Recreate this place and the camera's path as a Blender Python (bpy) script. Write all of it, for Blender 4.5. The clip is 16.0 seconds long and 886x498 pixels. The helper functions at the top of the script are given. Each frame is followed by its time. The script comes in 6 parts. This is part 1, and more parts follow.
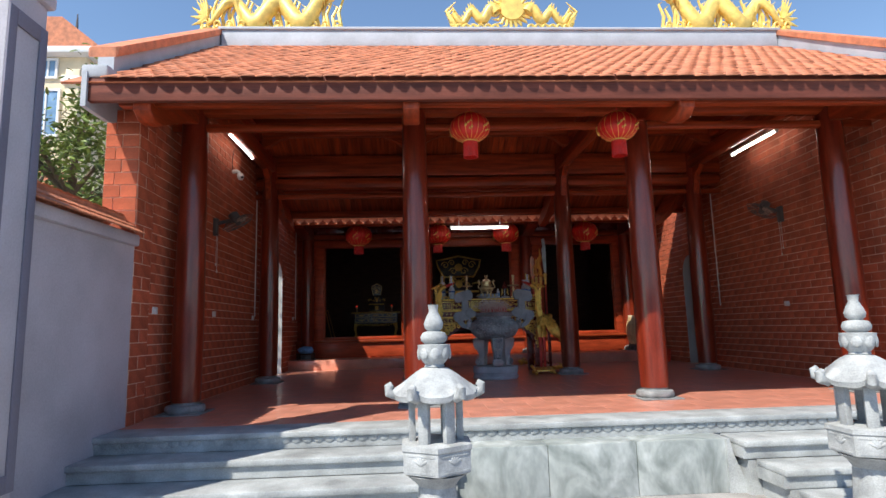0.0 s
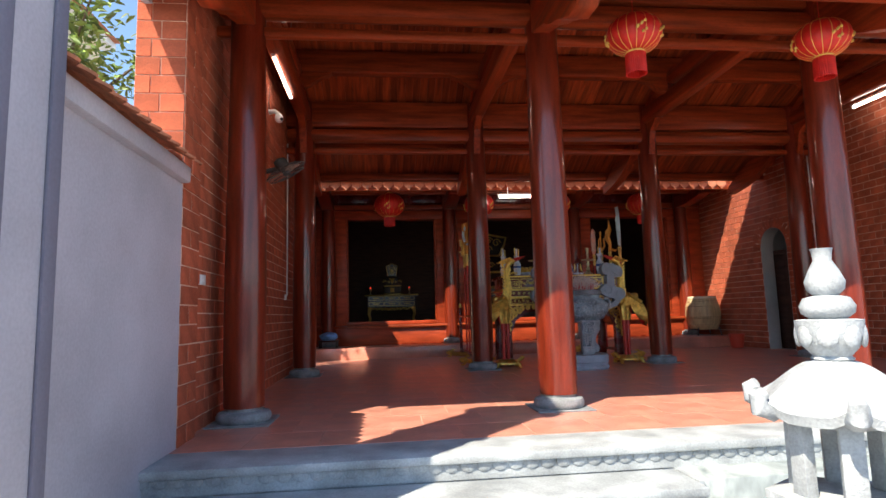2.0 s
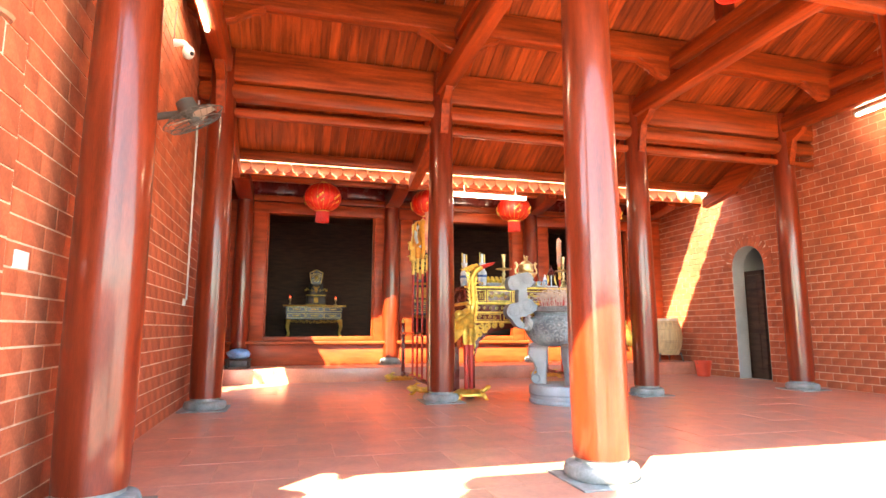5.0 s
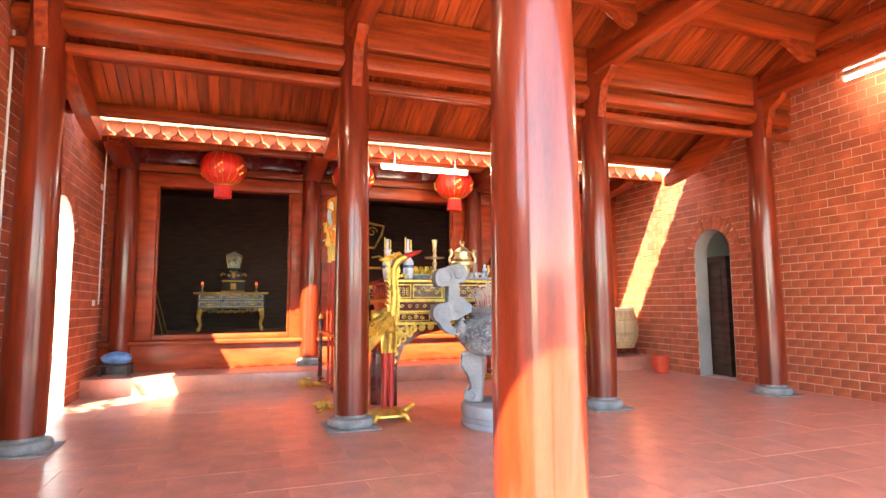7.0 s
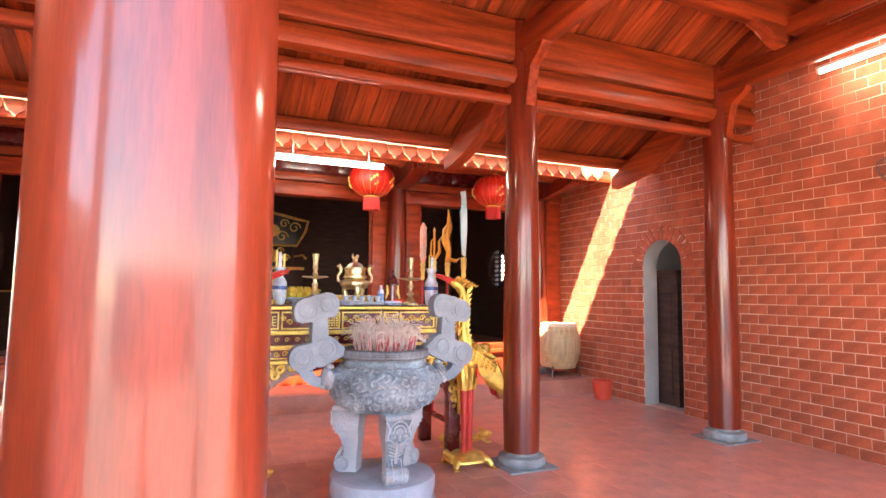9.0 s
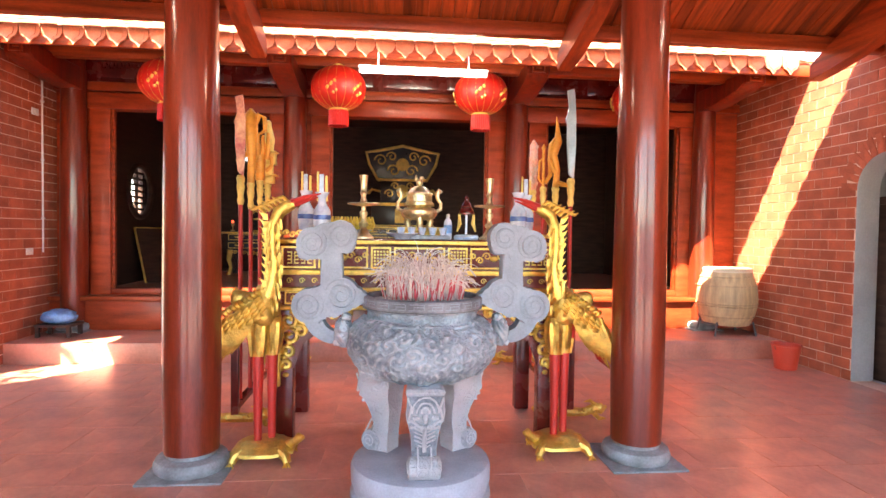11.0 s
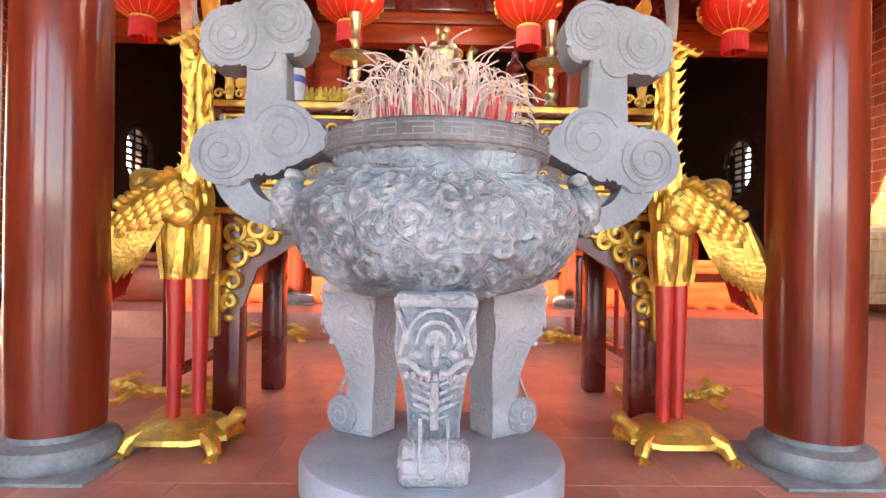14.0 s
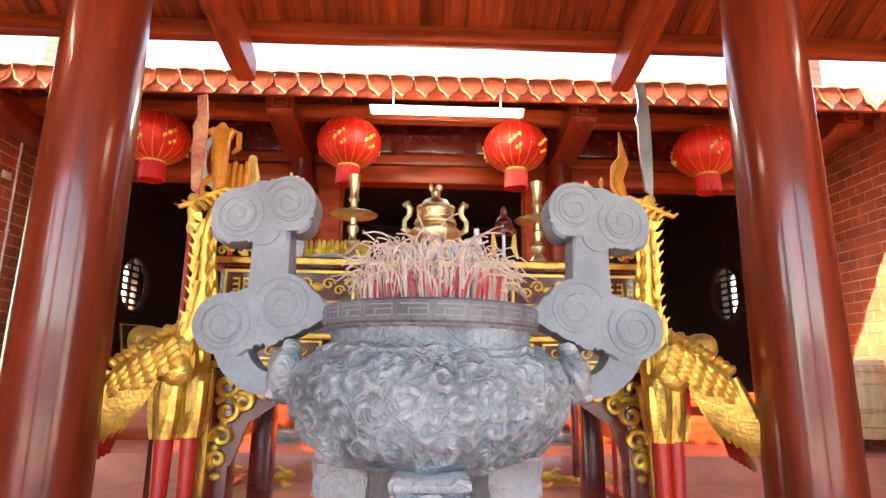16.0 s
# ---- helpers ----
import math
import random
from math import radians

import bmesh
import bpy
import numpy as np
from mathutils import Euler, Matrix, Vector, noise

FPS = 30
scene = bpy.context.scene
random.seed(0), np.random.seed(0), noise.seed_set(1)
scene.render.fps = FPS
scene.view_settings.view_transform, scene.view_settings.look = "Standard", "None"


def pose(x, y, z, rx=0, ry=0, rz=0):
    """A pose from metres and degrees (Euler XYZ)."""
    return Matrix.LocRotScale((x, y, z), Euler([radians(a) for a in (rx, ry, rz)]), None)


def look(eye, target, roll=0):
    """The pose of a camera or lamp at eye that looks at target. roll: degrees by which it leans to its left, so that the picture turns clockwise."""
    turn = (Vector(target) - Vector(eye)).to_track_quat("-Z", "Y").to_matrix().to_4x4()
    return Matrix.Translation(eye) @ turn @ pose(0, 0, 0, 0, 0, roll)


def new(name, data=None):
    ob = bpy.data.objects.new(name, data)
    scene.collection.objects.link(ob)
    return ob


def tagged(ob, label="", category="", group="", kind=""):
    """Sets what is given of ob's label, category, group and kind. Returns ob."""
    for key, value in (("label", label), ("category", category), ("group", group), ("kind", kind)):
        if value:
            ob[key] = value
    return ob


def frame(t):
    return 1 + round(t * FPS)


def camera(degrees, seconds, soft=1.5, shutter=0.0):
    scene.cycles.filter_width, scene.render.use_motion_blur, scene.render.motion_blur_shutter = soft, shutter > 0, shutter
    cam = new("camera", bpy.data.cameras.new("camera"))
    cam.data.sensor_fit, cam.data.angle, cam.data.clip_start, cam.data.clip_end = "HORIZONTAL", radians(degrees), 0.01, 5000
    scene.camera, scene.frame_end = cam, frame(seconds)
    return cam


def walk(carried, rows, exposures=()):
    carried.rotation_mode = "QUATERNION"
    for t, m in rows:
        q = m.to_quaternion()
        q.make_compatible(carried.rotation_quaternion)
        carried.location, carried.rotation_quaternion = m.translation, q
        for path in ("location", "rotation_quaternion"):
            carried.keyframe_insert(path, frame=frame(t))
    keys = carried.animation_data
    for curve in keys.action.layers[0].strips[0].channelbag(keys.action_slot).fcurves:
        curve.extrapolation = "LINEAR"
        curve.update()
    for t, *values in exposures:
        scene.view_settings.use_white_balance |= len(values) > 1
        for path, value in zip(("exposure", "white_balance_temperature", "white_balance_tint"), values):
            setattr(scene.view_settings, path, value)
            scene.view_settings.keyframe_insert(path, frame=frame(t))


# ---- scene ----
cam = camera(76.5, 16.0)
PATH = [
    (0, (0.785, 0.732, 0.897), (0.89, 2.71, 1.176), -1.5),
    (0.5, (0.318, 1.142, 0.898), (0.472, 3.117, 1.177), -1.4),
    (1, (-0.063, 1.64, 0.844), (0.091, 3.618, 1.091), -1.4),
    (1.5, (-0.459, 2.135, 0.878), (-0.295, 4.113, 1.12), -1.3),
    (2, (-0.722, 2.603, 0.848), (-0.506, 4.578, 1.08), -1.6),
    (2.5, (-0.961, 2.97, 0.88), (-0.69, 4.938, 1.119), -1.2),
    (3, (-1.13, 3.268, 0.875), (-0.787, 5.225, 1.102), -0.8),
    (5.5, (-0.889, 4.793, 0.886), (-0.359, 6.7, 1.173), 0.0),
    (6, (-0.741, 5.156, 0.977), (-0.172, 7.055, 1.236), 0.0),
    (6.5, (-0.514, 5.431, 1.052), (0.131, 7.306, 1.315), -0.2),
    (7, (-0.226, 5.69, 1.172), (0.44, 7.566, 1.369), -0.3),
    (7.5, (0.083, 6.028, 1.316), (0.85, 7.864, 1.52), -0.1),
    (8, (0.357, 6.416, 1.307), (1.306, 8.169, 1.474), -0.1),
    (8.5, (0.645, 6.482, 1.529), (1.519, 8.273, 1.697), 0.7),
    (9, (0.885, 6.643, 1.571), (1.669, 8.476, 1.727), 0.7),
    (9.5, (1.179, 6.841, 1.56), (1.846, 8.724, 1.658), 1.1),
    (10, (1.546, 7.019, 1.543), (2.0, 8.966, 1.582), 1.1),
    (12.5, (2.192, 8.8, 1.323), (2.276, 10.794, 1.196), 0.8),
    (13, (2.207, 9.059, 1.151), (2.253, 11.057, 1.07), 0.9),
    (13.5, (2.185, 9.152, 0.852), (2.221, 11.151, 0.847), 1.0),
    (14, (2.184, 9.111, 0.815), (2.229, 11.11, 0.817), 0.9),
    (14.5, (2.187, 9.075, 0.842), (2.249, 11.069, 0.983), 0.6),
    (15, (2.187, 9.05, 0.89), (2.253, 11.036, 1.118), 0.7),
    (15.5, (2.184, 9.047, 0.925), (2.26, 11.018, 1.257), 0.6),
    (16, (2.176, 9.033, 0.967), (2.241, 10.989, 1.38), 0.7),
]
walk(cam, [(t, look(eye, target, roll)) for t, eye, target, roll in PATH],
     [(0.0, 0.5, 6600, 8), (1.0, 0.7, 6850, 8), (2.0, 1.15, 6950, 8), (3.0, 1.8, 7050, 8), (4.3, 3.3, 7550, 6), (5.3, 4.0, 9900, 2), (6.5, 3.92, 10200, 2), (7.5, 3.75, 7500, 12), (9.5, 3.67, 8050, 14), (12.3, 3.75, 8250, 10), (13.5, 3.74, 8600, 9), (16.0, 3.5, 8750, 9)])

# ---- light ----
SUN_X, SUN_Y = 0.55, 0.595
sun_way = Vector((SUN_X, SUN_Y, -1.0)).normalized()
world = bpy.data.worlds.new("world")
scene.world = world
world.use_nodes = True
nt = world.node_tree
sky = nt.nodes.new("ShaderNodeTexSky")
sky.sky_type = 'NISHITA'
sky.sun_disc = False
sky.sun_elevation = math.asin(-sun_way.z)
sky.sun_rotation = math.atan2(-sun_way.x, -sun_way.y)
sky.dust_density = 0.1
sky.ozone_density = 3.0
nt.links.new(sky.outputs[0], nt.nodes["Background"].inputs[0])
nt.nodes["Background"].inputs[1].default_value = 0.15
sun = new("sun", bpy.data.lights.new("sun", 'SUN'))
sun.data.energy = 4.6
sun.data.angle = radians(0.5)
sun.data.color = (1.0, 0.94, 0.86)
sun.rotation_euler = sun_way.to_track_quat("-Z", "Y").to_euler()

# ---- materials ----
MATS = {}


def mat(name, base, rough=0.6, metal=0.0, vary=0.12, scale=6.0, stretch=(1, 1, 1), bump=0.15, fine=60.0, coat=0.0, per=0.0, stain=None, island=False, emit=0.0, spec=0.5, worn=0.0, veins=False, carve=False):
    """A procedural surface: two scales of colour change, fine relief, per-object change."""
    if name in MATS:
        return MATS[name]
    m = bpy.data.materials.new(name)
    m.use_nodes = True
    t = m.node_tree
    p = t.nodes["Principled BSDF"]
    tc = t.nodes.new("ShaderNodeTexCoord")
    mp = t.nodes.new("ShaderNodeMapping")
    mp.inputs["Scale"].default_value = stretch
    t.links.new(tc.outputs["Object"], mp.inputs["Vector"])
    n1 = t.nodes.new("ShaderNodeTexNoise")
    n1.inputs["Scale"].default_value = scale
    n1.inputs["Detail"].default_value = 6
    n2 = t.nodes.new("ShaderNodeTexNoise")
    n2.inputs["Scale"].default_value = fine
    n2.inputs["Detail"].default_value = 4
    for n in (n1, n2):
        t.links.new(mp.outputs[0], n.inputs["Vector"])
    ramp = t.nodes.new("ShaderNodeValToRGB")
    c = Vector(base)
    lo, hi = c * (1 - vary * 2), Vector([min(1, v) for v in c * (1 + vary * 1.6)])
    ramp.color_ramp.elements[0].position, ramp.color_ramp.elements[1].position = 0.3, 0.72
    ramp.color_ramp.elements[0].color = (*(stain or lo), 1)
    ramp.color_ramp.elements[1].color = (*hi, 1)
    t.links.new(n1.outputs[0], ramp.inputs[0])
    mix = t.nodes.new("ShaderNodeMix")
    mix.data_type, mix.blend_type = 'RGBA', 'OVERLAY'
    mix.inputs[0].default_value = min(0.6, vary * 2.0)
    t.links.new(ramp.outputs[0], mix.inputs[6])
    t.links.new(n2.outputs[0], mix.inputs[7])
    out = mix.outputs[2]
    if per:
        hsv = t.nodes.new("ShaderNodeHueSaturation")
        if island:
            rnd = t.nodes.new("ShaderNodeNewGeometry").outputs["Random Per Island"]
        else:
            rnd = t.nodes.new("ShaderNodeObjectInfo").outputs["Random"]
        mr = t.nodes.new("ShaderNodeMapRange")
        mr.inputs[3].default_value, mr.inputs[4].default_value = 1 - per, 1 + per
        t.links.new(rnd, mr.inputs[0])
        t.links.new(mr.outputs[0], hsv.inputs["Value"])
        t.links.new(out, hsv.inputs["Color"])
        out = hsv.outputs[0]
    # pale tone on convex ridges: wear together with painted highlights
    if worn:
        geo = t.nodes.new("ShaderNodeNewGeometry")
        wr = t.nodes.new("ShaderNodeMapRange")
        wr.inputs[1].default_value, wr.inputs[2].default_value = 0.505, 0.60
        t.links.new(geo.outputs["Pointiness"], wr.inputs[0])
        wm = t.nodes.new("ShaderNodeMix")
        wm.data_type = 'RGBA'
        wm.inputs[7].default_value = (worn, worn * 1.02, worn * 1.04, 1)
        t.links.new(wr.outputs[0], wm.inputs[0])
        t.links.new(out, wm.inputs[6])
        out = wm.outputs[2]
    if veins:
        n1.inputs["Distortion"].default_value = 2.2
        mp.inputs["Rotation"].default_value = (0, 0.9, 0)
    t.links.new(out, p.inputs["Base Color"])
    rr = t.nodes.new("ShaderNodeMapRange")
    rr.inputs[3].default_value, rr.inputs[4].default_value = max(0.02, rough - 0.1), min(1, rough + 0.12)
    t.links.new(n1.outputs[0], rr.inputs[0])
    t.links.new(rr.outputs[0], p.inputs["Roughness"])
    p.inputs["Metallic"].default_value = metal
    p.inputs["Coat Weight"].default_value = coat
    p.inputs["Coat Roughness"].default_value = 0.12
    p.inputs["Specular IOR Level"].default_value = spec
    if bump:
        b = t.nodes.new("ShaderNodeBump")
        b.inputs["Strength"].default_value = bump
        b.inputs["Distance"].default_value = 0.01
        t.links.new(n2.outputs[0], b.inputs["Height"])
        t.links.new(b.outputs[0], p.inputs["Normal"])
        if carve:
            nc = t.nodes.new("ShaderNodeTexNoise")
            nc.inputs["Scale"].default_value, nc.inputs["Detail"].default_value, nc.inputs["Distortion"].default_value = 20.0, 2.0, 2.8
            t.links.new(mp.outputs[0], nc.inputs["Vector"])
            b2 = t.nodes.new("ShaderNodeBump")
            b2.inputs["Strength"].default_value, b2.inputs["Distance"].default_value = 0.9, 0.022
            t.links.new(nc.outputs[0], b2.inputs["Height"])
            t.links.new(b.outputs[0], b2.inputs["Normal"])
            t.links.new(b2.outputs[0], p.inputs["Normal"])
    if emit:
        p.inputs["Emission Color"].default_value = (*base, 1)
        p.inputs["Emission Strength"].default_value = emit
    MATS[name] = m
    return m


WOOD = mat("red_wood_z", (0.175, 0.021, 0.0075), 0.36, 0, 0.2, 3.0, (6, 6, 0.6), 0.03, 40, 0.7, spec=0.25)
BASEST = mat("column_base_stone", (0.24, 0.25, 0.25), 0.7, 0, 0.18, 9, bump=0.3)
WOODX = mat("red_wood_x", (0.29, 0.045, 0.013), 0.42, 0, 0.24, 2.5, (0.5, 7, 7), 0.06, 40, 0.12, spec=0.25)
FASC = mat("weathered_fascia_wood", (0.15, 0.042, 0.028), 0.6, 0, 0.2, 3, (0.5, 7, 7), 0.08, 40, spec=0.25)
WOODY = mat("red_wood_y", (0.31, 0.047, 0.014), 0.42, 0, 0.24, 2.5, (7, 0.5, 7), 0.06, 40, 0.12, spec=0.25)
BOARD = mat("ceiling_board", (0.30, 0.050, 0.014), 0.5, 0, 0.25, 2.5, (9, 0.8, 0.8), 0.06, 50, 0.05, per=0.42, island=True, spec=0.25)
PANEL = mat("panel_wood", (0.34, 0.048, 0.016), 0.42, 0, 0.2, 2.5, (1, 1, 5), 0.05, 40, 0.12, spec=0.25)
BRICK = mat("red_brick", (0.43, 0.105, 0.052), 0.85, 0, 0.16, 5, (1, 1, 1), 0.3, 70, per=0.16, spec=0.25)
BRICKS = mat("red_brick_rest", (0.43, 0.105, 0.052), 0.85, 0, 0.16, 5, (1, 1, 1), 0.3, 70, per=0.16, island=True, spec=0.25)
MORTAR = mat("mortar", (0.68, 0.49, 0.385), 0.9, 0, 0.2, 3, bump=0.3, stain=(0.50, 0.25, 0.17))
FLOORT = mat("clay_floor_tile", (0.64, 0.265, 0.185), 0.33, 0, 0.12, 3.5, bump=0.03, fine=35, per=0.05, coat=0.25)
FLOORR = mat("clay_floor_rest", (0.64, 0.265, 0.185), 0.33, 0, 0.12, 3.5, bump=0.03, fine=35, per=0.05, island=True, coat=0.25)
GROUT = mat("floor_grout", (0.62, 0.34, 0.25), 0.8, 0, 0.15, 9)
ROOFT = mat("roof_tile", (0.55, 0.20, 0.105), 0.75, 0, 0.16, 7, bump=0.25, per=0.18)
ROOFR = mat("roof_tile_rest", (0.55, 0.20, 0.105), 0.75, 0, 0.16, 7, bump=0.25, per=0.18, island=True)
STONE = mat("pale_granite", (0.40, 0.415, 0.415), 0.75, 0, 0.16, 9, bump=0.35, fine=90)
STEPST = mat("grey_step_stone", (0.38, 0.40, 0.40), 0.6, 0, 0.18, 4, bump=0.25, fine=80)
MARBLE = mat("veined_marble", (0.45, 0.48, 0.47), 0.5, 0, 0.12, 1.7, (1.3, 1, 0.7), 0.05, 20, stain=(0.16, 0.19, 0.18), veins=True)
# worn here also paints the carving's light raised edges into the colour
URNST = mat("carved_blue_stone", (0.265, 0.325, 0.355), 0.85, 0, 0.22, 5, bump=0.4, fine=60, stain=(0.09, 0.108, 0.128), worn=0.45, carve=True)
EARST = mat("smooth_blue_stone", (0.225, 0.255, 0.282), 0.85, 0, 0.12, 6, bump=0.25, fine=90)
URNBASE = mat("pale_base_stone", (0.35, 0.38, 0.42), 0.8, 0, 0.1, 5, bump=0.2, fine=90)
PLASTER = mat("lilac_plaster", (0.47, 0.445, 0.49), 0.85, 0, 0.08, 1.6, bump=0.1)
PILLARB = mat("dark_lilac_border", (0.19, 0.18, 0.23), 0.85, 0, 0.08, 1.6, bump=0.1)
PLASTERW = mat("white_plaster", (0.75, 0.75, 0.76), 0.85, 0, 0.05, 2.0, bump=0.1)
PLASTERG = mat("grey_plaster", (0.42, 0.42, 0.42), 0.85, 0, 0.08, 2.0, bump=0.1)
CREAM = mat("cream_plaster", (0.72, 0.60, 0.42), 0.85, 0, 0.08, 2.0, bump=0.1)
RIDGE = mat("grey_ridge_plaster", (0.42, 0.45, 0.50), 0.8, 0, 0.08, 3)
GOLD = mat("gold_leaf", (0.80, 0.52, 0.12), 0.38, 0.85, 0.16, 14, bump=0.5, fine=70)
GOLDP = mat("gold_paint", (0.82, 0.56, 0.14), 0.45, 0.15, 0.12, 9, bump=0.3, fine=60)
BRASS = mat("polished_brass", (0.74, 0.60, 0.33), 0.34, 1.0, 0.2, 22, bump=0.35)
LACQ = mat("dark_red_lacquer", (0.13, 0.012, 0.008), 0.25, 0, 0.15, 5, bump=0.05, coat=0.4)
BLACK = mat("black_lacquer", (0.02, 0.014, 0.012), 0.3, 0, 0.1, 5, coat=0.3)
REDP = mat("bright_red_paint", (0.50, 0.022, 0.014), 0.4, 0, 0.08, 6, coat=0.2)
SILK = mat("red_silk", (0.62, 0.018, 0.012), 0.45, 0, 0.1, 14, bump=0.2, fine=120)
IRON = mat("grey_plastic", (0.085, 0.08, 0.08), 0.5, 0, 0.1, 8)
WHITEP = mat("white_plastic", (0.72, 0.70, 0.68), 0.45, 0, 0.04, 8, bump=0.02)
STEEL = mat("blade_steel", (0.45, 0.55, 0.6), 0.3, 0.8, 0.1, 6, bump=0.05)
PORC = mat("porcelain", (0.66, 0.68, 0.70), 0.2, 0, 0.12, 14, bump=0.05, stain=(0.35, 0.42, 0.55))
# dark brown wood; on the shrine room's shell it also paints in the gloom
DARKW = mat("dark_wood_and_room_gloom", (0.07, 0.037, 0.028), 0.5, 0, 0.2, 3, (1, 1, 6), 0.1, spec=0.2)
DRUMW = mat("drum_wood", (0.52, 0.36, 0.19), 0.55, 0, 0.15, 4, (6, 6, 0.6))
LEAF = mat("tree_leaf", (0.15, 0.21, 0.04), 0.55, 0, 0.25, 5, per=0.5, island=True)
BARK = mat("bark", (0.14, 0.10, 0.07), 0.9, 0, 0.2, 9, (1, 1, 0.3), 0.5)
GROUNDM = mat("paving", (0.33, 0.315, 0.30), 0.85, 0, 0.15, 3, bump=0.3)
TUBEM = mat("lit_tube", (1.0, 0.98, 0.95), 0.4, emit=9.0, vary=0.0, bump=0)
BLUEC = mat("blue_plastic_bag", (0.15, 0.33, 0.62), 0.4, 0, 0.2, 12, bump=0.3)
ORANGE = mat("gilt_orange_wood", (0.72, 0.30, 0.04), 0.4, 0.25, 0.15, 9, bump=0.3)
STICK = mat("incense_stick", (0.62, 0.50, 0.44), 0.8, 0, 0.1, 20, per=0.15, island=True)
STICKR = mat("incense_stub", (0.55, 0.05, 0.06), 0.7, 0, 0.1, 20)
BANANA = mat("banana_skin", (0.68, 0.45, 0.06), 0.5, 0, 0.15, 20)
GLASSB = mat("window_blue", (0.18, 0.30, 0.45), 0.15, 0, 0.1, 5)

# ---- shape tools ----


def mesh_of(bm, name, material):
    me = bpy.data.meshes.new(name)
    bmesh.ops.recalc_face_normals(bm, faces=bm.faces)
    bm.to_mesh(me)
    bm.free()
    for mm in (material if isinstance(material, (list, tuple)) else (material,)):
        me.materials.append(mm)
    return me


def shade(me, angle=40):
    me.polygons.foreach_set("use_smooth", [True] * len(me.polygons))
    bm = bmesh.new()
    bm.from_mesh(me)
    for e in bm.edges:
        if len(e.link_faces) == 2 and e.calc_face_angle(0) > radians(angle):
            e.smooth = False
    bm.to_mesh(me)
    bm.free()


SMALL = {"gilt_carving", "gold_motif", "scroll_relief", "carving", "key_fret", "petal_relief", "gilt_skirt", "gallery", "gilt_bracket", "scallop_band", "finial_petals", "fringe"}


def part(name, bm, material, parent=None, label="", m=None, smooth=True):
    me = mesh_of(bm, name, material)
    if smooth:
        shade(me)
    ob = new(name, me)
    if parent:
        ob.parent = parent
    if m is not None:
        ob.matrix_basis = m
    if label:
        ob["label"] = label
    if name in SMALL:
        ob["kind"] = "stuff"
    return ob


def solid(name, bm, material, label, category, kind="", group="", m=None, smooth=True):
    return tagged(part(name, bm, material, None, "", m, smooth), label, category, group, kind)


def thing(name, label, category, m=None, group="", kind=""):
    ob = new(name)
    ob.empty_display_size = 0.1
    if m is not None:
        ob.matrix_basis = m
    return tagged(ob, label, category, group, kind)


def box(x0, x1, y0, y1, z0, z1, bevel=0.0, bm=None):
    b = bm or bmesh.new()
    r = bmesh.ops.create_cube(b, size=1.0, matrix=Matrix.Translation(((x0 + x1) / 2, (y0 + y1) / 2, (z0 + z1) / 2)) @ Matrix.Diagonal((x1 - x0, y1 - y0, z1 - z0, 1)))
    if bevel:
        es = list({e for v in r["verts"] for e in v.link_edges})
        bmesh.ops.bevel(b, geom=es, offset=bevel, segments=2, affect='EDGES', profile=0.5)
    return b


def lathe(profile, seg=32, bm=None, m=None, wob=None):
    """A turned solid from (radius, height) pairs."""
    b = bm or bmesh.new()
    rings = []
    for r, z in profile:
        if r < 1e-4:
            rings.append([b.verts.new((0, 0, z))])
        else:
            rings.append([b.verts.new(((r + (wob(r, z, 2 * math.pi * i / seg) if wob else 0)) * math.cos(2 * math.pi * i / seg), (r + (wob(r, z, 2 * math.pi * i / seg) if wob else 0)) * math.sin(2 * math.pi * i / seg), z)) for i in range(seg)])
    vs = [v for ring in rings for v in ring]
    for a, c in zip(rings, rings[1:]):
        for i in range(seg):
            j = (i + 1) % seg
            q = [a[i % len(a)], a[j % len(a)], c[j % len(c)], c[i % len(c)]]
            u = list(dict.fromkeys(q))
            if len(u) > 2:
                b.faces.new(u)
    for ring in (rings[0], rings[-1]):
        if len(ring) > 2:
            b.faces.new(ring)
    if m is not None:
        bmesh.ops.transform(b, matrix=m, verts=vs)
    return b


def slab(pts, depth, bm=None, m=None, bevel=0.0):
    """A flat outline in x, z with a thickness along y, centred on y = 0."""
    b = bm or bmesh.new()
    f = [b.verts.new((x, -depth / 2, z)) for x, z in pts]
    k = [b.verts.new((x, depth / 2, z)) for x, z in pts]
    n = len(pts)
    b.faces.new(f)
    b.faces.new(k[::-1])
    sides = [b.faces.new((f[i], k[i], k[(i + 1) % n], f[(i + 1) % n])) for i in range(n)]
    vs = f + k
    if bevel:
        es = [e for e in {e for v in vs for e in v.link_edges} if abs(e.verts[0].co.y - e.verts[1].co.y) < 1e-6]
        r = bmesh.ops.bevel(b, geom=es, offset=bevel, segments=1, affect='EDGES')
        vs = list(set(r["verts"]) | {v for v in vs if v.is_valid})
    if m is not None:
        bmesh.ops.transform(b, matrix=m, verts=vs)
    return b


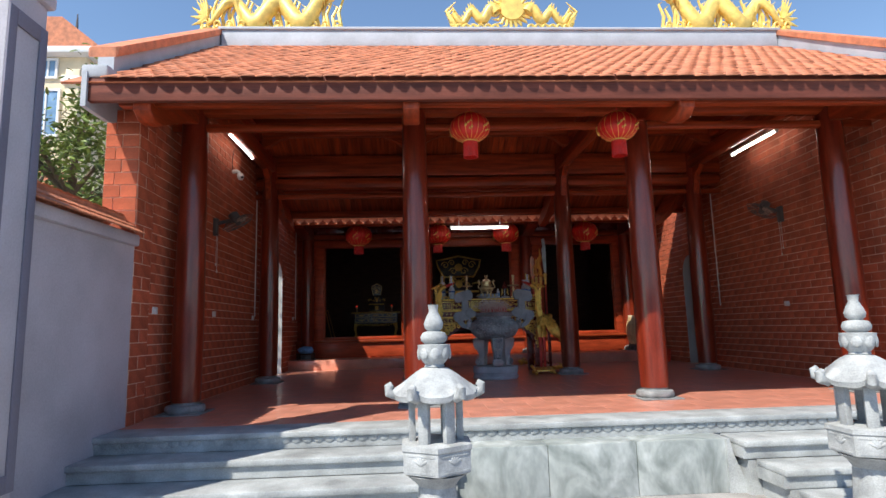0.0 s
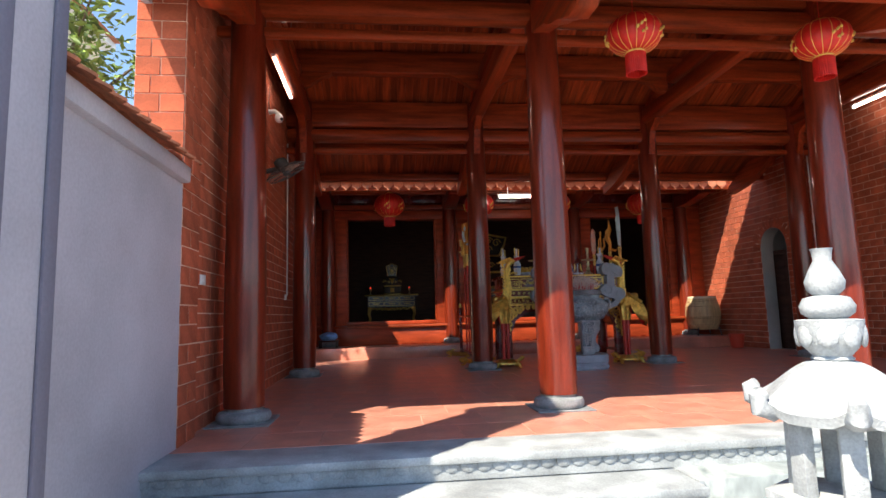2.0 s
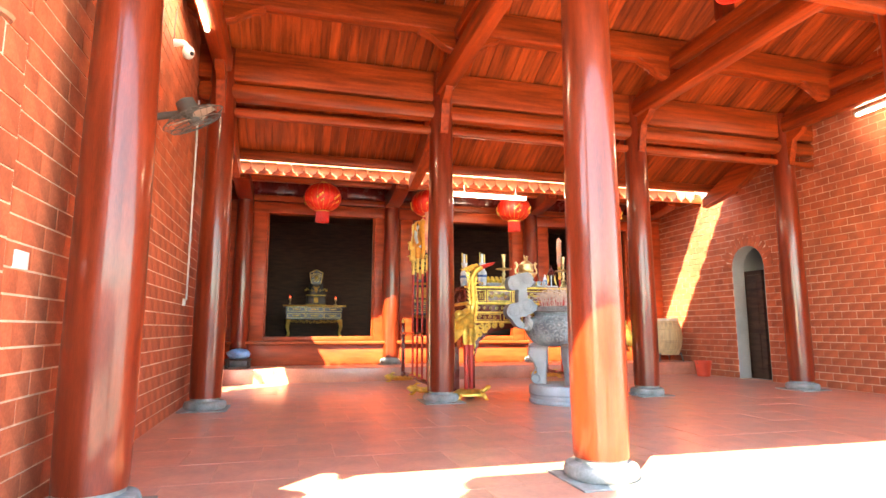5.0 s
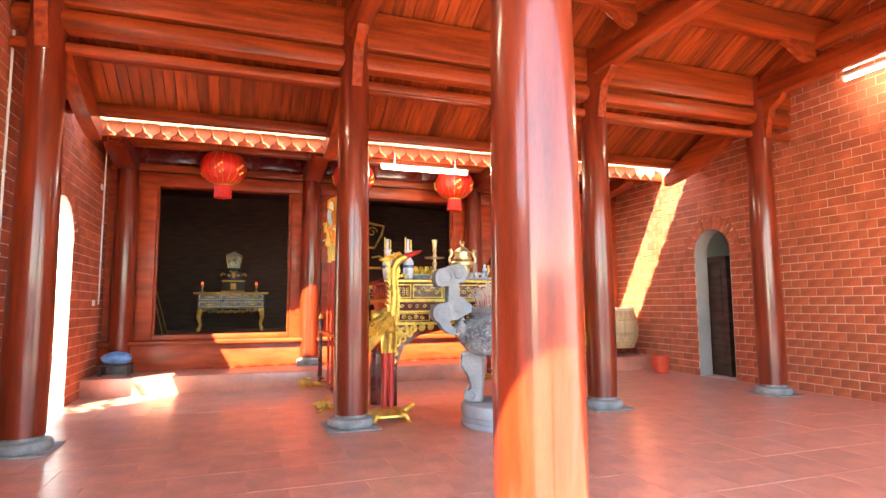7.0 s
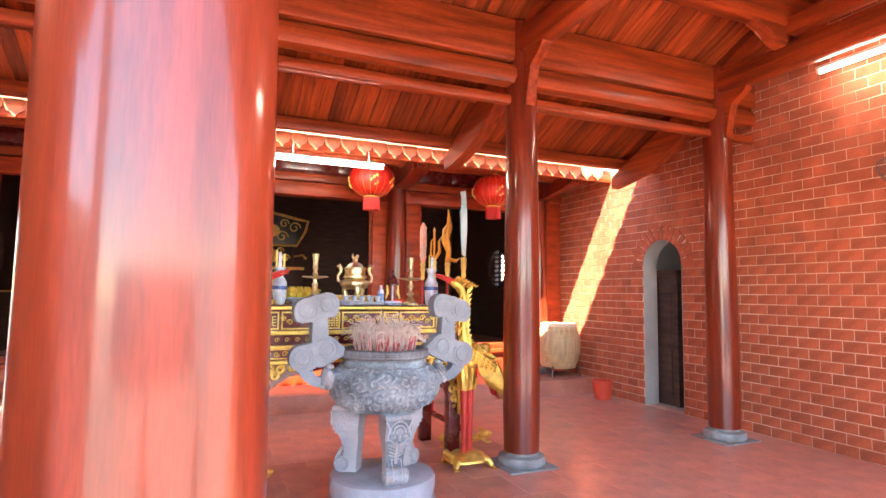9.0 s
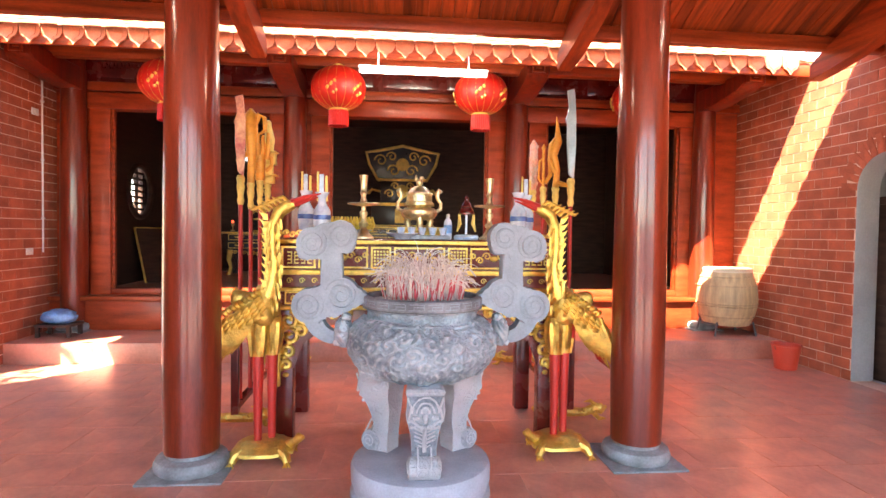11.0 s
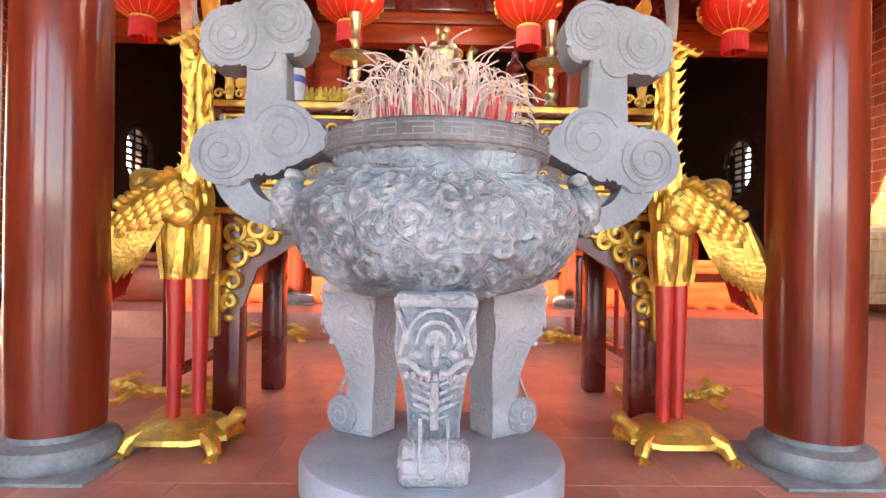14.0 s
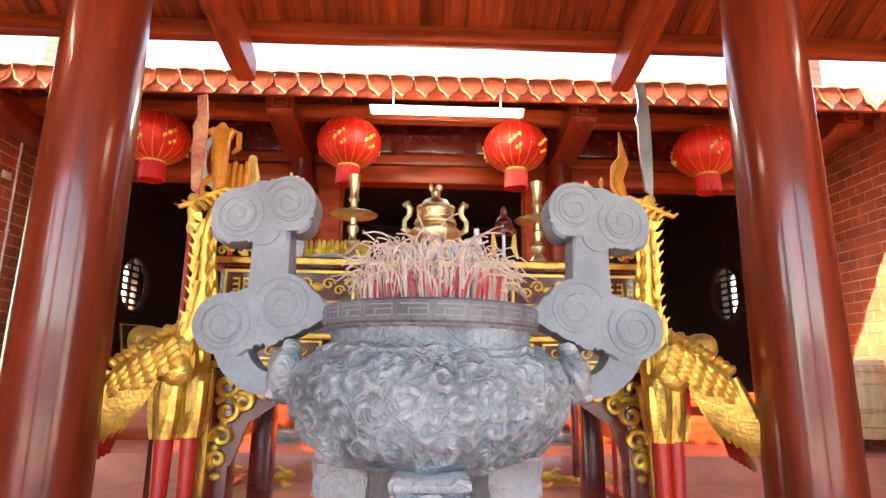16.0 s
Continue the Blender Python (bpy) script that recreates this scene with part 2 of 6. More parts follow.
def tube(path, radius, seg=8, bm=None, closed=False):
    """A round rod along points; radius is one number or one for each point."""
    b = bm or bmesh.new()
    pts = [Vector(p) for p in path]
    n = len(pts)
    rad = [radius] * n if isinstance(radius, (int, float)) else radius
    rings, ref = [], None
    for i, p in enumerate(pts):
        d = (pts[min(n - 1, i + 1)] - pts[max(0, i - 1)]).normalized()
        if ref is None:
            ref = d.orthogonal().normalized()
        ref = (ref - d * ref.dot(d)).normalized()
        o = d.cross(ref)
        rings.append([b.verts.new(p + rad[i] * (ref * math.cos(2 * math.pi * k / seg) + o * math.sin(2 * math.pi * k / seg))) for k in range(seg)])
    for a, c in zip(rings, rings[1:]):
        for k in range(seg):
            b.faces.new((a[k], a[(k + 1) % seg], c[(k + 1) % seg], c[k]))
    b.faces.new(rings[0][::-1])
    b.faces.new(rings[-1])
    return b


def ball(x, y, z, rx, ry=None, rz=None, bm=None, seg=12, turn=None):
    b = bm or bmesh.new()
    mm = Matrix.Translation((x, y, z)) @ (turn or Matrix()) @ Matrix.Diagonal((rx, ry or rx, rz or rx, 1))
    bmesh.ops.create_uvsphere(b, u_segments=seg, v_segments=max(6, seg // 2 + 1), radius=1, matrix=mm)
    return b


def arc(cx, cz, r, a0, a1, n):
    return [(cx + r * math.cos(radians(a0 + (a1 - a0) * i / n)), cz + r * math.sin(radians(a0 + (a1 - a0) * i / n))) for i in range(n + 1)]


def join_boxes(rows, bevel=0.0):
    b = bmesh.new()
    for r in rows:
        box(*r, bevel=bevel, bm=b)
    return b


TURN_Z90 = pose(0, 0, 0, 0, 0, 90)

# ---- the large structure ----
XL, XR, XC = -2.17, 6.85, 2.24
COLX = (-1.89, 0.79, 3.675, 6.285)
YF, YM, YR = 7.58, 11.26, 15.12
RIDGE_Y = 9.42
GROUND = -0.62
STEP_Y = 14.14
REAR_Z = 0.23
ROOM_Z = 0.62
ROOM_Y = 20.0

ground = solid("ground", box(-400, 400, -400, 400, GROUND - 0.3, GROUND), GROUNDM, "pale paved courtyard ground in front of the temple", "ground", "structure", smooth=False)
floor = solid("floor", box(XL, XR, 6.5, STEP_Y, -0.6, -0.003), GROUT, "red clay tiled floor of the open temple hall", "floor", "structure", smooth=False)

# porch edge, steps and marble panel
steps = thing("steps", "grey stone temple steps with carved risers, two flights", "steps", kind="structure")


def step_piece(name, x0, x1, y0, y1, z1, h):
    part(name, box(x0, x1, y0, y1, z1 - 0.055, z1, 0.012), STEPST, steps)
    part("riser", box(x0, x1, y0 + 0.035, y1, z1 - h, z1 - 0.055), STEPST, steps)


step_piece("slab", XL - 0.1, XR + 0.3, 6.10, 6.56, 0.0, 0.155)
for k in range(1, 4):
    step_piece("tread", XL - 0.15, 1.15 - 0.06 * k, 6.10 - 0.385 * k, 6.12 - 0.385 * (k - 1), -0.155 * k, 0.155)
    step_piece("tread", 3.55 + 0.1 * k, XR + 0.3, 6.10 - 0.385 * k, 6.12 - 0.385 * (k - 1), -0.155 * k, 0.155)
part("fill", join_boxes([(XL - 0.15, XR + 0.3, 6.145, 6.49, GROUND, -0.16), (XL - 0.15, 1.0, 5.76, 6.14, GROUND, -0.32), (3.7, XR + 0.3, 5.76, 6.14, GROUND, -0.32), (XL - 0.15, 0.97, 5.37, 5.75, GROUND, -0.47), (3.8, XR + 0.3, 5.37, 5.75, GROUND, -0.47)]), STEPST, steps, smooth=False)
# carved scallop band under the slab's edge
bm = bmesh.new()
for k in range(90):
    x = XL + 0.05 + k * 0.1
    lathe([(0.045, 0), (0.045, 0.006), (0.03, 0.012), (0.0, 0.013)], 10, bm, Matrix.Translation((x, 6.135, -0.075)) @ pose(0, 0, 0, 90, 0, 0) @ Matrix.Diagonal((1, 0.8, 1, 1)))
part("scallop_band", bm, STEPST, steps)
panel = thing("marble_panel", "grey veined marble facing between the two stone stairs", "wall panel", kind="structure")
for k, (a, c) in enumerate(((1.13, 1.94), (1.944, 2.74), (2.744, 3.56))):
    part("slab", box(a, c, 5.86, 6.14, GROUND, -0.155, 0.006), MARBLE, panel)
part("cheek", slab([(3.56, -0.155), (3.56, GROUND), (3.74, GROUND), (3.70, -0.5), (3.62, -0.3), (3.59, -0.155)], 0.3, m=Matrix.Translation((0, 5.99, 0))), STEPST, panel)
part("cheek", slab([(1.13, -0.155), (1.13, GROUND), (0.9, GROUND), (0.98, -0.5), (1.06, -0.3), (1.1, -0.155)], 0.3, m=Matrix.Translation((0, 5.99, 0))), STEPST, panel)


def wall_top(y):
    """Side walls stop under the roof slopes."""
    if y < RIDGE_Y:
        return 5.42 - 0.632 * (RIDGE_Y - y)
    if y < 12.97:
        return 5.24 - 0.475 * (y - RIDGE_Y)
    if y < 13.78:
        return 3.5
    return 3.5 + 0.5 * (y - 13.78)


def arched_wall(name, x0, x1, y0, y1, doors, label):
    """A wall along y with arched openings (ya, yb, spring)."""
    b = bmesh.new()
    turn = Matrix.Translation(((x0 + x1) / 2, 0, 0)) @ TURN_Z90

    def top(a, c):
        return [(y, wall_top(y)) for y in sorted({a, c, *(q for q in (RIDGE_Y, 12.96, 12.98, 13.78) if a < q < c)}, reverse=True)]
    at = y0
    for ya, yb, spring in doors:
        slab([(at, GROUND), (ya, GROUND), *top(at, ya)], x1 - x0, b, turn)
        r = (yb - ya) / 2
        arch = [(ya + r + r * math.cos(radians(180 - 180 * i / 16)), spring + r * math.sin(radians(180 - 180 * i / 16))) for i in range(17)]
        slab([*arch, *top(ya, yb)], x1 - x0, b, turn)
        slab([(ya, GROUND), (yb, GROUND), (yb, -0.004), (ya, -0.004)], x1 - x0, b, turn)
        at = yb
    slab([(at, GROUND), (y1, GROUND), *top(at, y1)], x1 - x0, b, turn)
    return solid(name, b, MORTAR, label, "wall", "structure", smooth=False)


DOORS = [(12.36, 13.08, 2.0)]
wall_east = arched_wall("wall_east", XR, XR + 0.25, 6.6, 15.3, DOORS, "red brick side wall with pale mortar and an arched doorway")
DOORS_W = [(12.6, 13.5, 1.98)]
wall_west = arched_wall("wall_west", XL - 0.12, XL, 6.82, 15.3, DOORS_W, "red brick side wall with pale mortar and an arched doorway")
# grey plaster lining of the arched openings
for wall, x0, x1, (ya, yb, spring) in ((wall_east, XR - 0.004, XR + 0.25, DOORS[0]), (wall_west, XL - 0.12, XL + 0.004, DOORS_W[0])):
    r = (yb - ya) / 2
    line = [(ya, 0.0), (ya, spring)] + [(ya + r - r * math.cos(math.pi * i / 20), spring + r * math.sin(math.pi * i / 20)) for i in range(1, 20)] + [(yb, spring), (yb, 0.0)]
    inner = [(ya + r + (a - ya - r) * 0.985, c if c <= spring else spring + (c - spring) * 0.985) for a, c in line]
    part("jamb_lining", slab(line + inner[::-1], x1 - x0, m=Matrix.Translation(((x0 + x1) / 2, 0, 0)) @ TURN_Z90), PLASTERG, wall)
pier = solid("pier", box(XL - 0.30, XL + 0.05, 6.68, 7.06, 0.0, 3.3), MORTAR, "red brick pier ending the side wall beside the steps", "pier", "structure", smooth=False)
# shrine room walls and ceiling: the unlit room's shade is in their colour
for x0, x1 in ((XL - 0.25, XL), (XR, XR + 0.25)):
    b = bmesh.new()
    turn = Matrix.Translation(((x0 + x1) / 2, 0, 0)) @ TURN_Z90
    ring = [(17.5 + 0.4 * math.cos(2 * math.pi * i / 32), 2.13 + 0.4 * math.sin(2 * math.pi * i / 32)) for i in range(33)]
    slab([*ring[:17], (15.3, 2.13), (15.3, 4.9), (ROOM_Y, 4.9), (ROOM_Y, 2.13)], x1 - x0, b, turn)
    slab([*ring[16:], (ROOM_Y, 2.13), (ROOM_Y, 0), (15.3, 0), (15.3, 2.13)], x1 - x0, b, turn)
    solid("wall_room", b, DARKW, "inner side wall of the shrine room with a round window, coloured dark for the unlit room", "wall", "structure", smooth=False)
solid("wall_north", box(XL - 0.25, XR + 0.25, ROOM_Y, ROOM_Y + 0.2, 0, 4.9), DARKW, "back wall of the shrine room, coloured dark for the unlit room", "wall", "structure", smooth=False)
solid("floor_room", box(XL, XR, 15.05, ROOM_Y, 0.0, ROOM_Z), FLOORR, "clay floor of the raised shrine room", "floor", "structure", smooth=False)
solid("ceiling_room", box(XL - 0.25, XR + 0.25, 15.35, ROOM_Y + 0.2, 3.75, 3.85), DARKW, "ceiling of the shrine room, coloured dark for the unlit room", "ceiling", "structure", smooth=False)
rear_step = thing("rear_step", "raised red tiled step in front of the shrine doors", "step", kind="structure")
part("step_body", box(XL, XR, STEP_Y, 15.05, -0.02, REAR_Z, 0.008), FLOORR, rear_step)

# side passage behind the arch
passage = thing("side_room", "small grey plastered side room behind the arched doorway", "room", kind="structure")
part("plaster", join_boxes([(XR + 0.25, 8.6, 12.2, 12.4, 0, 2.9), (XR + 0.25, 8.6, 13.5, 13.7, 0, 2.9), (8.6, 8.7, 12.2, 13.7, 0, 2.9), (XR + 0.25, 8.7, 12.2, 13.7, 2.8, 2.9), (XR + 0.25, 8.7, 12.2, 13.7, -0.1, -0.002)]), PLASTERG, passage, smooth=False)
leaf = thing("door_1", "dark brown wooden door standing inside the arched doorway", "door", kind="structure")
part("door_leaf", box(7.16, 7.2, 12.78, 13.5, 0.0, 1.86, 0.004), DARKW, leaf)
part("door_frame", join_boxes([(7.13, 7.23, 12.72, 12.78, 0, 1.94), (7.13, 7.23, 12.72, 13.5, 1.86, 1.94)]), DARKW, leaf)
part("door_panel", join_boxes([(7.145, 7.16, 12.86, 13.42, 0.15, 0.8), (7.145, 7.16, 12.86, 13.42, 0.95, 1.75)], 0.004), DARKW, leaf)

# boundary wall, coping and gate pillar on the west side
bwall = thing("boundary_wall", "lilac plastered boundary wall with a red tiled coping", "wall", kind="structure")
part("plaster", box(-2.40, -2.12, 4.87, 6.678, GROUND, 1.82), PLASTER, bwall, smooth=False)
part("cornice", box(-2.44, -2.06, 4.87, 6.678, 1.82, 1.94, 0.02), PLASTER, bwall)
gate_pillar = thing("gate_pillar", "tall lilac plastered gate pillar with a recessed panel", "pillar", kind="structure")
part("shaft", box(-2.5, -1.965, 4.47, 4.87, GROUND, 4.6, 0.015), PLASTER, gate_pillar)
part("moulding", box(-2.54, -1.92, 4.43, 4.91, 3.38, 3.5, 0.03), PLASTER, gate_pillar)
part("border", join_boxes([(-1.965, -1.95, 4.47, 4.55, GROUND + 0.5, 3.2), (-1.965, -1.95, 4.79, 4.87, GROUND + 0.5, 3.2), (-1.965, -1.95, 4.55, 4.79, GROUND + 0.5, GROUND + 0.62), (-1.965, -1.95, 4.55, 4.79, 3.08, 3.2)], 0.004), PILLARB, gate_pillar, "dark lilac raised border")
part("foot", box(-2.54, -1.92, 4.43, 4.91, GROUND, GROUND + 0.45, 0.02), PLASTER, gate_pillar)
part("capital", box(-2.58, -1.88, 4.39, 4.95, 4.6, 4.85, 0.05), PLASTER, gate_pillar)

# ---- timber frame ----


def column(x, y, z0, top, r=0.166):
    c = thing("column", "polished red-brown wooden column on a carved stone base", "column", pose(x, y, z0), "temple columns")
    h = top - z0
    prof = [(r * 0.98, 0.13), (r * 1.03, 0.5), (r * 1.04, 1.0), (r * 1.0, 1.8), (r * 0.93, 2.7), (r * 0.88, h)]
    part("shaft", lathe(prof, 40), WOOD, c)
    part("base", lathe([(r * 1.22, 0.012), (r * 1.32, 0.03), (r * 1.34, 0.06), (r * 1.26, 0.09), (r * 1.1, 0.1), (r * 0.92, 0.105), (r * 0.92, 0.132)], 40), BASEST, c, "grey carved stone column base")
    part("plinth", box(-r * 1.5, r * 1.5, -r * 1.5, r * 1.5, 0.0, 0.014, 0.004), BASEST, c)
    return c


def roof_z(y):
    """Height of the ceiling boards."""
    return 5.12 - (0.475 if y > RIDGE_Y else 0.535) * abs(y - RIDGE_Y)


for x in COLX:
    column(x + (0.03 if x == COLX[1] else 0.0), YF, 0, roof_z(YF) - 0.05)
    column(x, YM, 0, roof_z(YM) - 0.05)
    column(x, YR - 0.1, REAR_Z, 3.6, 0.15)


def beam_x(name, y, z0, z1, w, label, x0=XL, x1=XR, bevel=0.03):
    return solid(name, box(x0, x1, y - w / 2, y + w / 2, z0, z1, bevel), WOODX, label, "beam", "structure")


for y in (YF, YM):
    beam_x("purlin", y, 3.80, roof_z(y) - 0.03, 0.16, "long red-brown timber purlin on the column tops")
    beam_x("tie_rail", y, 3.56, 3.78, 0.2, "rounded red-brown timber rail between the columns", bevel=0.08)
    beam_x("lower_rail", y, 3.38, 3.48, 0.09, "thin timber rail under the main beam")
for y in (8.45, 10.4):
    beam_x("purlin", y, 4.3, roof_z(y) - 0.02, 0.17, "carved red-brown timber purlin under the boards")
beam_x("ridge_purlin", RIDGE_Y, 4.75, roof_z(RIDGE_Y) - 0.06, 0.2, "red-brown ridge purlin")
for y in (6.75, 12.1, 12.85):
    beam_x("purlin", y, roof_z(y) - 0.16, roof_z(y) - 0.02, 0.12, "slim timber purlin under the eave boards")
for x in COLX:
    tie = thing("truss", "red-brown timber roof truss with carved struts", "truss", kind="structure")
    part("tie_beam", box(x - 0.1, x + 0.1, YF, YM, 3.87, 4.13, 0.05), WOODY, tie)
    part("upper_beam", box(x - 0.08, x + 0.08, 8.3, 10.55, 4.22, 4.4, 0.04), WOODY, tie)
    for y in (8.45, 10.4):
        part("strut", box(x - 0.07, x + 0.07, y - 0.07, y + 0.07, 4.12, 4.3, 0.015), WOOD, tie)
    part("king_post", box(x - 0.08, x + 0.08, RIDGE_Y - 0.08, RIDGE_Y + 0.08, 4.4, 4.8, 0.02), WOOD, tie)
    for y, s in ((YF, 1), (YM, -1)):
        # curved bracket under the tie beam and the long curved rafter out to the eave
        pts = [(0.0, 3.87), (0.44, 3.87), (0.38, 3.80), (0.24, 3.72), (0.19, 3.52), (0.16, 3.36), (0.0, 3.34)]
        part("bracket", slab([(s * a, c) for a, c in pts], 0.1, m=Matrix.Translation((x, y, 0)) @ TURN_Z90), WOODY, tie)
        out = -s
        d = 1.75 if y == YM else 1.25
        top = [(y + out * d * i / 10, roof_z(y + out * d * i / 10) - 0.17) for i in range(11)]
        low = [(y + out * d * i / 10, roof_z(y + out * d * i / 10) - 0.17 - 0.16 - 0.22 * math.sin(math.pi * (i / 10) ** 0.8)) for i in range(10, -1, -1)]
        part("eave_rafter", slab(top + low, 0.15, m=Matrix.Translation((x, 0, 0)) @ TURN_Z90, bevel=0.015), WOODY, tie)
        # arched strut on the tie beam
        cur = [(y + s * (0.05 + 0.85 * i / 8), 4.12 + 0.34 * math.sin(math.pi / 2 * i / 8)) for i in range(9)]
        cur2 = [(a, c - 0.13) for a, c in cur[::-1]]
        part("curved_strut", slab(cur + cur2, 0.1, m=Matrix.Translation((x, 0, 0)) @ TURN_Z90, bevel=0.01), WOODY, tie)
    # carved purlin ends either side of the truss
    for y in (8.45, 10.4):
        for s in (-1, 1):
            pts = [(0.06, 4.32), (0.52, 4.32), (0.46, 4.27), (0.36, 4.25), (0.27, 4.19), (0.2, 4.12), (0.06, 4.08)]
            part("carved_end", slab([(s * a, c) for a, c in pts], 0.14, m=Matrix.Translation((x, y, 0)), bevel=0.01), WOODX, tie)

# eave fascia and front brackets
RX0, RX1 = -2.25, 6.98
fascia = thing("fascia", "weathered red-brown timber fascia board along the eave", "fascia", kind="structure")
part("board", box(RX0 - 0.12, RX1 + 0.06, 6.12, 6.19, 3.18, 3.43, 0.01), FASC, fascia)
part("soffit_beam", box(XL, XR, 6.3, 6.42, 3.2, 3.34, 0.02), WOODX, fascia)
for x in COLX:
    pts = [(6.19, 3.34), (6.3, 3.40), (6.9, 3.68), (7.5, 3.98), (7.5, 3.45), (7.1, 3.34), (6.75, 3.18), (6.5, 3.05), (6.32, 3.04), (6.2, 3.12)]
    solid("eave_bracket", slab(pts, 0.17, m=Matrix.Translation((x, 0, 0)) @ TURN_Z90, bevel=0.015), WOODY, "curved red-brown timber bracket carrying the eave", "bracket", "structure", "eave brackets")

# ceilings of boards (each slope one mesh)


def board_ceiling(name, y0, y1, z0, z1, x0=XL, x1=XR):
    b = bmesh.new()
    n = int((x1 - x0) / 0.115)
    for k in range(n):
        xa = x0 + (x1 - x0) * k / n
        xb = x0 + (x1 - x0) * (k + 1) / n - 0.007
        dz = random.uniform(0, 0.006)
        vs = [b.verts.new(p) for p in ((xa, y0, z0 + dz), (xb, y0, z0 + dz), (xb, y1, z1 + dz), (xa, y1, z1 + dz), (xa, y0, z0 + 0.03), (xb, y0, z0 + 0.03), (xb, y1, z1 + 0.03), (xa, y1, z1 + 0.03))]
        for q in ((0, 1, 2, 3), (7, 6, 5, 4), (0, 4, 5, 1), (1, 5, 6, 2), (2, 6, 7, 3), (3, 7, 4, 0)):
            b.faces.new([vs[i] for i in q])
    # backing sheet above the boards
    vs = [b.verts.new(p) for p in ((x0, y0, z0 + 0.04), (x1, y0, z0 + 0.04), (x1, y1, z1 + 0.04), (x0, y1, z1 + 0.04))]
    b.faces.new(vs)
    return solid(name, b, BOARD, "ceiling of narrow red-brown timber boards", "ceiling", "structure", smooth=False)


board_ceiling("ceiling_front", 6.19, RIDGE_Y, roof_z(6.19), roof_z(RIDGE_Y))
board_ceiling("ceiling_back", 12.97, RIDGE_Y, roof_z(12.97), roof_z(RIDGE_Y))
board_ceiling("ceiling_rear_eave", 13.75, 15.3, 3.5, 4.1)

# ---- roofs ----
roof = thing("roof", "red clay tiled temple roof with a grey plastered ridge", "roof", kind="structure")


def outer_z(y):
    d = abs(y - RIDGE_Y)
    return 5.5 - 0.632 * d


part("roof_bed", slab([(6.1, outer_z(6.1) - 0.03), (RIDGE_Y, 5.47), (12.97, 3.52), (12.97, 3.48), (RIDGE_Y, 5.3), (6.13, 3.36)], RX1 - RX0 + 0.5, m=Matrix.Translation((XC, 0, 0)) @ TURN_Z90), ROOFR, roof, smooth=False)
part("ridge", box(RX0 + 0.05, RX1 - 0.05, RIDGE_Y - 0.16, RIDGE_Y + 0.16, 5.42, 5.69, 0.015), RIDGE, roof, "grey plastered ridge")
part("ridge_cap", box(RX0, RX1, RIDGE_Y - 0.19, RIDGE_Y + 0.19, 5.69, 5.735, 0.01), RIDGE, roof)
for x, s in ((RX0 - 0.06, -1), (RX1 + 0.06, 1)):
    pts = [(y, outer_z(y) + 0.02) for y in (6.3, 7, 8, RIDGE_Y)] + [(y, outer_z(y) + 0.2) for y in (RIDGE_Y, 8, 7, 6.45, 6.3)]
    part("verge_wall", slab(pts, 0.16, m=Matrix.Translation((x, 0, 0)) @ TURN_Z90), RIDGE, roof, "grey plastered roof verge")
    pts = [(y, outer_z(y) + 0.2) for y in (6.3, 6.45, 7, 8, RIDGE_Y)] + [(y, outer_z(y) + 0.31) for y in (RIDGE_Y, 8, 7, 6.45, 6.3)]
    part("verge_cap", slab(pts, 0.3, m=Matrix.Translation((x + s * 0.04, 0, 0)) @ TURN_Z90, bevel=0.02), ROOFR, roof)
    part("verge_end", box(x - 0.13, x + 0.13, 6.1, 6.4, 3.42, 3.56, 0.03), RIDGE, roof)
    pts = [(6.09, 3.48), (6.25, 3.55), (7.2, 4.1), (7.2, 3.3), (6.5, 3.12), (6.09, 3.12)]
    part("gable_board", slab(pts, 0.05, m=Matrix.Translation((x + s * 0.08, 0, 0)) @ TURN_Z90), RIDGE, roof)

# rear roof over the shrine
rear_roof = thing("rear_roof", "red clay tiled roof edge of the rear shrine", "roof", kind="structure")
part("roof_bed", slab([(13.78, 3.5), (15.3, 4.3), (17.6, 5.4), (20.3, 4.6), (20.3, 4.4), (15.3, 4.15), (13.8, 3.45)], XR - XL + 0.1, m=Matrix.Translation((XC + 0.1, 0, 0)) @ TURN_Z90), ROOFR, rear_roof, smooth=False)
part("eave_board", box(XL, XR, 13.76, 13.8, 3.36, 3.5, 0.006), WOODX, rear_roof)

# ---- shrine front: frames, lintel, frieze, plinth ----
front = thing("shrine_front", "red-brown timber front of the shrine with three wide doorways", "facade", kind="structure")
part("plinth", box(XL, XR, 14.98, 15.2, REAR_Z, 0.6, 0.01), PANEL, front)
part("plinth_cap", box(XL, XR, 14.92, 15.26, 0.6, 0.66, 0.015), WOODX, front)
part("head_beam", box(XL, XR, 15.1, 15.4, 3.22, 3.34, 0.02), WOODX, front)
part("frieze", box(XL, XR, 15.2, 15.3, 3.34, 3.75), LACQ, front)
part("eave_beam", box(XL, XR, 14.35, 14.5, 3.42, 3.58, 0.03), WOODX, front)
OPEN = ((-1.74, 0.72), (0.98, 3.54), (3.86, 6.22))
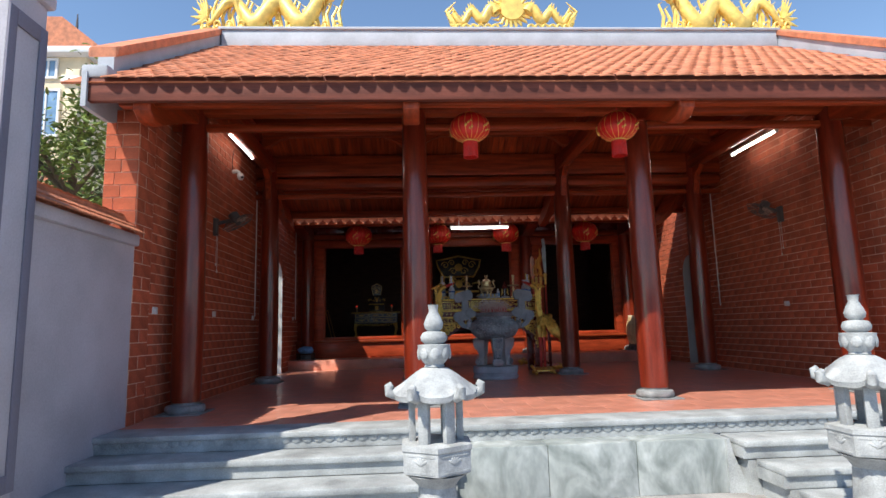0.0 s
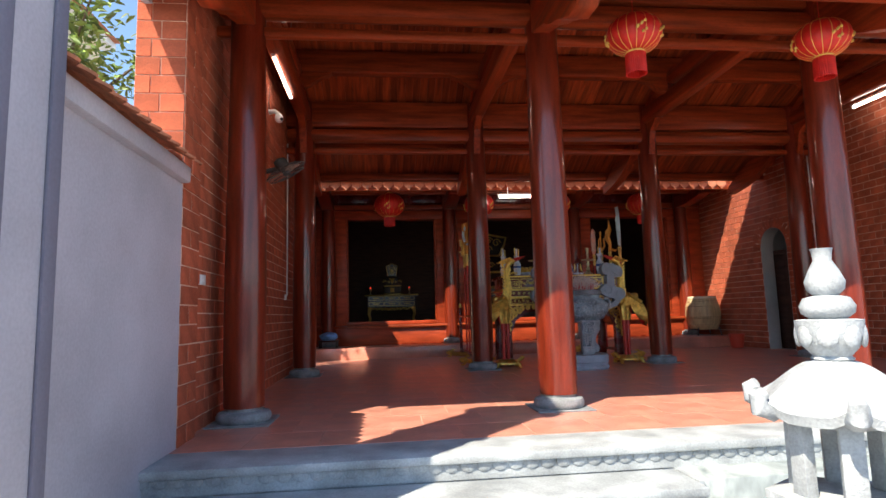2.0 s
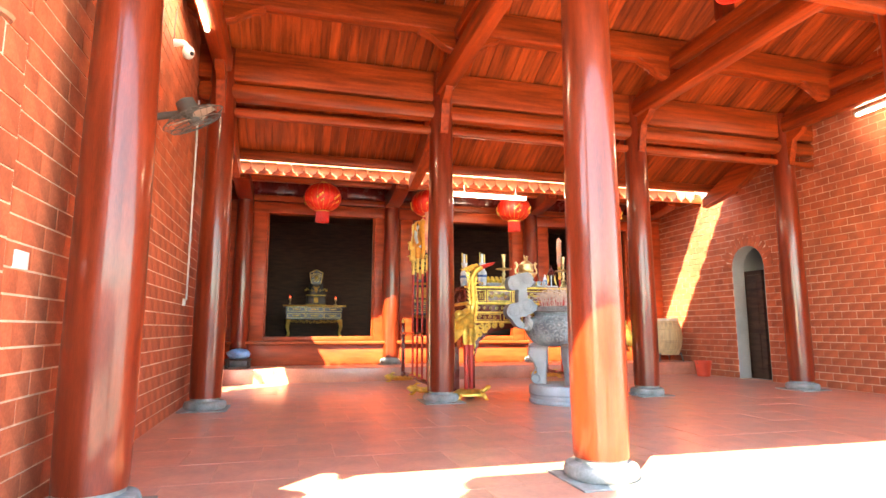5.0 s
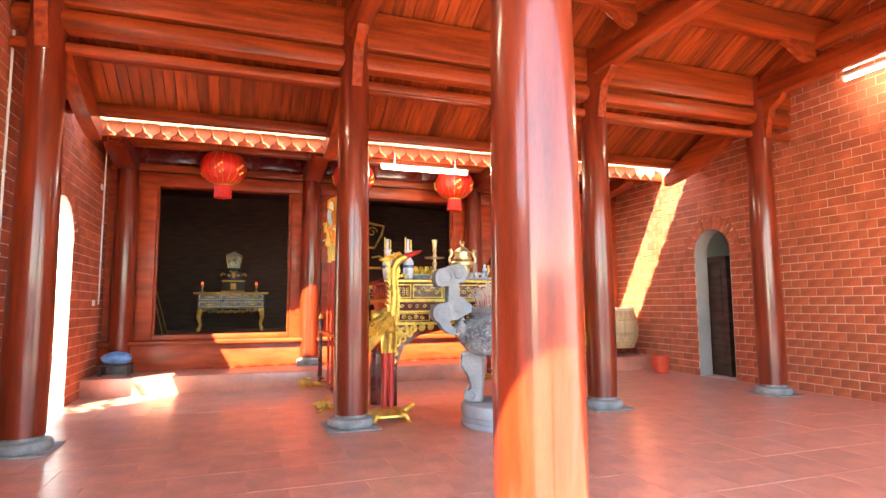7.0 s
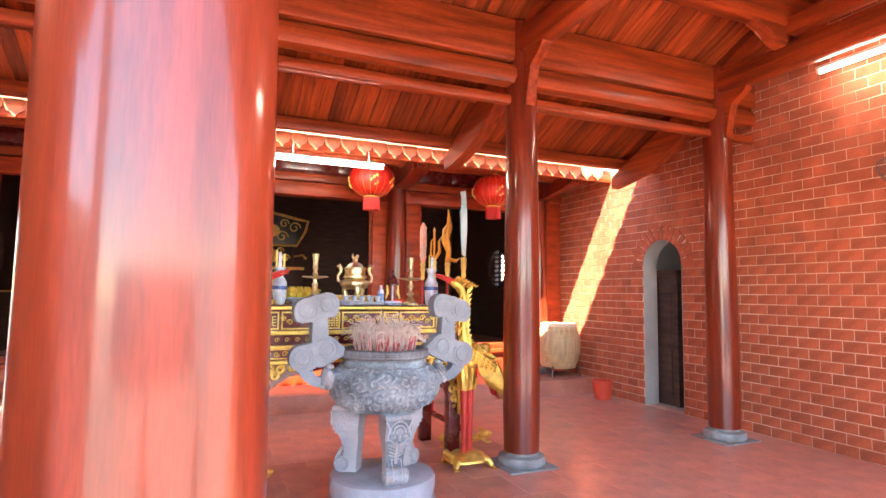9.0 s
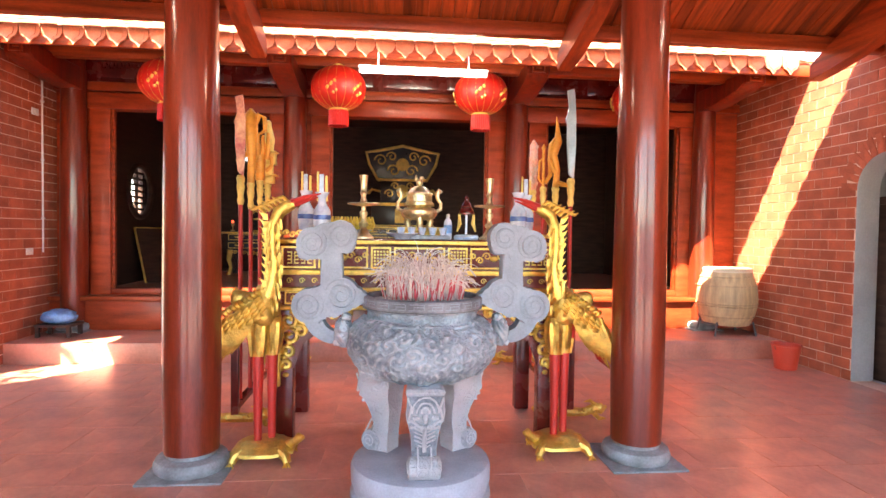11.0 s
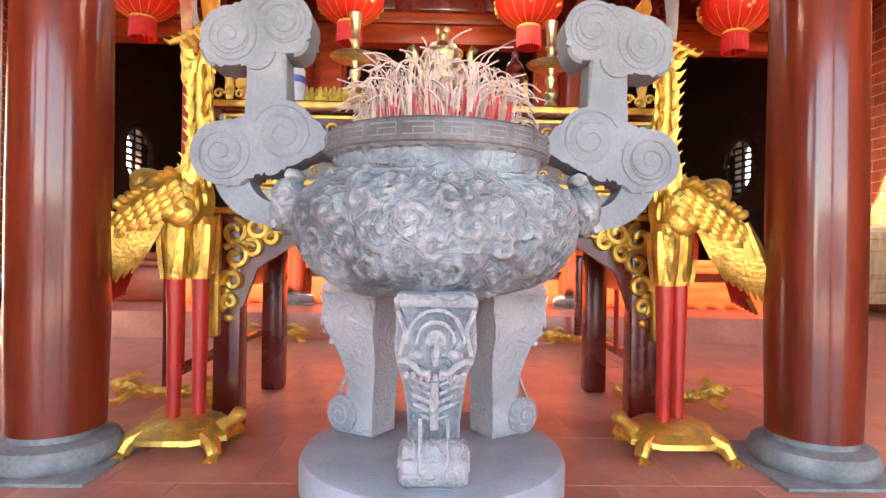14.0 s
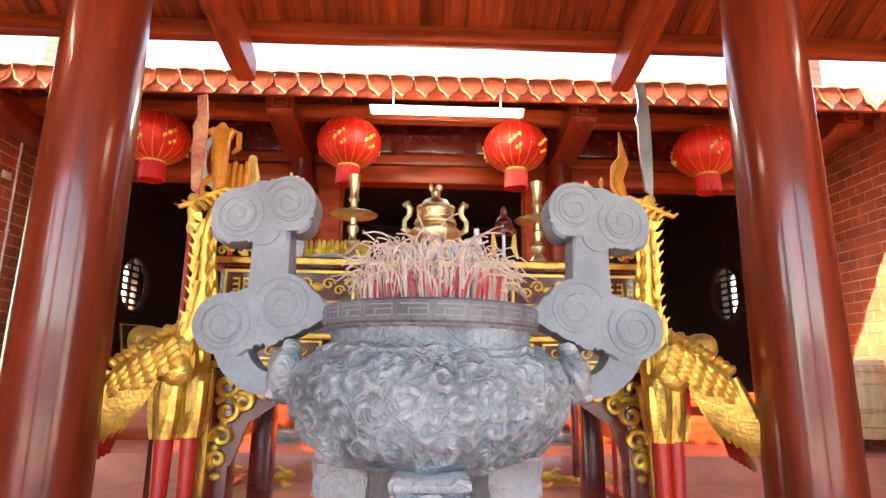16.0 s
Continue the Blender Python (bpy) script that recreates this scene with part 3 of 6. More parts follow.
for a, c in OPEN:
    part("frame", join_boxes([(a, a + 0.24, 15.1, 15.28, 0.66, 3.2), (c - 0.24, c, 15.1, 15.28, 0.66, 3.2), (a - 0.03, c + 0.03, 15.08, 15.3, 3.0, 3.2), (a + 0.24, c - 0.24, 15.1, 15.28, 0.66, 0.74)], 0.012), PANEL, front)
    part("inner_bead", join_boxes([(a + 0.24, a + 0.275, 15.13, 15.2, 0.74, 3.0), (c - 0.275, c - 0.24, 15.13, 15.2, 0.74, 3.0)], 0.008), WOODX, front)
    for k in range(3):
        x = a + (c - a) * (k + 0.5) / 3
        part("frieze_panel", join_boxes([(x - 0.36, x + 0.36, 15.175, 15.2, 3.40, 3.70)], 0.012), LACQ, front)
        bm = bmesh.new()
        for q in range(7):
            u = x - 0.27 + q * 0.09
            tube([(u + 0.04 * math.cos(w) * (1 - w / 9), 15.17, 3.55 + 0.06 * math.sin(w) * (1 - w / 9)) for w in [i * 0.7 for i in range(9)]], 0.009, 5, bm)
        part("carving", bm, LACQ, front)
for a, c in ((XL, -1.74), (0.72, 0.98), (3.54, 3.86), (6.22, XR)):
    part("infill", box(a + 0.002, c - 0.002, 15.16, 15.26, 0.66, 3.22), PANEL, front)
for x in COLX:
    pts = [(13.95, 3.46), (15.1, 3.46), (15.1, 3.18), (14.6, 3.2), (14.1, 3.26), (13.95, 3.32)]
    part("cantilever", slab(pts, 0.26, m=Matrix.Translation((x, 0, 0)) @ TURN_Z90, bevel=0.015), WOOD, front)
    part("carved_face", join_boxes([(x - 0.075, x + 0.075, 13.935, 13.95, 3.335, 3.35), (x - 0.075, x + 0.075, 13.935, 13.95, 3.425, 3.44), (x - 0.075, x - 0.06, 13.935, 13.95, 3.35, 3.425), (x + 0.06, x + 0.075, 13.935, 13.95, 3.35, 3.425), (x - 0.03, x + 0.03, 13.935, 13.95, 3.38, 3.395)]), WOODX, front)

# ---- things in the hall ----


def relief(ob, size, amount, seed=0.0):
    """Carved relief: pushes the surface in and out with swirling noise."""
    me = ob.data
    for v in me.vertices:
        p = v.co * size + Vector((seed, seed * 1.7, 0))
        w = Vector((noise.noise(p), noise.noise(p + Vector((5, 1, 7))), noise.noise(p + Vector((9, 4, 2)))))
        n = noise.noise(p * 1.3 + w * 1.6)
        v.co += v.normal * amount * (0.5 - 2.2 * abs(n))
    me.update()


def cloud(lobes, cx, cz, s, depth):
    """A flat stone cloud: the joined outline of round lobes, with raised scrolls on both faces."""
    pts = []
    for i in range(96):
        a = 2 * math.pi * i / 96
        far = 0.02
        for x, z, r in lobes:
            b = (x - cx) * math.cos(a) + (z - cz) * math.sin(a)
            c = (x - cx) ** 2 + (z - cz) ** 2 - r * r
            if b * b >= c:
                far = max(far, b + math.sqrt(b * b - c))
        pts.append((s * (cx + far * math.cos(a)), cz + far * math.sin(a)))
    bm = slab(pts, depth, bevel=0.009)
    for k, (x, z, r) in enumerate(lobes[:2]):
        for f in (-1, 1):
            lathe([(r * 0.66, 0), (r * 0.6, 0.006), (r * 0.3, 0.009), (0, 0.01)], 28, bm, Matrix.Translation((s * x, f * depth * 0.49, z)) @ Matrix.Rotation(f * -math.pi / 2, 4, 'X'))
            tube([(s * (x + r * 0.93 * (1 - i / 44) * math.cos(i * 0.4 + 2.4 - 2 * k)), f * (depth / 2 + (0.001 if i < 18 else 0.008)), z + r * 0.93 * (1 - i / 44) * math.sin(i * 0.4 + 2.4 - 2 * k)) for i in range(38)], 0.0035, 6, bm)
    return bm


# stone incense urn
urn = thing("incense_urn", "large carved blue-grey stone incense urn with cloud-shaped ears on three legs", "urn", pose(2.2, 10.83, 0) @ Matrix.Diagonal((0.965, 0.965, 0.985, 1)))
part("base", lathe([(0.40, 0), (0.415, 0.02), (0.412, 0.05), (0.395, 0.065), (0.395, 0.1), (0.41, 0.115), (0.412, 0.19), (0.402, 0.215), (0.392, 0.22), (0, 0.22)], 64), URNBASE, urn, "round stepped stone base")
part("base_seal", join_boxes([(-0.05, 0.05, -0.27, -0.262, 0.219, 0.223), (-0.05, 0.05, -0.30, -0.292, 0.219, 0.223), (-0.05, 0.05, -0.33, -0.322, 0.219, 0.223)]), EARST, urn, "carved lines in the top of the base")
bowl = lathe([(0.06, 0.685)] + [(0.435 * math.sin(radians(a)) ** 0.62, 0.93 - 0.25 * math.cos(radians(a))) for a in [16 + 1.25 * i for i in range(59)]] + [(0.435 - 0.00021 * a * a, 0.93 + 0.0046 * a) for a in [0.8 + 0.8 * i for i in range(24)]] + [(0.355, 1.03), (0.335, 1.036)], 300)
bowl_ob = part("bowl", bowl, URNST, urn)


def swirl_relief(ob, count, amount, r_max, seed):
    """Low carved cloud scrolls: each point rises with the spiral of its nearest centre."""
    rg = np.random.default_rng(seed)
    me = ob.data
    n = len(me.vertices)
    co, no = np.empty(n * 3), np.empty(n * 3)
    me.vertices.foreach_get("co", co)
    me.vertices.foreach_get("normal", no)
    co, no = co.reshape(-1, 3), no.reshape(-1, 3)
    th = np.arctan2(co[:, 1], co[:, 0]) * 0.42
    uv = np.stack([th, co[:, 2] * 1.2], 1)
    k = np.arange(count)
    cen = np.stack([-1.32 + 2.64 * ((k * 0.61803) % 1.0), (0.74 + 0.29 * ((k + 0.5) / count)) * 1.2], 1) + rg.normal(0, 0.012, (count, 2))
    d = uv[:, None] - cen[None]
    d[..., 0] = (d[..., 0] + 1.32) % 2.64 - 1.32
    dist = np.sqrt((d ** 2).sum(-1))
    i = dist.argmin(1)
    r = dist[np.arange(n), i]
    ph = np.arctan2(d[np.arange(n), i, 1], d[np.arange(n), i, 0])
    sg = np.where(i % 2 == 0, 1, -1)
    wave = np.cos(r / (0.0075 + 0.004 * (i % 3) / 2) - sg * ph * 1.0 + i)
    fade = np.clip(1 - (r / r_max) ** 3, -0.35, 1)
    h = amount * (0.5 * wave * np.clip(fade, 0, 1) + 0.6 * fade)
    co += no * h[:, None]
    me.vertices.foreach_set("co", co.ravel())
    me.update()


swirl_relief(bowl_ob, 96, 0.015, 0.078, 5)
relief(bowl_ob, 9, 0.006)
neck = lathe([(0.335, 1.03), (0.322, 1.045), (0.318, 1.07), (0.325, 1.088), (0.35, 1.098)], 120)
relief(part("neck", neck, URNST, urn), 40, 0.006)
rim = lathe([(0.33, 1.09), (0.348, 1.105), (0.348, 1.158), (0.338, 1.166), (0.315, 1.166), (0.305, 1.13), (0.0, 1.125)], 90)
part("rim", rim, mat("rim_stone", (0.16, 0.165, 0.175), 0.8, 0, 0.25, 6, bump=0.4, stain=(0.06, 0.06, 0.065)), urn, "dark stone rim with key fret carving")
bm = bmesh.new()
for k in range(22):
    a = 2 * math.pi * k / 22
    m = Matrix.Rotation(a, 4, 'Z') @ Matrix.Translation((0.3485, 0, 1.132))
    for dy, dz, sy, sz in ((0, 0.016, 0.08, 0.003), (0.012, 0.003, 0.055, 0.003), (-0.004, -0.014, 0.08, 0.003), (0.038, 0.002, 0.003, 0.03), (-0.016, -0.004, 0.003, 0.02)):
        bmesh.ops.create_cube(bm, size=1, matrix=m @ Matrix.Translation((0, dy, dz)) @ Matrix.Diagonal((0.003, sy, sz, 1)))
part("key_fret", bm, EARST, urn, smooth=False)
ash = lathe([(0.31, 1.135), (0.2, 1.15), (0, 1.155)], 30)
part("ash", ash, mat("ash", (0.30, 0.27, 0.25), 0.95, 0, 0.2, 30, bump=0.6), urn, "grey incense ash")
for s in (-1, 1):
    head = ball(s * 0.455, -0.02, 0.955, 0.055, 0.1, 0.085, None, 20)
    for k in range(5):
        ball(s * (0.49 - 0.012 * k), -0.03 + 0.02 * (k % 2), 0.90 + 0.035 * k, 0.028, 0.05, 0.022, head, 10)
    ob = part("beast_head", head, URNST, urn, "carved beast head holding the ear")
    relief(ob, 14, 0.014, 3)
    lower = cloud([(0.655, 1.106, 0.095), (0.471, 1.166, 0.1), (0.363, 1.15, 0.042), (0.57, 1.13, 0.09), (0.51, 1.085, 0.045), (0.612, 1.062, 0.055)], 0.56, 1.125, s, 0.125)
    part("ear_cloud", lower, EARST, urn, "smooth stone cloud of the ear")
    upper = cloud([(0.634, 1.455, 0.09), (0.475, 1.50, 0.088), (0.56, 1.503, 0.068), (0.678, 1.405, 0.042), (0.554, 1.41, 0.055), (0.445, 1.445, 0.048)], 0.56, 1.455, s, 0.127)
    part("ear_cloud", upper, EARST, urn, "smooth stone cloud of the ear")
    stem = slab([(s * 0.457, 1.16), (s * 0.595, 1.16), (s * 0.588, 1.24), (s * 0.592, 1.42), (s * 0.468, 1.42), (s * 0.462, 1.24)], 0.112, bevel=0.012)
    part("ear_stem", stem, EARST, urn)
    out = [(0.49 + 0.2 * math.cos(radians(a)), 1.075 + 0.185 * math.sin(radians(a))) for a in range(-95, 1, 8)]
    inn = [(0.49 + 0.09 * math.cos(radians(a)), 1.06 + 0.1 * math.sin(radians(a))) for a in range(0, -96, -8)]
    part("ear_arm", slab([(s * a, c) for a, c in out + inn], 0.1, bevel=0.01), EARST, urn, "curved stone arm of the ear")


def leg_form():
    """A leg facing +x: mask block, waisted shin, scrolled foot."""
    b = bmesh.new()
    rows = []
    for z, r0, r1, w in ((0.72, 0.17, 0.385, 0.096), (0.705, 0.17, 0.402, 0.103), (0.69, 0.17, 0.402, 0.103), (0.683, 0.17, 0.395, 0.098), (0.64, 0.17, 0.4, 0.1), (0.59, 0.175, 0.395, 0.102), (0.55, 0.18, 0.38, 0.098), (0.52, 0.18, 0.358, 0.088), (0.48, 0.18, 0.338, 0.08), (0.43, 0.185, 0.318, 0.074), (0.38, 0.19, 0.308, 0.07), (0.33, 0.195, 0.312, 0.07), (0.28, 0.195, 0.32, 0.07), (0.223, 0.195, 0.318, 0.066)):
        ring = []
        for k in range(25):
            u = k / 24
            side = w * (2 * u - 1)
            ring.append(b.verts.new((r1 - 0.014 * abs(2 * u - 1) ** 6, side, z)))
        ring += [b.verts.new((r0, w * 0.9, z)), b.verts.new((r0, -w * 0.9, z))]
        rows.append(ring)
    n = len(rows[0])
    for a, c in zip(rows, rows[1:]):
        for k in range(n):
            b.faces.new((a[k], a[(k + 1) % n], c[(k + 1) % n], c[k]))
    b.faces.new(rows[0])
    b.faces.new(rows[-1][::-1])
    return b


for ang in (-90, 33, 147):
    turn = Matrix.Rotation(radians(ang), 4, 'Z')
    bm = leg_form()
    # carved mask: brow arches, nose, cheeks, moustache, beard lines
    for k in range(3):
        tube([(0.404 - 0.002 * k, (0.02 + 0.026 * k) * math.cos(radians(a)), 0.6 + (0.028 + 0.026 * k) * math.sin(radians(a))) for a in range(0, 181, 15)], 0.0055, 6, bm)
    ball(0.4, 0, 0.612, 0.012, 0.026, 0.022, bm, 12)
    ball(0.397, 0, 0.575, 0.014, 0.014, 0.03, bm, 10)
    for q in (-1, 1):
        ball(0.396, q * 0.05, 0.573, 0.011, 0.02, 0.012, bm, 10)
        tube([(0.398 - 0.02 * i / 8, q * (0.012 + 0.01 * i), 0.528 - 0.006 * math.sin(i * 0.8) + 0.003 * i) for i in range(9)], 0.008, 6, bm)
        tube([(0.4, q * 0.095, 0.68), (0.402, q * 0.075, 0.63), (0.398, q * 0.09, 0.57)], 0.006, 6, bm)
        for k in range(5):
            tube([(0.362 - 0.012 * k, q * 0.012, 0.49 - 0.024 * k), (0.352 - 0.012 * k, q * 0.05, 0.505 - 0.024 * k), (0.34 - 0.012 * k, q * 0.068, 0.515 - 0.024 * k)], 0.005, 5, bm)
    tube([(0.352, 0, 0.5), (0.335, 0, 0.44), (0.318, 0, 0.37)], 0.011, 8, bm)
    for k in range(9):
        ball(0.368, -0.072 + 0.018 * k, 0.517 - 0.006 * math.sin(k * 0.4), 0.01, 0.009, 0.01, bm, 8)
    # scrolled foot
    lathe([(0.0, -0.088), (0.05, -0.088), (0.06, -0.078), (0.06, 0.078), (0.05, 0.088), (0, 0.088)], 28, bm, Matrix.Translation((0.315, 0, 0.284)) @ Matrix.Rotation(math.pi / 2, 4, 'X'))
    for q in (-1, 1):
        tube([(0.315 + 0.042 * (1 - i / 22) * math.cos(i * 0.55), q * 0.089, 0.284 + 0.042 * (1 - i / 22) * math.sin(i * 0.55)) for i in range(19)], 0.004, 5, bm)
        tube([(0.33, q * 0.035, 0.4), (0.372, q * 0.035, 0.32), (0.377, q * 0.035, 0.26)], 0.006, 5, bm)
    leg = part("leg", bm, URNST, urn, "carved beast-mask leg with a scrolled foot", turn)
    relief(leg, 26, 0.0035, ang)
inc = thing("incense_sticks", "burnt curled incense sticks standing in the stone urn", "incense", pose(2.2, 10.83, 1.105))
b1, b2 = bmesh.new(), bmesh.new()
rg = random.Random(4)
for k in range(380):
    a, r = rg.uniform(0, 2 * math.pi), 0.23 * math.sqrt(rg.random())
    h = rg.uniform(0.2, 0.36) * (1.08 - r * 1.7)
    d = Vector((math.cos(a + rg.uniform(-1.3, 1.3)), math.sin(a + rg.uniform(-1.3, 1.3)), 0))
    p0 = Vector((r * math.cos(a), r * math.sin(a), 0.0))
    curl = rg.uniform(0.01, 0.15) * (1 if rg.random() < 0.75 else 0.1)
    drop = rg.uniform(0.0, 1.6)
    side = d.cross(Vector((0, 0, 1))) * rg.uniform(-0.03, 0.03)
    pts = [p0 + d * (0.1 * h * u + curl * u ** 2.6) + side * math.sin(u * 5) + Vector((0, 0, h * (u + 0.25 * math.sin(math.pi * u) - 0.3 * drop * u ** 5))) for u in [i / 9 for i in range(10)]]
    tube(pts, 0.0024, 4, b1)
    if k % 3 == 0:
        tube([p0, p0 + d * 0.03 + Vector((0, 0, rg.uniform(0.08, 0.17)))], 0.0045, 4, b2)
tagged(part("burnt_incense", b1, STICK, inc), kind="stuff")
tagged(part("incense_stub_mass", b2, STICKR, inc), kind="stuff")


# gilded altar table
def scroll(bm, cx, cz, r, turn, y, rad=0.008, s=1, start=0.0):
    tube([(cx + s * r * (1 - i / 20) * math.cos(turn * i * 0.5 + start), y, cz + r * (1 - i / 20) * math.sin(turn * i * 0.5 + start)) for i in range(17)], rad, 6, bm)


altar = thing("altar_table", "dark red lacquered altar table with gilded carved panels", "altar", pose(2.22, 11.6, 0))
part("top", box(-1.03, 1.03, -0.06, 0.85, 1.405, 1.45, 0.008), LACQ, altar)
part("top_edge", box(-1.035, 1.035, -0.068, -0.055, 1.415, 1.442, 0.004), GOLD, altar, "gilded edge")
part("upper_box", box(-0.97, 0.97, 0.0, 0.8, 1.235, 1.405), LACQ, altar)
part("ledge", box(-1.0, 1.0, -0.04, 0.82, 1.20, 1.235, 0.006), GOLD, altar)
part("middle_box", box(-0.95, 0.95, 0.02, 0.8, 0.985, 1.2), LACQ, altar)
part("ledge", box(-0.99, 0.99, -0.03, 0.82, 1.085, 1.11, 0.006), GOLD, altar)
part("ledge", box(-0.99, 0.99, -0.03, 0.82, 0.955, 0.985, 0.006), GOLD, altar)
n = 0
for x0, x1 in ((-0.95, -0.72), (-0.70, -0.36), (-0.34, -0.20), (-0.18, 0.18), (0.20, 0.34), (0.36, 0.70), (0.72, 0.95)):
    fr = join_boxes([(x0, x1, -0.012, 0.0, 1.245, 1.257), (x0, x1, -0.012, 0.0, 1.383, 1.395), (x0, x0 + 0.012, -0.012, 0.0, 1.257, 1.383), (x1 - 0.012, x1, -0.012, 0.0, 1.257, 1.383)])
    part("panel_frame", fr, GOLD, altar, smooth=False)
    bm = bmesh.new()
    if x1 - x0 < 0.2:
        for i in range(5):
            for j in range(5):
                box(x0 + 0.02 + i * 0.022, x0 + 0.034 + i * 0.022, -0.008, 0.0, 1.268 + j * 0.022, 1.282 + j * 0.022, bm=bm)
    elif x1 - x0 < 0.3:
        for q in range(4):
            u = x0 + 0.04 + q * 0.045
            for z in (1.275, 1.3, 1.325, 1.35):
                box(u, u + 0.03, -0.008, 0.0, z, z + 0.008, bm=bm)
            box(u + (0.0 if q % 2 else 0.024), u + (0.006 if q % 2 else 0.03), -0.008, 0.0, 1.275, 1.358, bm=bm)
    else:
        cx = (x0 + x1) / 2
        for s in (-1, 1):
            for k in range(3):
                scroll(bm, cx + s * (0.05 + 0.05 * k), 1.32 + 0.015 * (-1) ** k, 0.03 - 0.004 * k, 1, -0.004, 0.006, s)
        ball(cx, -0.004, 1.32, 0.03, 0.01, 0.022, bm)
    part("gilt_carving", bm, GOLD, altar)
for x0, x1 in ((-0.93, -0.5), (-0.46, 0.46), (0.5, 0.93)):
    part("panel_frame", join_boxes([(x0, x1, 0.006, 0.02, 0.995, 1.004), (x0, x1, 0.006, 0.02, 1.07, 1.079), (x0, x0 + 0.01, 0.006, 0.02, 1.004, 1.07), (x1 - 0.01, x1, 0.006, 0.02, 1.004, 1.07)]), GOLD, altar, smooth=False)
    bm = bmesh.new()
    k = 0
    x = x0 + 0.06
    while x < x1 - 0.04:
        scroll(bm, x, 1.037, 0.025, 1 if k % 2 else -1, 0.014, 0.005)
        x += 0.07
        k += 1
    part("gilt_carving", bm, GOLD, altar)
bm = bmesh.new()
x = -0.9
while x < 0.92:
    scroll(bm, x, 1.155, 0.022, 1, 0.016, 0.004)
    x += 0.085
part("gilt_carving", bm, GOLDP, altar)
# skirt with gilded fretwork and legs
part("skirt", slab([(-0.95, 0.955), (0.95, 0.955), (0.95, 0.5), (0.86, 0.55), (0.8, 0.72), (0.62, 0.84), (0.3, 0.9), (-0.3, 0.9), (-0.62, 0.84), (-0.8, 0.72), (-0.86, 0.55), (-0.95, 0.5)], 0.03, m=Matrix.Translation((0, 0.03, 0))), LACQ, altar)
for s in (-1, 1):
    part("gilt_post", box(s * 0.985 - 0.03, s * 0.985 + 0.03, -0.02, 0.05, 0.42, 0.955, 0.01), GOLD, altar, "gilded fluted corner post")
    bm = bmesh.new()
    for cx, cz, r in ((0.90, 0.88, 0.05), (0.80, 0.90, 0.045), (0.70, 0.915, 0.035), (0.89, 0.77, 0.05), (0.905, 0.66, 0.04), (0.82, 0.81, 0.035), (0.915, 0.57, 0.032), (0.6, 0.925, 0.028), (0.5, 0.93, 0.024), (0.74, 0.86, 0.03)):
        scroll(bm, s * cx, cz, r * 1.25, 1, 0.005, 0.016, s, cz * 9)
    for cx, cz in ((0.86, 0.83), (0.76, 0.9), (0.9, 0.72), (0.92, 0.5), (0.93, 0.62)):
        ball(s * cx, 0.008, cz, 0.022, 0.012, 0.018, bm)
    part("gilt_bracket", bm, GOLD, altar, "gilded scrolled openwork bracket")
    for y in (0.06, 0.78):
        part("leg", box(s * 0.93 - 0.06, s * 0.93 + 0.06, y - 0.05, y + 0.06, 0.0, 0.96, 0.012), LACQ, altar)
    part("side_panel", box(s * 0.94 - 0.012, s * 0.94 + 0.012, 0.1, 0.74, 0.62, 0.96), LACQ, altar)
    # openwork gallery rail on the table's ends
    bm = bmesh.new()
    for k in range(5):
        scroll(bm, s * (0.96 - k * 0.045), 1.475 + 0.012 * (k % 2), 0.022, 1, -0.04, 0.006)
    part("gallery", bm, GOLD, altar)

# things on the altar
TOPZ = 1.452


def candlestick(x, y):
    c = thing("candlestick", "tall polished brass candlestick with a wide drip plate", "candlestick", pose(x, y, TOPZ), "altar candlesticks")
    part("stem", lathe([(0.075, 0), (0.075, 0.012), (0.05, 0.03), (0.03, 0.06), (0.02, 0.08), (0.032, 0.095), (0.035, 0.11), (0.02, 0.125), (0.016, 0.15), (0.028, 0.17), (0.028, 0.19), (0.018, 0.2), (0.016, 0.25), (0.026, 0.27), (0.018, 0.29), (0.018, 0.31), (0.028, 0.33), (0.02, 0.345), (0.024, 0.4), (0.032, 0.455), (0.026, 0.455), (0.0, 0.43)], 28), BRASS, c)
    part("drip_plate", lathe([(0.015, 0.232), (0.11, 0.245), (0.118, 0.252), (0.11, 0.256), (0.015, 0.244)], 36), BRASS, c)


candlestick(1.82, 11.74)
candlestick(2.745, 11.78)
cen = thing("brass_censer", "polished brass tripod censer with a beast lid on a gilded stand", "censer", pose(2.23, 11.92, TOPZ) @ Matrix.Scale(0.87, 4))
part("stand", join_boxes([(-0.21, 0.21, -0.14, 0.14, 0.075, 0.1), (-0.19, 0.19, -0.12, 0.12, 0.0, 0.075)], 0.008), GOLDP, cen, "small gilded stand")
part("body", lathe([(0.07, 0.165), (0.135, 0.18), (0.158, 0.215), (0.155, 0.245), (0.13, 0.268), (0.105, 0.275), (0.112, 0.285), (0.13, 0.292), (0.13, 0.3)], 36), BRASS, cen)
part("lid", lathe([(0.125, 0.3), (0.122, 0.32), (0.112, 0.325), (0.112, 0.38), (0.12, 0.385), (0.118, 0.4), (0.095, 0.41), (0.075, 0.44), (0.035, 0.46), (0, 0.466)], 32), BRASS, cen)
lion = ball(0, 0, 0.49, 0.03, 0.04, 0.035)
ball(0.02, 0, 0.525, 0.022, 0.022, 0.022, lion)
ball(-0.03, 0, 0.53, 0.012, 0.012, 0.03, lion)
part("lid_beast", lion, BRASS, cen)
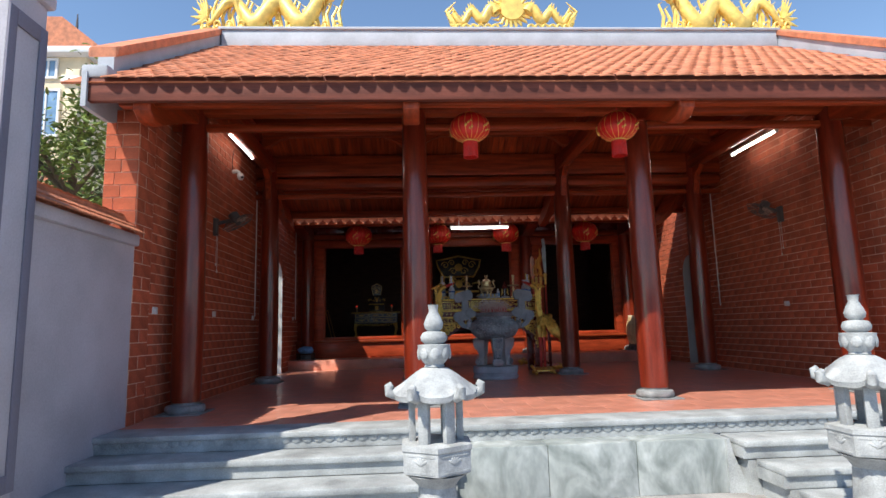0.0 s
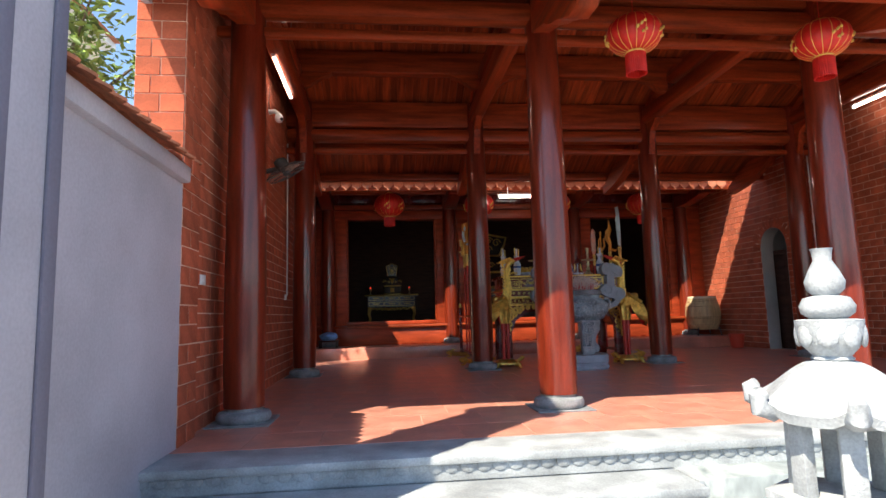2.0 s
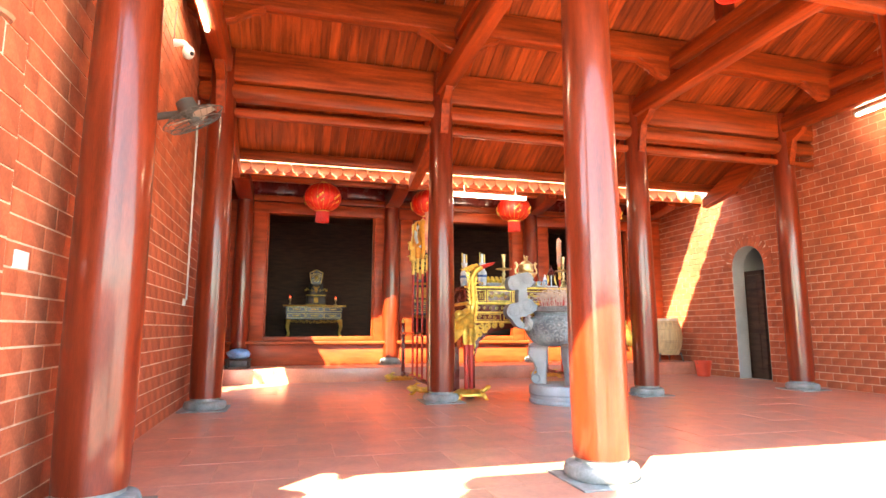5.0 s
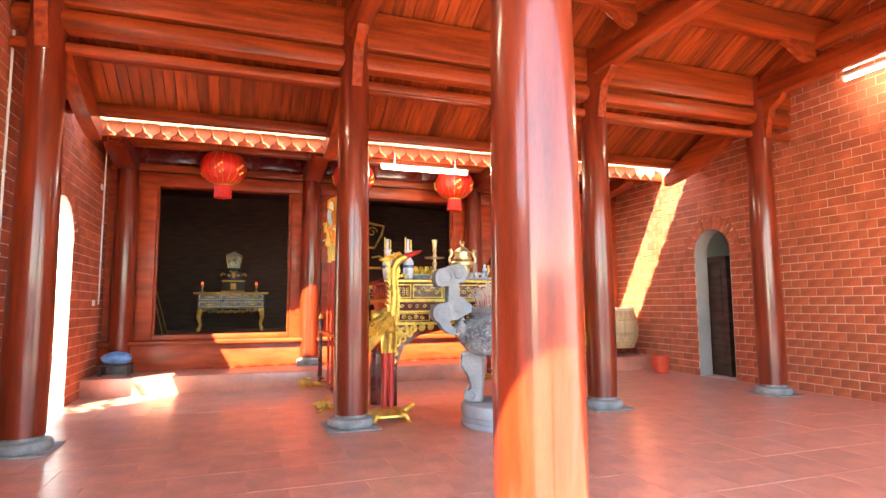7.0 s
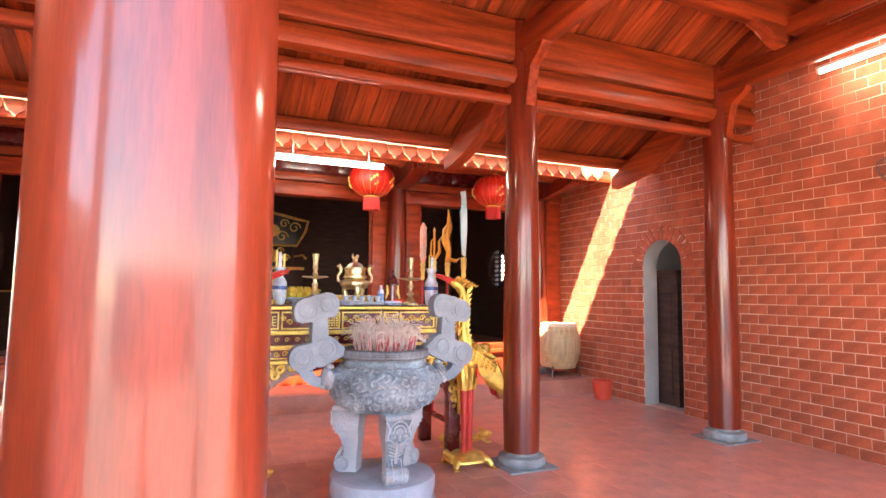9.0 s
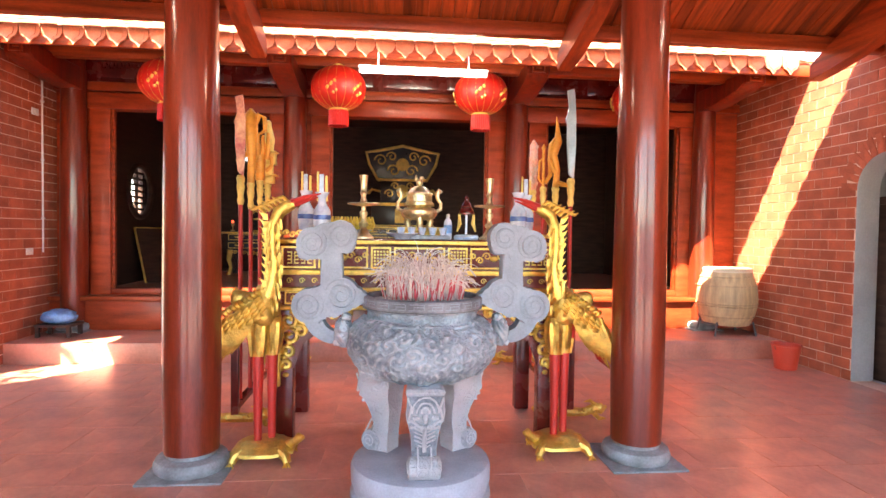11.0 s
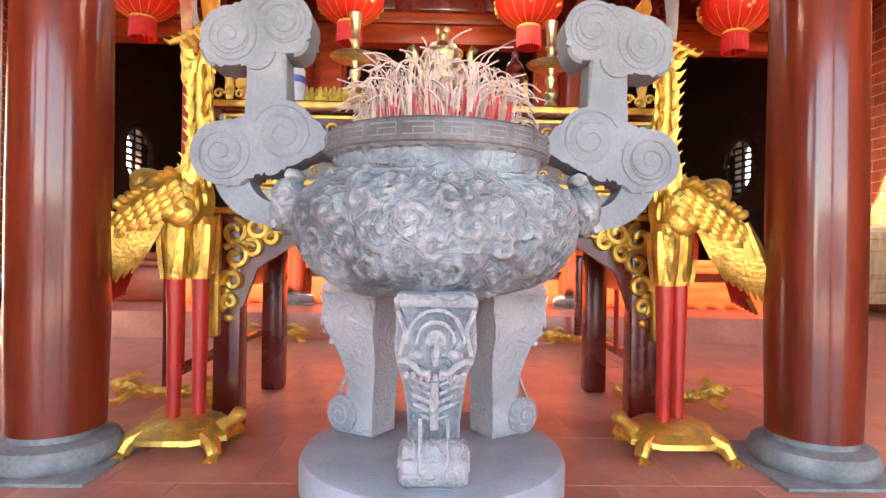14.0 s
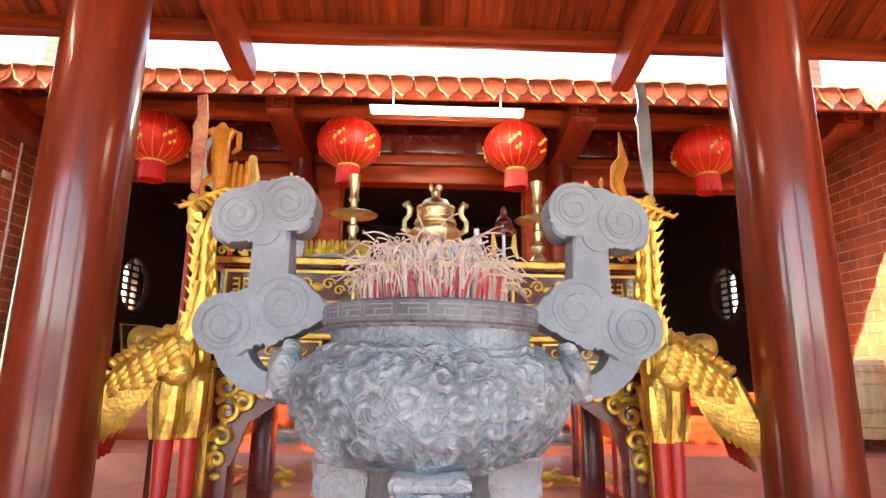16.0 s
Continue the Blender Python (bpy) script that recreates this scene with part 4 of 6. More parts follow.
for s in (-1, 1):
    part("handle", tube([(s * 0.15, 0, 0.24), (s * 0.185, 0, 0.26), (s * 0.19, 0, 0.31), (s * 0.16, 0, 0.35), (s * 0.155, 0, 0.39), (s * 0.175, 0, 0.42), (s * 0.2, 0, 0.41)], [0.016, 0.018, 0.014, 0.016, 0.022, 0.026, 0.012], 8), BRASS, cen)
for a in (-90, 30, 150):
    part("foot", tube([(0.1 * math.cos(radians(a)), 0.1 * math.sin(radians(a)), 0.2), (0.12 * math.cos(radians(a)), 0.12 * math.sin(radians(a)), 0.15), (0.1 * math.cos(radians(a)), 0.1 * math.sin(radians(a)), 0.1)], [0.035, 0.028, 0.03], 10), BRASS, cen)


def vase(x, y, h, flowers, tall=1.0):
    v = thing("vase", "blue and white porcelain vase holding gilt rods on the altar", "vase", pose(x, y, TOPZ), "altar vases")
    part("body", lathe([(0.035 * tall, 0), (0.05, 0.02), (0.062, h * 0.35), (0.06, h * 0.6), (0.03, h * 0.75), (0.028, h * 0.85), (0.05, h), (0.045, h), (0.02, h * 0.86)], 28), PORC, v)
    part("band", lathe([(0.0635, h * 0.4), (0.0645, h * 0.45), (0.0625, h * 0.5)], 28), mat("blue_glaze", (0.08, 0.14, 0.36), 0.2, 0, 0.2, 20), v)
    if flowers:
        part("gilt_rod", box(-0.02, 0.012, -0.008, 0.008, h * 0.8, h + 0.13, 0.004), PORC, v, "flat silver rod")
        part("gilt_rod", box(0.022, 0.04, -0.006, 0.006, h * 0.8, h + 0.12, 0.004), GOLDP, v)
        part("gilt_rod", box(-0.04, -0.024, 0.002, 0.012, h * 0.8, h + 0.15, 0.004), GOLDP, v)


vase(1.52, 11.78, 0.33, True)
vase(1.36, 12.1, 0.36, True)
vase(2.98, 11.85, 0.36, False)
vase(3.1, 12.1, 0.36, True)
dish = thing("fruit_dish", "bunch of ripe bananas on a blue and white dish", "fruit dish", pose(1.72, 11.95, TOPZ))
part("dish", lathe([(0.06, 0), (0.07, 0.012), (0.16, 0.06), (0.155, 0.064), (0.0, 0.02)], 32), PORC, dish)
for k in range(15):
    x = -0.15 + 0.021 * k
    part("banana", tube([(x, -0.05 + 0.02 * (k % 3), 0.05), (x * 1.1, -0.07 + 0.02 * (k % 3), 0.1), (x * 1.08, -0.04 + 0.02 * (k % 3), 0.16)], [0.014, 0.021, 0.007], 8), BANANA, dish)
dish2 = thing("fruit_dish", "small blue and white dish with offerings", "fruit dish", pose(2.1, 11.66, TOPZ))
part("dish", lathe([(0.05, 0), (0.06, 0.01), (0.12, 0.04), (0.115, 0.045), (0.0, 0.02)], 28), PORC, dish2)
tray = thing("wine_cups", "row of small blue and white cups on a carved stone tray", "cups", pose(2.24, 11.68, TOPZ))
part("tray", box(-0.2, 0.2, -0.05, 0.05, 0, 0.03, 0.01), URNST, tray)
for k in range(5):
    part("cup", lathe([(0.016, 0.03), (0.02, 0.035), (0.031, 0.085), (0.028, 0.085), (0.0, 0.045)], 18), PORC, tray, m=pose(-0.15 + 0.075 * k, 0, 0))
bottle = thing("water_bottle", "small clear plastic water bottle with a blue label and white cap", "bottle", pose(2.43, 11.72, TOPZ))
part("bottle_body", lathe([(0.026, 0), (0.03, 0.008), (0.03, 0.12), (0.024, 0.14), (0.012, 0.155), (0.012, 0.165)], 20), PORC, bottle)
part("label", lathe([(0.0305, 0.045), (0.0308, 0.05), (0.0308, 0.1), (0.0305, 0.105)], 20), BLUEC, bottle, "blue paper label")
part("cap", lathe([(0.014, 0.162), (0.014, 0.185), (0.0, 0.187)], 16), WHITEP, bottle)
hat = thing("hat_stand", "small dark mandarin hat on a gilded stand", "hat stand", pose(2.58, 11.83, TOPZ))
part("stand", lathe([(0.09, 0), (0.095, 0.02), (0.085, 0.035), (0.01, 0.04), (0.008, 0.2)], 24), PORC, hat)
part("hat", lathe([(0.055, 0.185), (0.066, 0.19), (0.066, 0.2), (0.05, 0.205), (0.056, 0.215), (0.05, 0.235), (0.04, 0.24), (0.044, 0.25), (0.034, 0.27), (0.02, 0.28), (0.014, 0.3), (0.018, 0.31), (0.008, 0.33), (0, 0.335)], 24), LACQ, hat)
for s in (-1, 1):
    part("ribbon", tube([(s * 0.055, 0, 0.19), (s * 0.05, -0.005, 0.12), (s * 0.07, -0.01, 0.06)], [0.008, 0.016, 0.006], 8), GOLDP, hat)


# gilded cranes on turtles
def feather(b, base, tip, w, up, lift=0.02, n=5):
    """A flat curved feather with a raised midrib."""
    base, tip, up = Vector(base), Vector(tip), Vector(up).normalized()
    d = (tip - base).normalized()
    side = d.cross(up).normalized()
    rows = []
    for i in range(n + 1):
        u = i / n
        p = base.lerp(tip, u) + up * lift * math.sin(math.pi * u)
        q = w * (0.55 + 0.45 * math.sin(math.pi * min(1, u * 1.1))) * (1 if u < 0.8 else max(0.08, (1 - u) * 4.2))
        rows.append([b.verts.new(p - side * q), b.verts.new(p + up * 0.012), b.verts.new(p + side * q), b.verts.new(p - up * 0.006)])
    for r0, r1 in zip(rows, rows[1:]):
        for k in range(4):
            b.faces.new((r0[k], r0[(k + 1) % 4], r1[(k + 1) % 4], r1[k]))
    b.faces.new(rows[0])
    b.faces.new(rows[-1][::-1])


def crane(x, y, s):
    c = thing("crane_statue", "gilded crane statue on red legs standing on a gilded turtle", "statue", pose(x, y, 0))
    b = bmesh.new()
    # turtle: shield-shaped shell, four clawed feet, raised head
    shell = [(-0.2, -0.1), (-0.1, -0.17), (0.08, -0.17), (0.2, -0.09), (0.19, 0.09), (0.08, 0.16), (-0.1, 0.16), (-0.2, 0.09)]
    lows = [b.verts.new((a, c2, 0.055)) for a, c2 in shell]
    mids = [b.verts.new((a * 0.98, c2 * 0.98, 0.075)) for a, c2 in shell]
    tops = [b.verts.new((a * 0.6, c2 * 0.6, 0.125)) for a, c2 in shell]
    for r0, r1 in ((lows, mids), (mids, tops)):
        for k in range(8):
            b.faces.new((r0[k], r0[(k + 1) % 8], r1[(k + 1) % 8], r1[k]))
    b.faces.new(tops)
    b.faces.new(lows[::-1])
    for k in range(7):
        a = 2 * math.pi * k / 7
        ball(0.12 * math.cos(a), 0.1 * math.sin(a), 0.105, 0.05, 0.04, 0.012, b, 8)
    for dx, dy in ((-0.16, -0.12), (0.16, -0.13), (-0.16, 0.11), (0.16, 0.1)):
        tube([(dx * 0.75, dy * 0.8, 0.07), (dx, dy * 1.05, 0.055), (dx * 1.1, dy * 1.2, 0.02)], [0.035, 0.032, 0.026], 8, b)
        for q in (-1, 0, 1):
            tube([(dx * 1.1, dy * 1.2, 0.022), (dx * 1.1 + 0.022 * q, dy * 1.2 - 0.045, 0.008)], [0.014, 0.006], 6, b)
    tube([(s * 0.15, -0.03, 0.085), (s * 0.205, -0.05, 0.12), (s * 0.235, -0.06, 0.15), (s * 0.262, -0.085, 0.158)], [0.034, 0.026, 0.032, 0.014], 10, b)
    # legs and feathered thighs
    for dx, dy in ((-0.04, -0.02), (0.04, 0.03)):
        tube([(dx, dy, 0.69), (dx, dy, 0.4), (dx, dy, 0.12)], [0.038, 0.03, 0.026], 12, b)
        tube([(dx - s * 0.01, dy, 0.93), (dx, dy, 0.8), (dx, dy, 0.68)], [0.07, 0.058, 0.043], 12, b)
        for k in range(8):
            a = k * math.pi / 4
            o = Vector((math.cos(a), math.sin(a), 0))
            feather(b, Vector((dx, dy, 0.9)) + o * 0.066, Vector((dx, dy, 0.7 - 0.02 * (k % 2))) + o * 0.046, 0.022, o, 0.008, 4)
    ball(-s * 0.01, 0.02, 1.0, 0.1, 0.12, 0.15, b, 20)
    # neck, crest, head, beak
    neck = [(0.0, 0.0, 1.02), (0.045, -0.01, 1.14), (0.065, -0.01, 1.28), (0.05, -0.01, 1.42), (0.05, -0.01, 1.54), (0.09, -0.01, 1.625), (0.14, -0.015, 1.66), (0.19, -0.02, 1.675)]
    rad = [0.085, 0.058, 0.046, 0.038, 0.036, 0.042, 0.043, 0.024]
    tube([(s * a, c2, d) for a, c2, d in neck], rad, 14, b)
    for k in range(46):
        u = (k % 23) / 23 * 4.6
        i = int(u)
        p = Vector(neck[i]).lerp(Vector(neck[i + 1]), u - i)
        q = rad[i] * (1 - u + i) + rad[i + 1] * (u - i)
        a = -math.pi / 2 + (0.75 if k < 23 else -0.75) + 0.3 * math.sin(k * 2.1)
        o = Vector((math.cos(a), math.sin(a), 0))
        p = Vector((s * p.x, p.y, p.z)) + o * q
        feather(b, p, p + Vector((0, 0, -0.07)) + o * 0.008, 0.012, o, 0.006, 3)
    for k in range(11):
        z = 1.1 + 0.048 * k
        cx = neck[1][0] if k < 2 else 0.055
        pts = [(-s * 0.03, -0.015), (-s * 0.06, 0.0), (-s * 0.09, 0.045), (-s * 0.065, 0.03), (-s * 0.035, 0.03)]
        slab(pts, 0.014, b, Matrix.Translation((s * (cx + 0.01 * math.sin(k * 0.4)), -0.01, z)))
    for k in range(6):
        p = Vector((s * (0.15 - 0.03 * k), -0.01, 1.685 - 0.014 * k))
        tube([p, p + Vector((-s * 0.04, 0, 0.035)), p + Vector((-s * 0.085, 0, 0.02)), p + Vector((-s * 0.11, 0, 0.035))], [0.015, 0.014, 0.011, 0.003], 6, b)
    ball(s * 0.155, -0.052, 1.672, 0.014, 0.01, 0.014, b, 8)
    tube([(s * 0.17, -0.02, 1.685), (s * 0.27, -0.03, 1.725), (s * 0.36, -0.04, 1.745)], [0.024, 0.014, 0.004], 8, b)
    tube([(s * 0.17, -0.02, 1.662), (s * 0.27, -0.03, 1.7), (s * 0.34, -0.035, 1.722)], [0.018, 0.011, 0.004], 8, b)
    # folded wing: shoulder with scales, two rows of coverts, long primaries
    sh = Vector((0.02 * s, -0.09, 1.09))
    ball(-s * 0.07, -0.07, 1.0, 0.16, 0.045, 0.085, b, 16, Matrix.Rotation(s * radians(38), 4, 'Y'))
    for k in range(22):
        u, v = (k % 6) / 5, (k // 6) / 3
        p = sh + Vector((-s * (0.02 + 0.2 * u) + s * 0.03 * v, -0.02 - 0.015 * math.sin(3 * u), -0.02 - 0.13 * u - 0.07 * v))
        feather(b, p, p + Vector((-s * 0.045, -0.004, -0.055)), 0.026, (0, -1, 0.1), 0.008, 3)
    for k in range(9):
        u = k / 8
        p = Vector((-s * (0.03 + 0.2 * u), -0.1, 1.1 - 0.13 * u))
        ball(p.x, p.y, p.z, 0.028, 0.03, 0.02, b, 10, Matrix.Rotation(s * radians(35), 4, 'Y'))
    for k in range(8):
        u = k / 7
        base = Vector((-s * (0.05 + 0.19 * u), -0.085 - 0.004 * k, 0.95 - 0.03 * u + 0.02))
        tip = Vector((-s * (0.2 + 0.19 * u), -0.05 - 0.006 * k, 0.70 - 0.12 * u))
        feather(b, base, tip, 0.03, (0, -1, 0.15), 0.014)
    for k in range(6):
        u = k / 5
        base = Vector((-s * (0.14 + 0.06 * u), 0.0 + 0.09 * u, 0.93))
        tip = Vector((-s * (0.37 - 0.05 * u), 0.03 + 0.09 * u, 0.56 + 0.04 * u))
        feather(b, base, tip, 0.034, (-s * 0.5, -1, 0.2), 0.014)
    me = mesh_of(b, "crane", (GOLD, REDP))
    for f in me.polygons:
        cz, cx = f.center.z, f.center.x * s
        if (0.13 < cz < 0.69 and -0.1 < cx < 0.1) or (cx > 0.21 and cz > 1.6) or (0.6 < cz < 0.9 and cx < -0.08 and f.center.y > -0.03):
            f.material_index = 1
    shade(me)
    ob = new("figure", me)
    ob.parent = c


crane(1.20, 11.42, 1)
crane(3.19, 11.42, -1)


# weapon racks
def weapon_rack(cx, s, heads):
    r = thing("weapon_rack", "dark red stand with a row of gilded ceremonial weapons", "weapon rack", pose(cx, 0, 0), "altar weapon racks")
    for z in (0.12, 0.78):
        part("rail", box(-0.03, 0.03, 12.06, 13.98, z, z + 0.045, 0.006), LACQ, r)
    for y in (12.06, 13.98):
        part("post", box(-0.028, 0.028, y - 0.028, y + 0.028, 0.05, 0.98, 0.008), LACQ, r)
        part("post_knob", lathe([(0.03, 0.98), (0.036, 1.0), (0.03, 1.03), (0.012, 1.06), (0, 1.07)], 14), GOLD, r, "gilded knob", m=pose(0, y, 0))
        foot = bmesh.new()
        for k in (-1, 1):
            tube([(0, y, 0.06), (k * 0.12, y, 0.055), (k * 0.2, y, 0.085), (k * 0.26, y, 0.07), (k * 0.31, y, 0.1)], [0.04, 0.036, 0.04, 0.034, 0.012], 8, foot)
            ball(k * 0.25, y, 0.095, 0.045, 0.04, 0.035, foot, 10)
            tube([(k * 0.22, y, 0.11), (k * 0.17, y, 0.15), (k * 0.12, y, 0.14)], [0.02, 0.016, 0.004], 6, foot)
            for q in range(4):
                ball(k * (0.08 + 0.035 * q), y - 0.02, 0.07 + 0.012 * (q % 2), 0.026, 0.03, 0.02, foot, 8)
            tube([(k * 0.2, y, 0.05), (k * 0.24, y - 0.03, 0.012), (k * 0.29, y - 0.03, 0.012)], [0.024, 0.02, 0.008], 6, foot)
        part("dragon_foot", foot, GOLD, r, "gilded carved dragon foot")
    for y, kind, low, top in heads:
        part("staff", tube([(0, y, 0.14), (0, y, low - 0.2)], 0.017, 10), REDP, r, "red lacquered staff")
        part("socket", lathe([(0.019, low - 0.22), (0.028, low - 0.19), (0.021, low - 0.15), (0.032, low - 0.08), (0.026, low - 0.05), (0.036, low - 0.015), (0.024, low + 0.01)], 14), GOLDP, r, "gilded socket", m=pose(0, y, 0))
        m = pose(0, y, 0)
        h = top - low
        if kind in ("steel_blade", "painted_blade"):
            us = [i / 16 for i in range(17)]
            front = [(0.022 + 0.012 * math.sin(u * 3) - 0.05 * max(0, u - 0.7) ** 1.3, low + h * u) for u in us]
            back = [(-0.022 - 0.02 * math.sin(math.pi * min(1, u * 1.02)) ** 2 - (0.02 if 0.64 < u < 0.74 else 0.0) - 0.022 * max(0, u - 0.8) / 0.2, low + h * u * 0.975) for u in us[:0:-1]]
            side = s if kind == "steel_blade" else -s
            steel = kind == "steel_blade"
            part("blade", slab([(side * a, c) for a, c in front + back], 0.02, m=m, bevel=0.004), STEEL if steel else mat("painted_blade", (0.60, 0.36, 0.2), 0.45, 0.15, 0.25, 9, stain=(0.5, 0.12, 0.1)), r, "broad steel blade" if steel else "curved blade painted red and tan")
        elif kind == "flame":
            b = tube([(0, 0, low), (0.012, 0, low + 0.25 * h), (-0.03 * s, 0, low + 0.45 * h), (0.02 * s, 0, low + 0.65 * h), (0.01, 0, low + 0.8 * h), (0, 0, top)], [0.03, 0.028, 0.04, 0.036, 0.02, 0.004], 10)
            tube([(0.0, 0, low + 0.2 * h), (-s * 0.06, 0, low + 0.38 * h), (-s * 0.05, 0, low + 0.6 * h), (0.0, 0, low + 0.72 * h)], [0.022, 0.02, 0.02, 0.01], 8, b)
            tube([(-0.02, 0, low + 0.05), (s * 0.1, -0.01, low + 0.02), (s * 0.15, -0.01, low + 0.06)], [0.03, 0.02, 0.004], 8, b)
            part("flame_head", b, ORANGE, r, "gilded carved flame head", m=m)
        elif kind == "hook":
            b = tube([(0, 0, low), (0.01, 0, low + 0.3 * h), (0, 0, low + 0.6 * h), (0, 0, low + 0.9 * h), (0, 0, top)], [0.03, 0.036, 0.055, 0.06, 0.012], 10)
            for q in (-1, 1):
                tube([(q * 0.03, 0, low + 0.78 * h), (q * 0.07, 0, low + 0.92 * h), (q * 0.11, 0, low + 0.88 * h), (q * 0.115, 0, low + 0.72 * h), (q * 0.075, 0, low + 0.66 * h)], [0.025, 0.024, 0.02, 0.018, 0.01], 8, b)
            tube([(s * 0.03, 0, low + 0.4 * h), (s * 0.1, 0, low + 0.3 * h), (s * 0.08, 0, low + 0.12 * h)], [0.03, 0.024, 0.012], 8, b)
            part("hook_head", b, ORANGE, r, "gilded carved hook head", m=m)
            ring = [(0.13 * math.cos(radians(t)), 0.19 * math.sin(radians(t))) for t in range(80, 282, 14)] + [(0.095 * math.cos(radians(t)) + 0.01, 0.16 * math.sin(radians(t))) for t in range(280, 78, -14)]
            part("crescent", slab([(-s * a, low + 0.58 * h + c) for a, c in ring], 0.016, m=m), STEEL, r, "blue steel crescent blade")
        elif kind == "spear":
            b = tube([(0, 0, low), (0, 0, low + 0.85 * h), (0, 0, low + 0.9 * h), (0, 0, top)], [0.016, 0.014, 0.022, 0.004], 8)
            tube([(s * 0.02, 0, low + 0.1 * h), (s * 0.07, 0, low + 0.3 * h), (s * 0.06, 0, low + 0.6 * h), (s * 0.1, 0, low + 0.75 * h)], [0.018, 0.024, 0.018, 0.005], 8, b)
            tube([(-s * 0.012, 0, low + 0.1 * h), (-s * 0.045, 0, low + 0.2 * h), (-s * 0.04, 0, low + 0.6 * h), (-s * 0.012, 0, low + 0.65 * h)], 0.012, 6, b)
            part("spear_head", b, ORANGE, r, "gilded spear head", m=m)
        elif kind == "club":
            b = tube([(0, 0, low), (0, 0, low + 0.15 * h), (0, 0, low + 0.6 * h), (0, 0, low + 0.9 * h), (0, 0, top)], [0.026, 0.04, 0.044, 0.038, 0.008], 12)
            for q in range(14):
                a = q * 2.4
                ball(0.035 * math.cos(a), 0.035 * math.sin(a), low + h * (0.15 + 0.055 * q), 0.016, 0.016, 0.02, b, 8)
            part("club_head", b, mat("worn_painted_wood", (0.62, 0.22, 0.12), 0.5, 0, 0.3, 16, stain=(0.66, 0.48, 0.36)), r, "worn painted club head", m=m)
        elif kind == "fist":
            b = tube([(0, 0, low), (0, 0, low + 0.5 * h)], [0.04, 0.05], 10)
            for q in range(4):
                tube([(-0.06 + 0.04 * q, 0, low + 0.42 * h), (-0.065 + 0.045 * q, -0.01, low + 0.7 * h), (-0.05 + 0.04 * q, -0.015, low + h * (0.9 + 0.05 * (q % 2)))], [0.024, 0.022, 0.014], 8, b)
            tube([(0.05, 0, low + 0.2 * h), (0.1, 0, low + 0.3 * h), (0.1, 0, low + 0.45 * h), (0.05, 0, low + 0.5 * h)], 0.018, 8, b)
            part("carved_head", b, ORANGE, r, "gilded carved fist", m=m)
        else:
            b = join_boxes([(-0.05, 0.05, -0.04, 0.04, low + 0.08, low + 0.18), (-0.075, 0.075, -0.06, 0.06, low + 0.18, low + 0.29), (-0.09, 0.09, -0.075, 0.075, low + 0.29, low + 0.305), (-0.09, 0.09, -0.075, 0.075, low + 0.07, low + 0.085), (-0.06, 0.06, -0.05, 0.05, low, low + 0.07)], 0.008)
            tube([(0, 0, low + 0.3), (0.02, 0, low + 0.42), (0, 0, top - 0.06)], [0.05, 0.045, 0.035], 10, b)
            ball(0, 0, top - 0.035, 0.035, 0.035, 0.04, b, 12)
            part("lantern_head", b, GOLDP, r, "gilded lantern-shaped staff head", m=m)


weapon_rack(0.84, -1, ((12.2, "painted_blade", 1.92, 2.56), (12.52, "hook", 1.9, 2.52), (12.86, "fist", 1.95, 2.4), (13.18, "lantern", 1.95, 2.55)))
weapon_rack(3.48, 1, ((12.14, "steel_blade", 1.95, 2.69), (12.57, "flame", 1.92, 2.55), (12.98, "spear", 1.95, 2.37), (13.36, "club", 1.95, 2.47)))


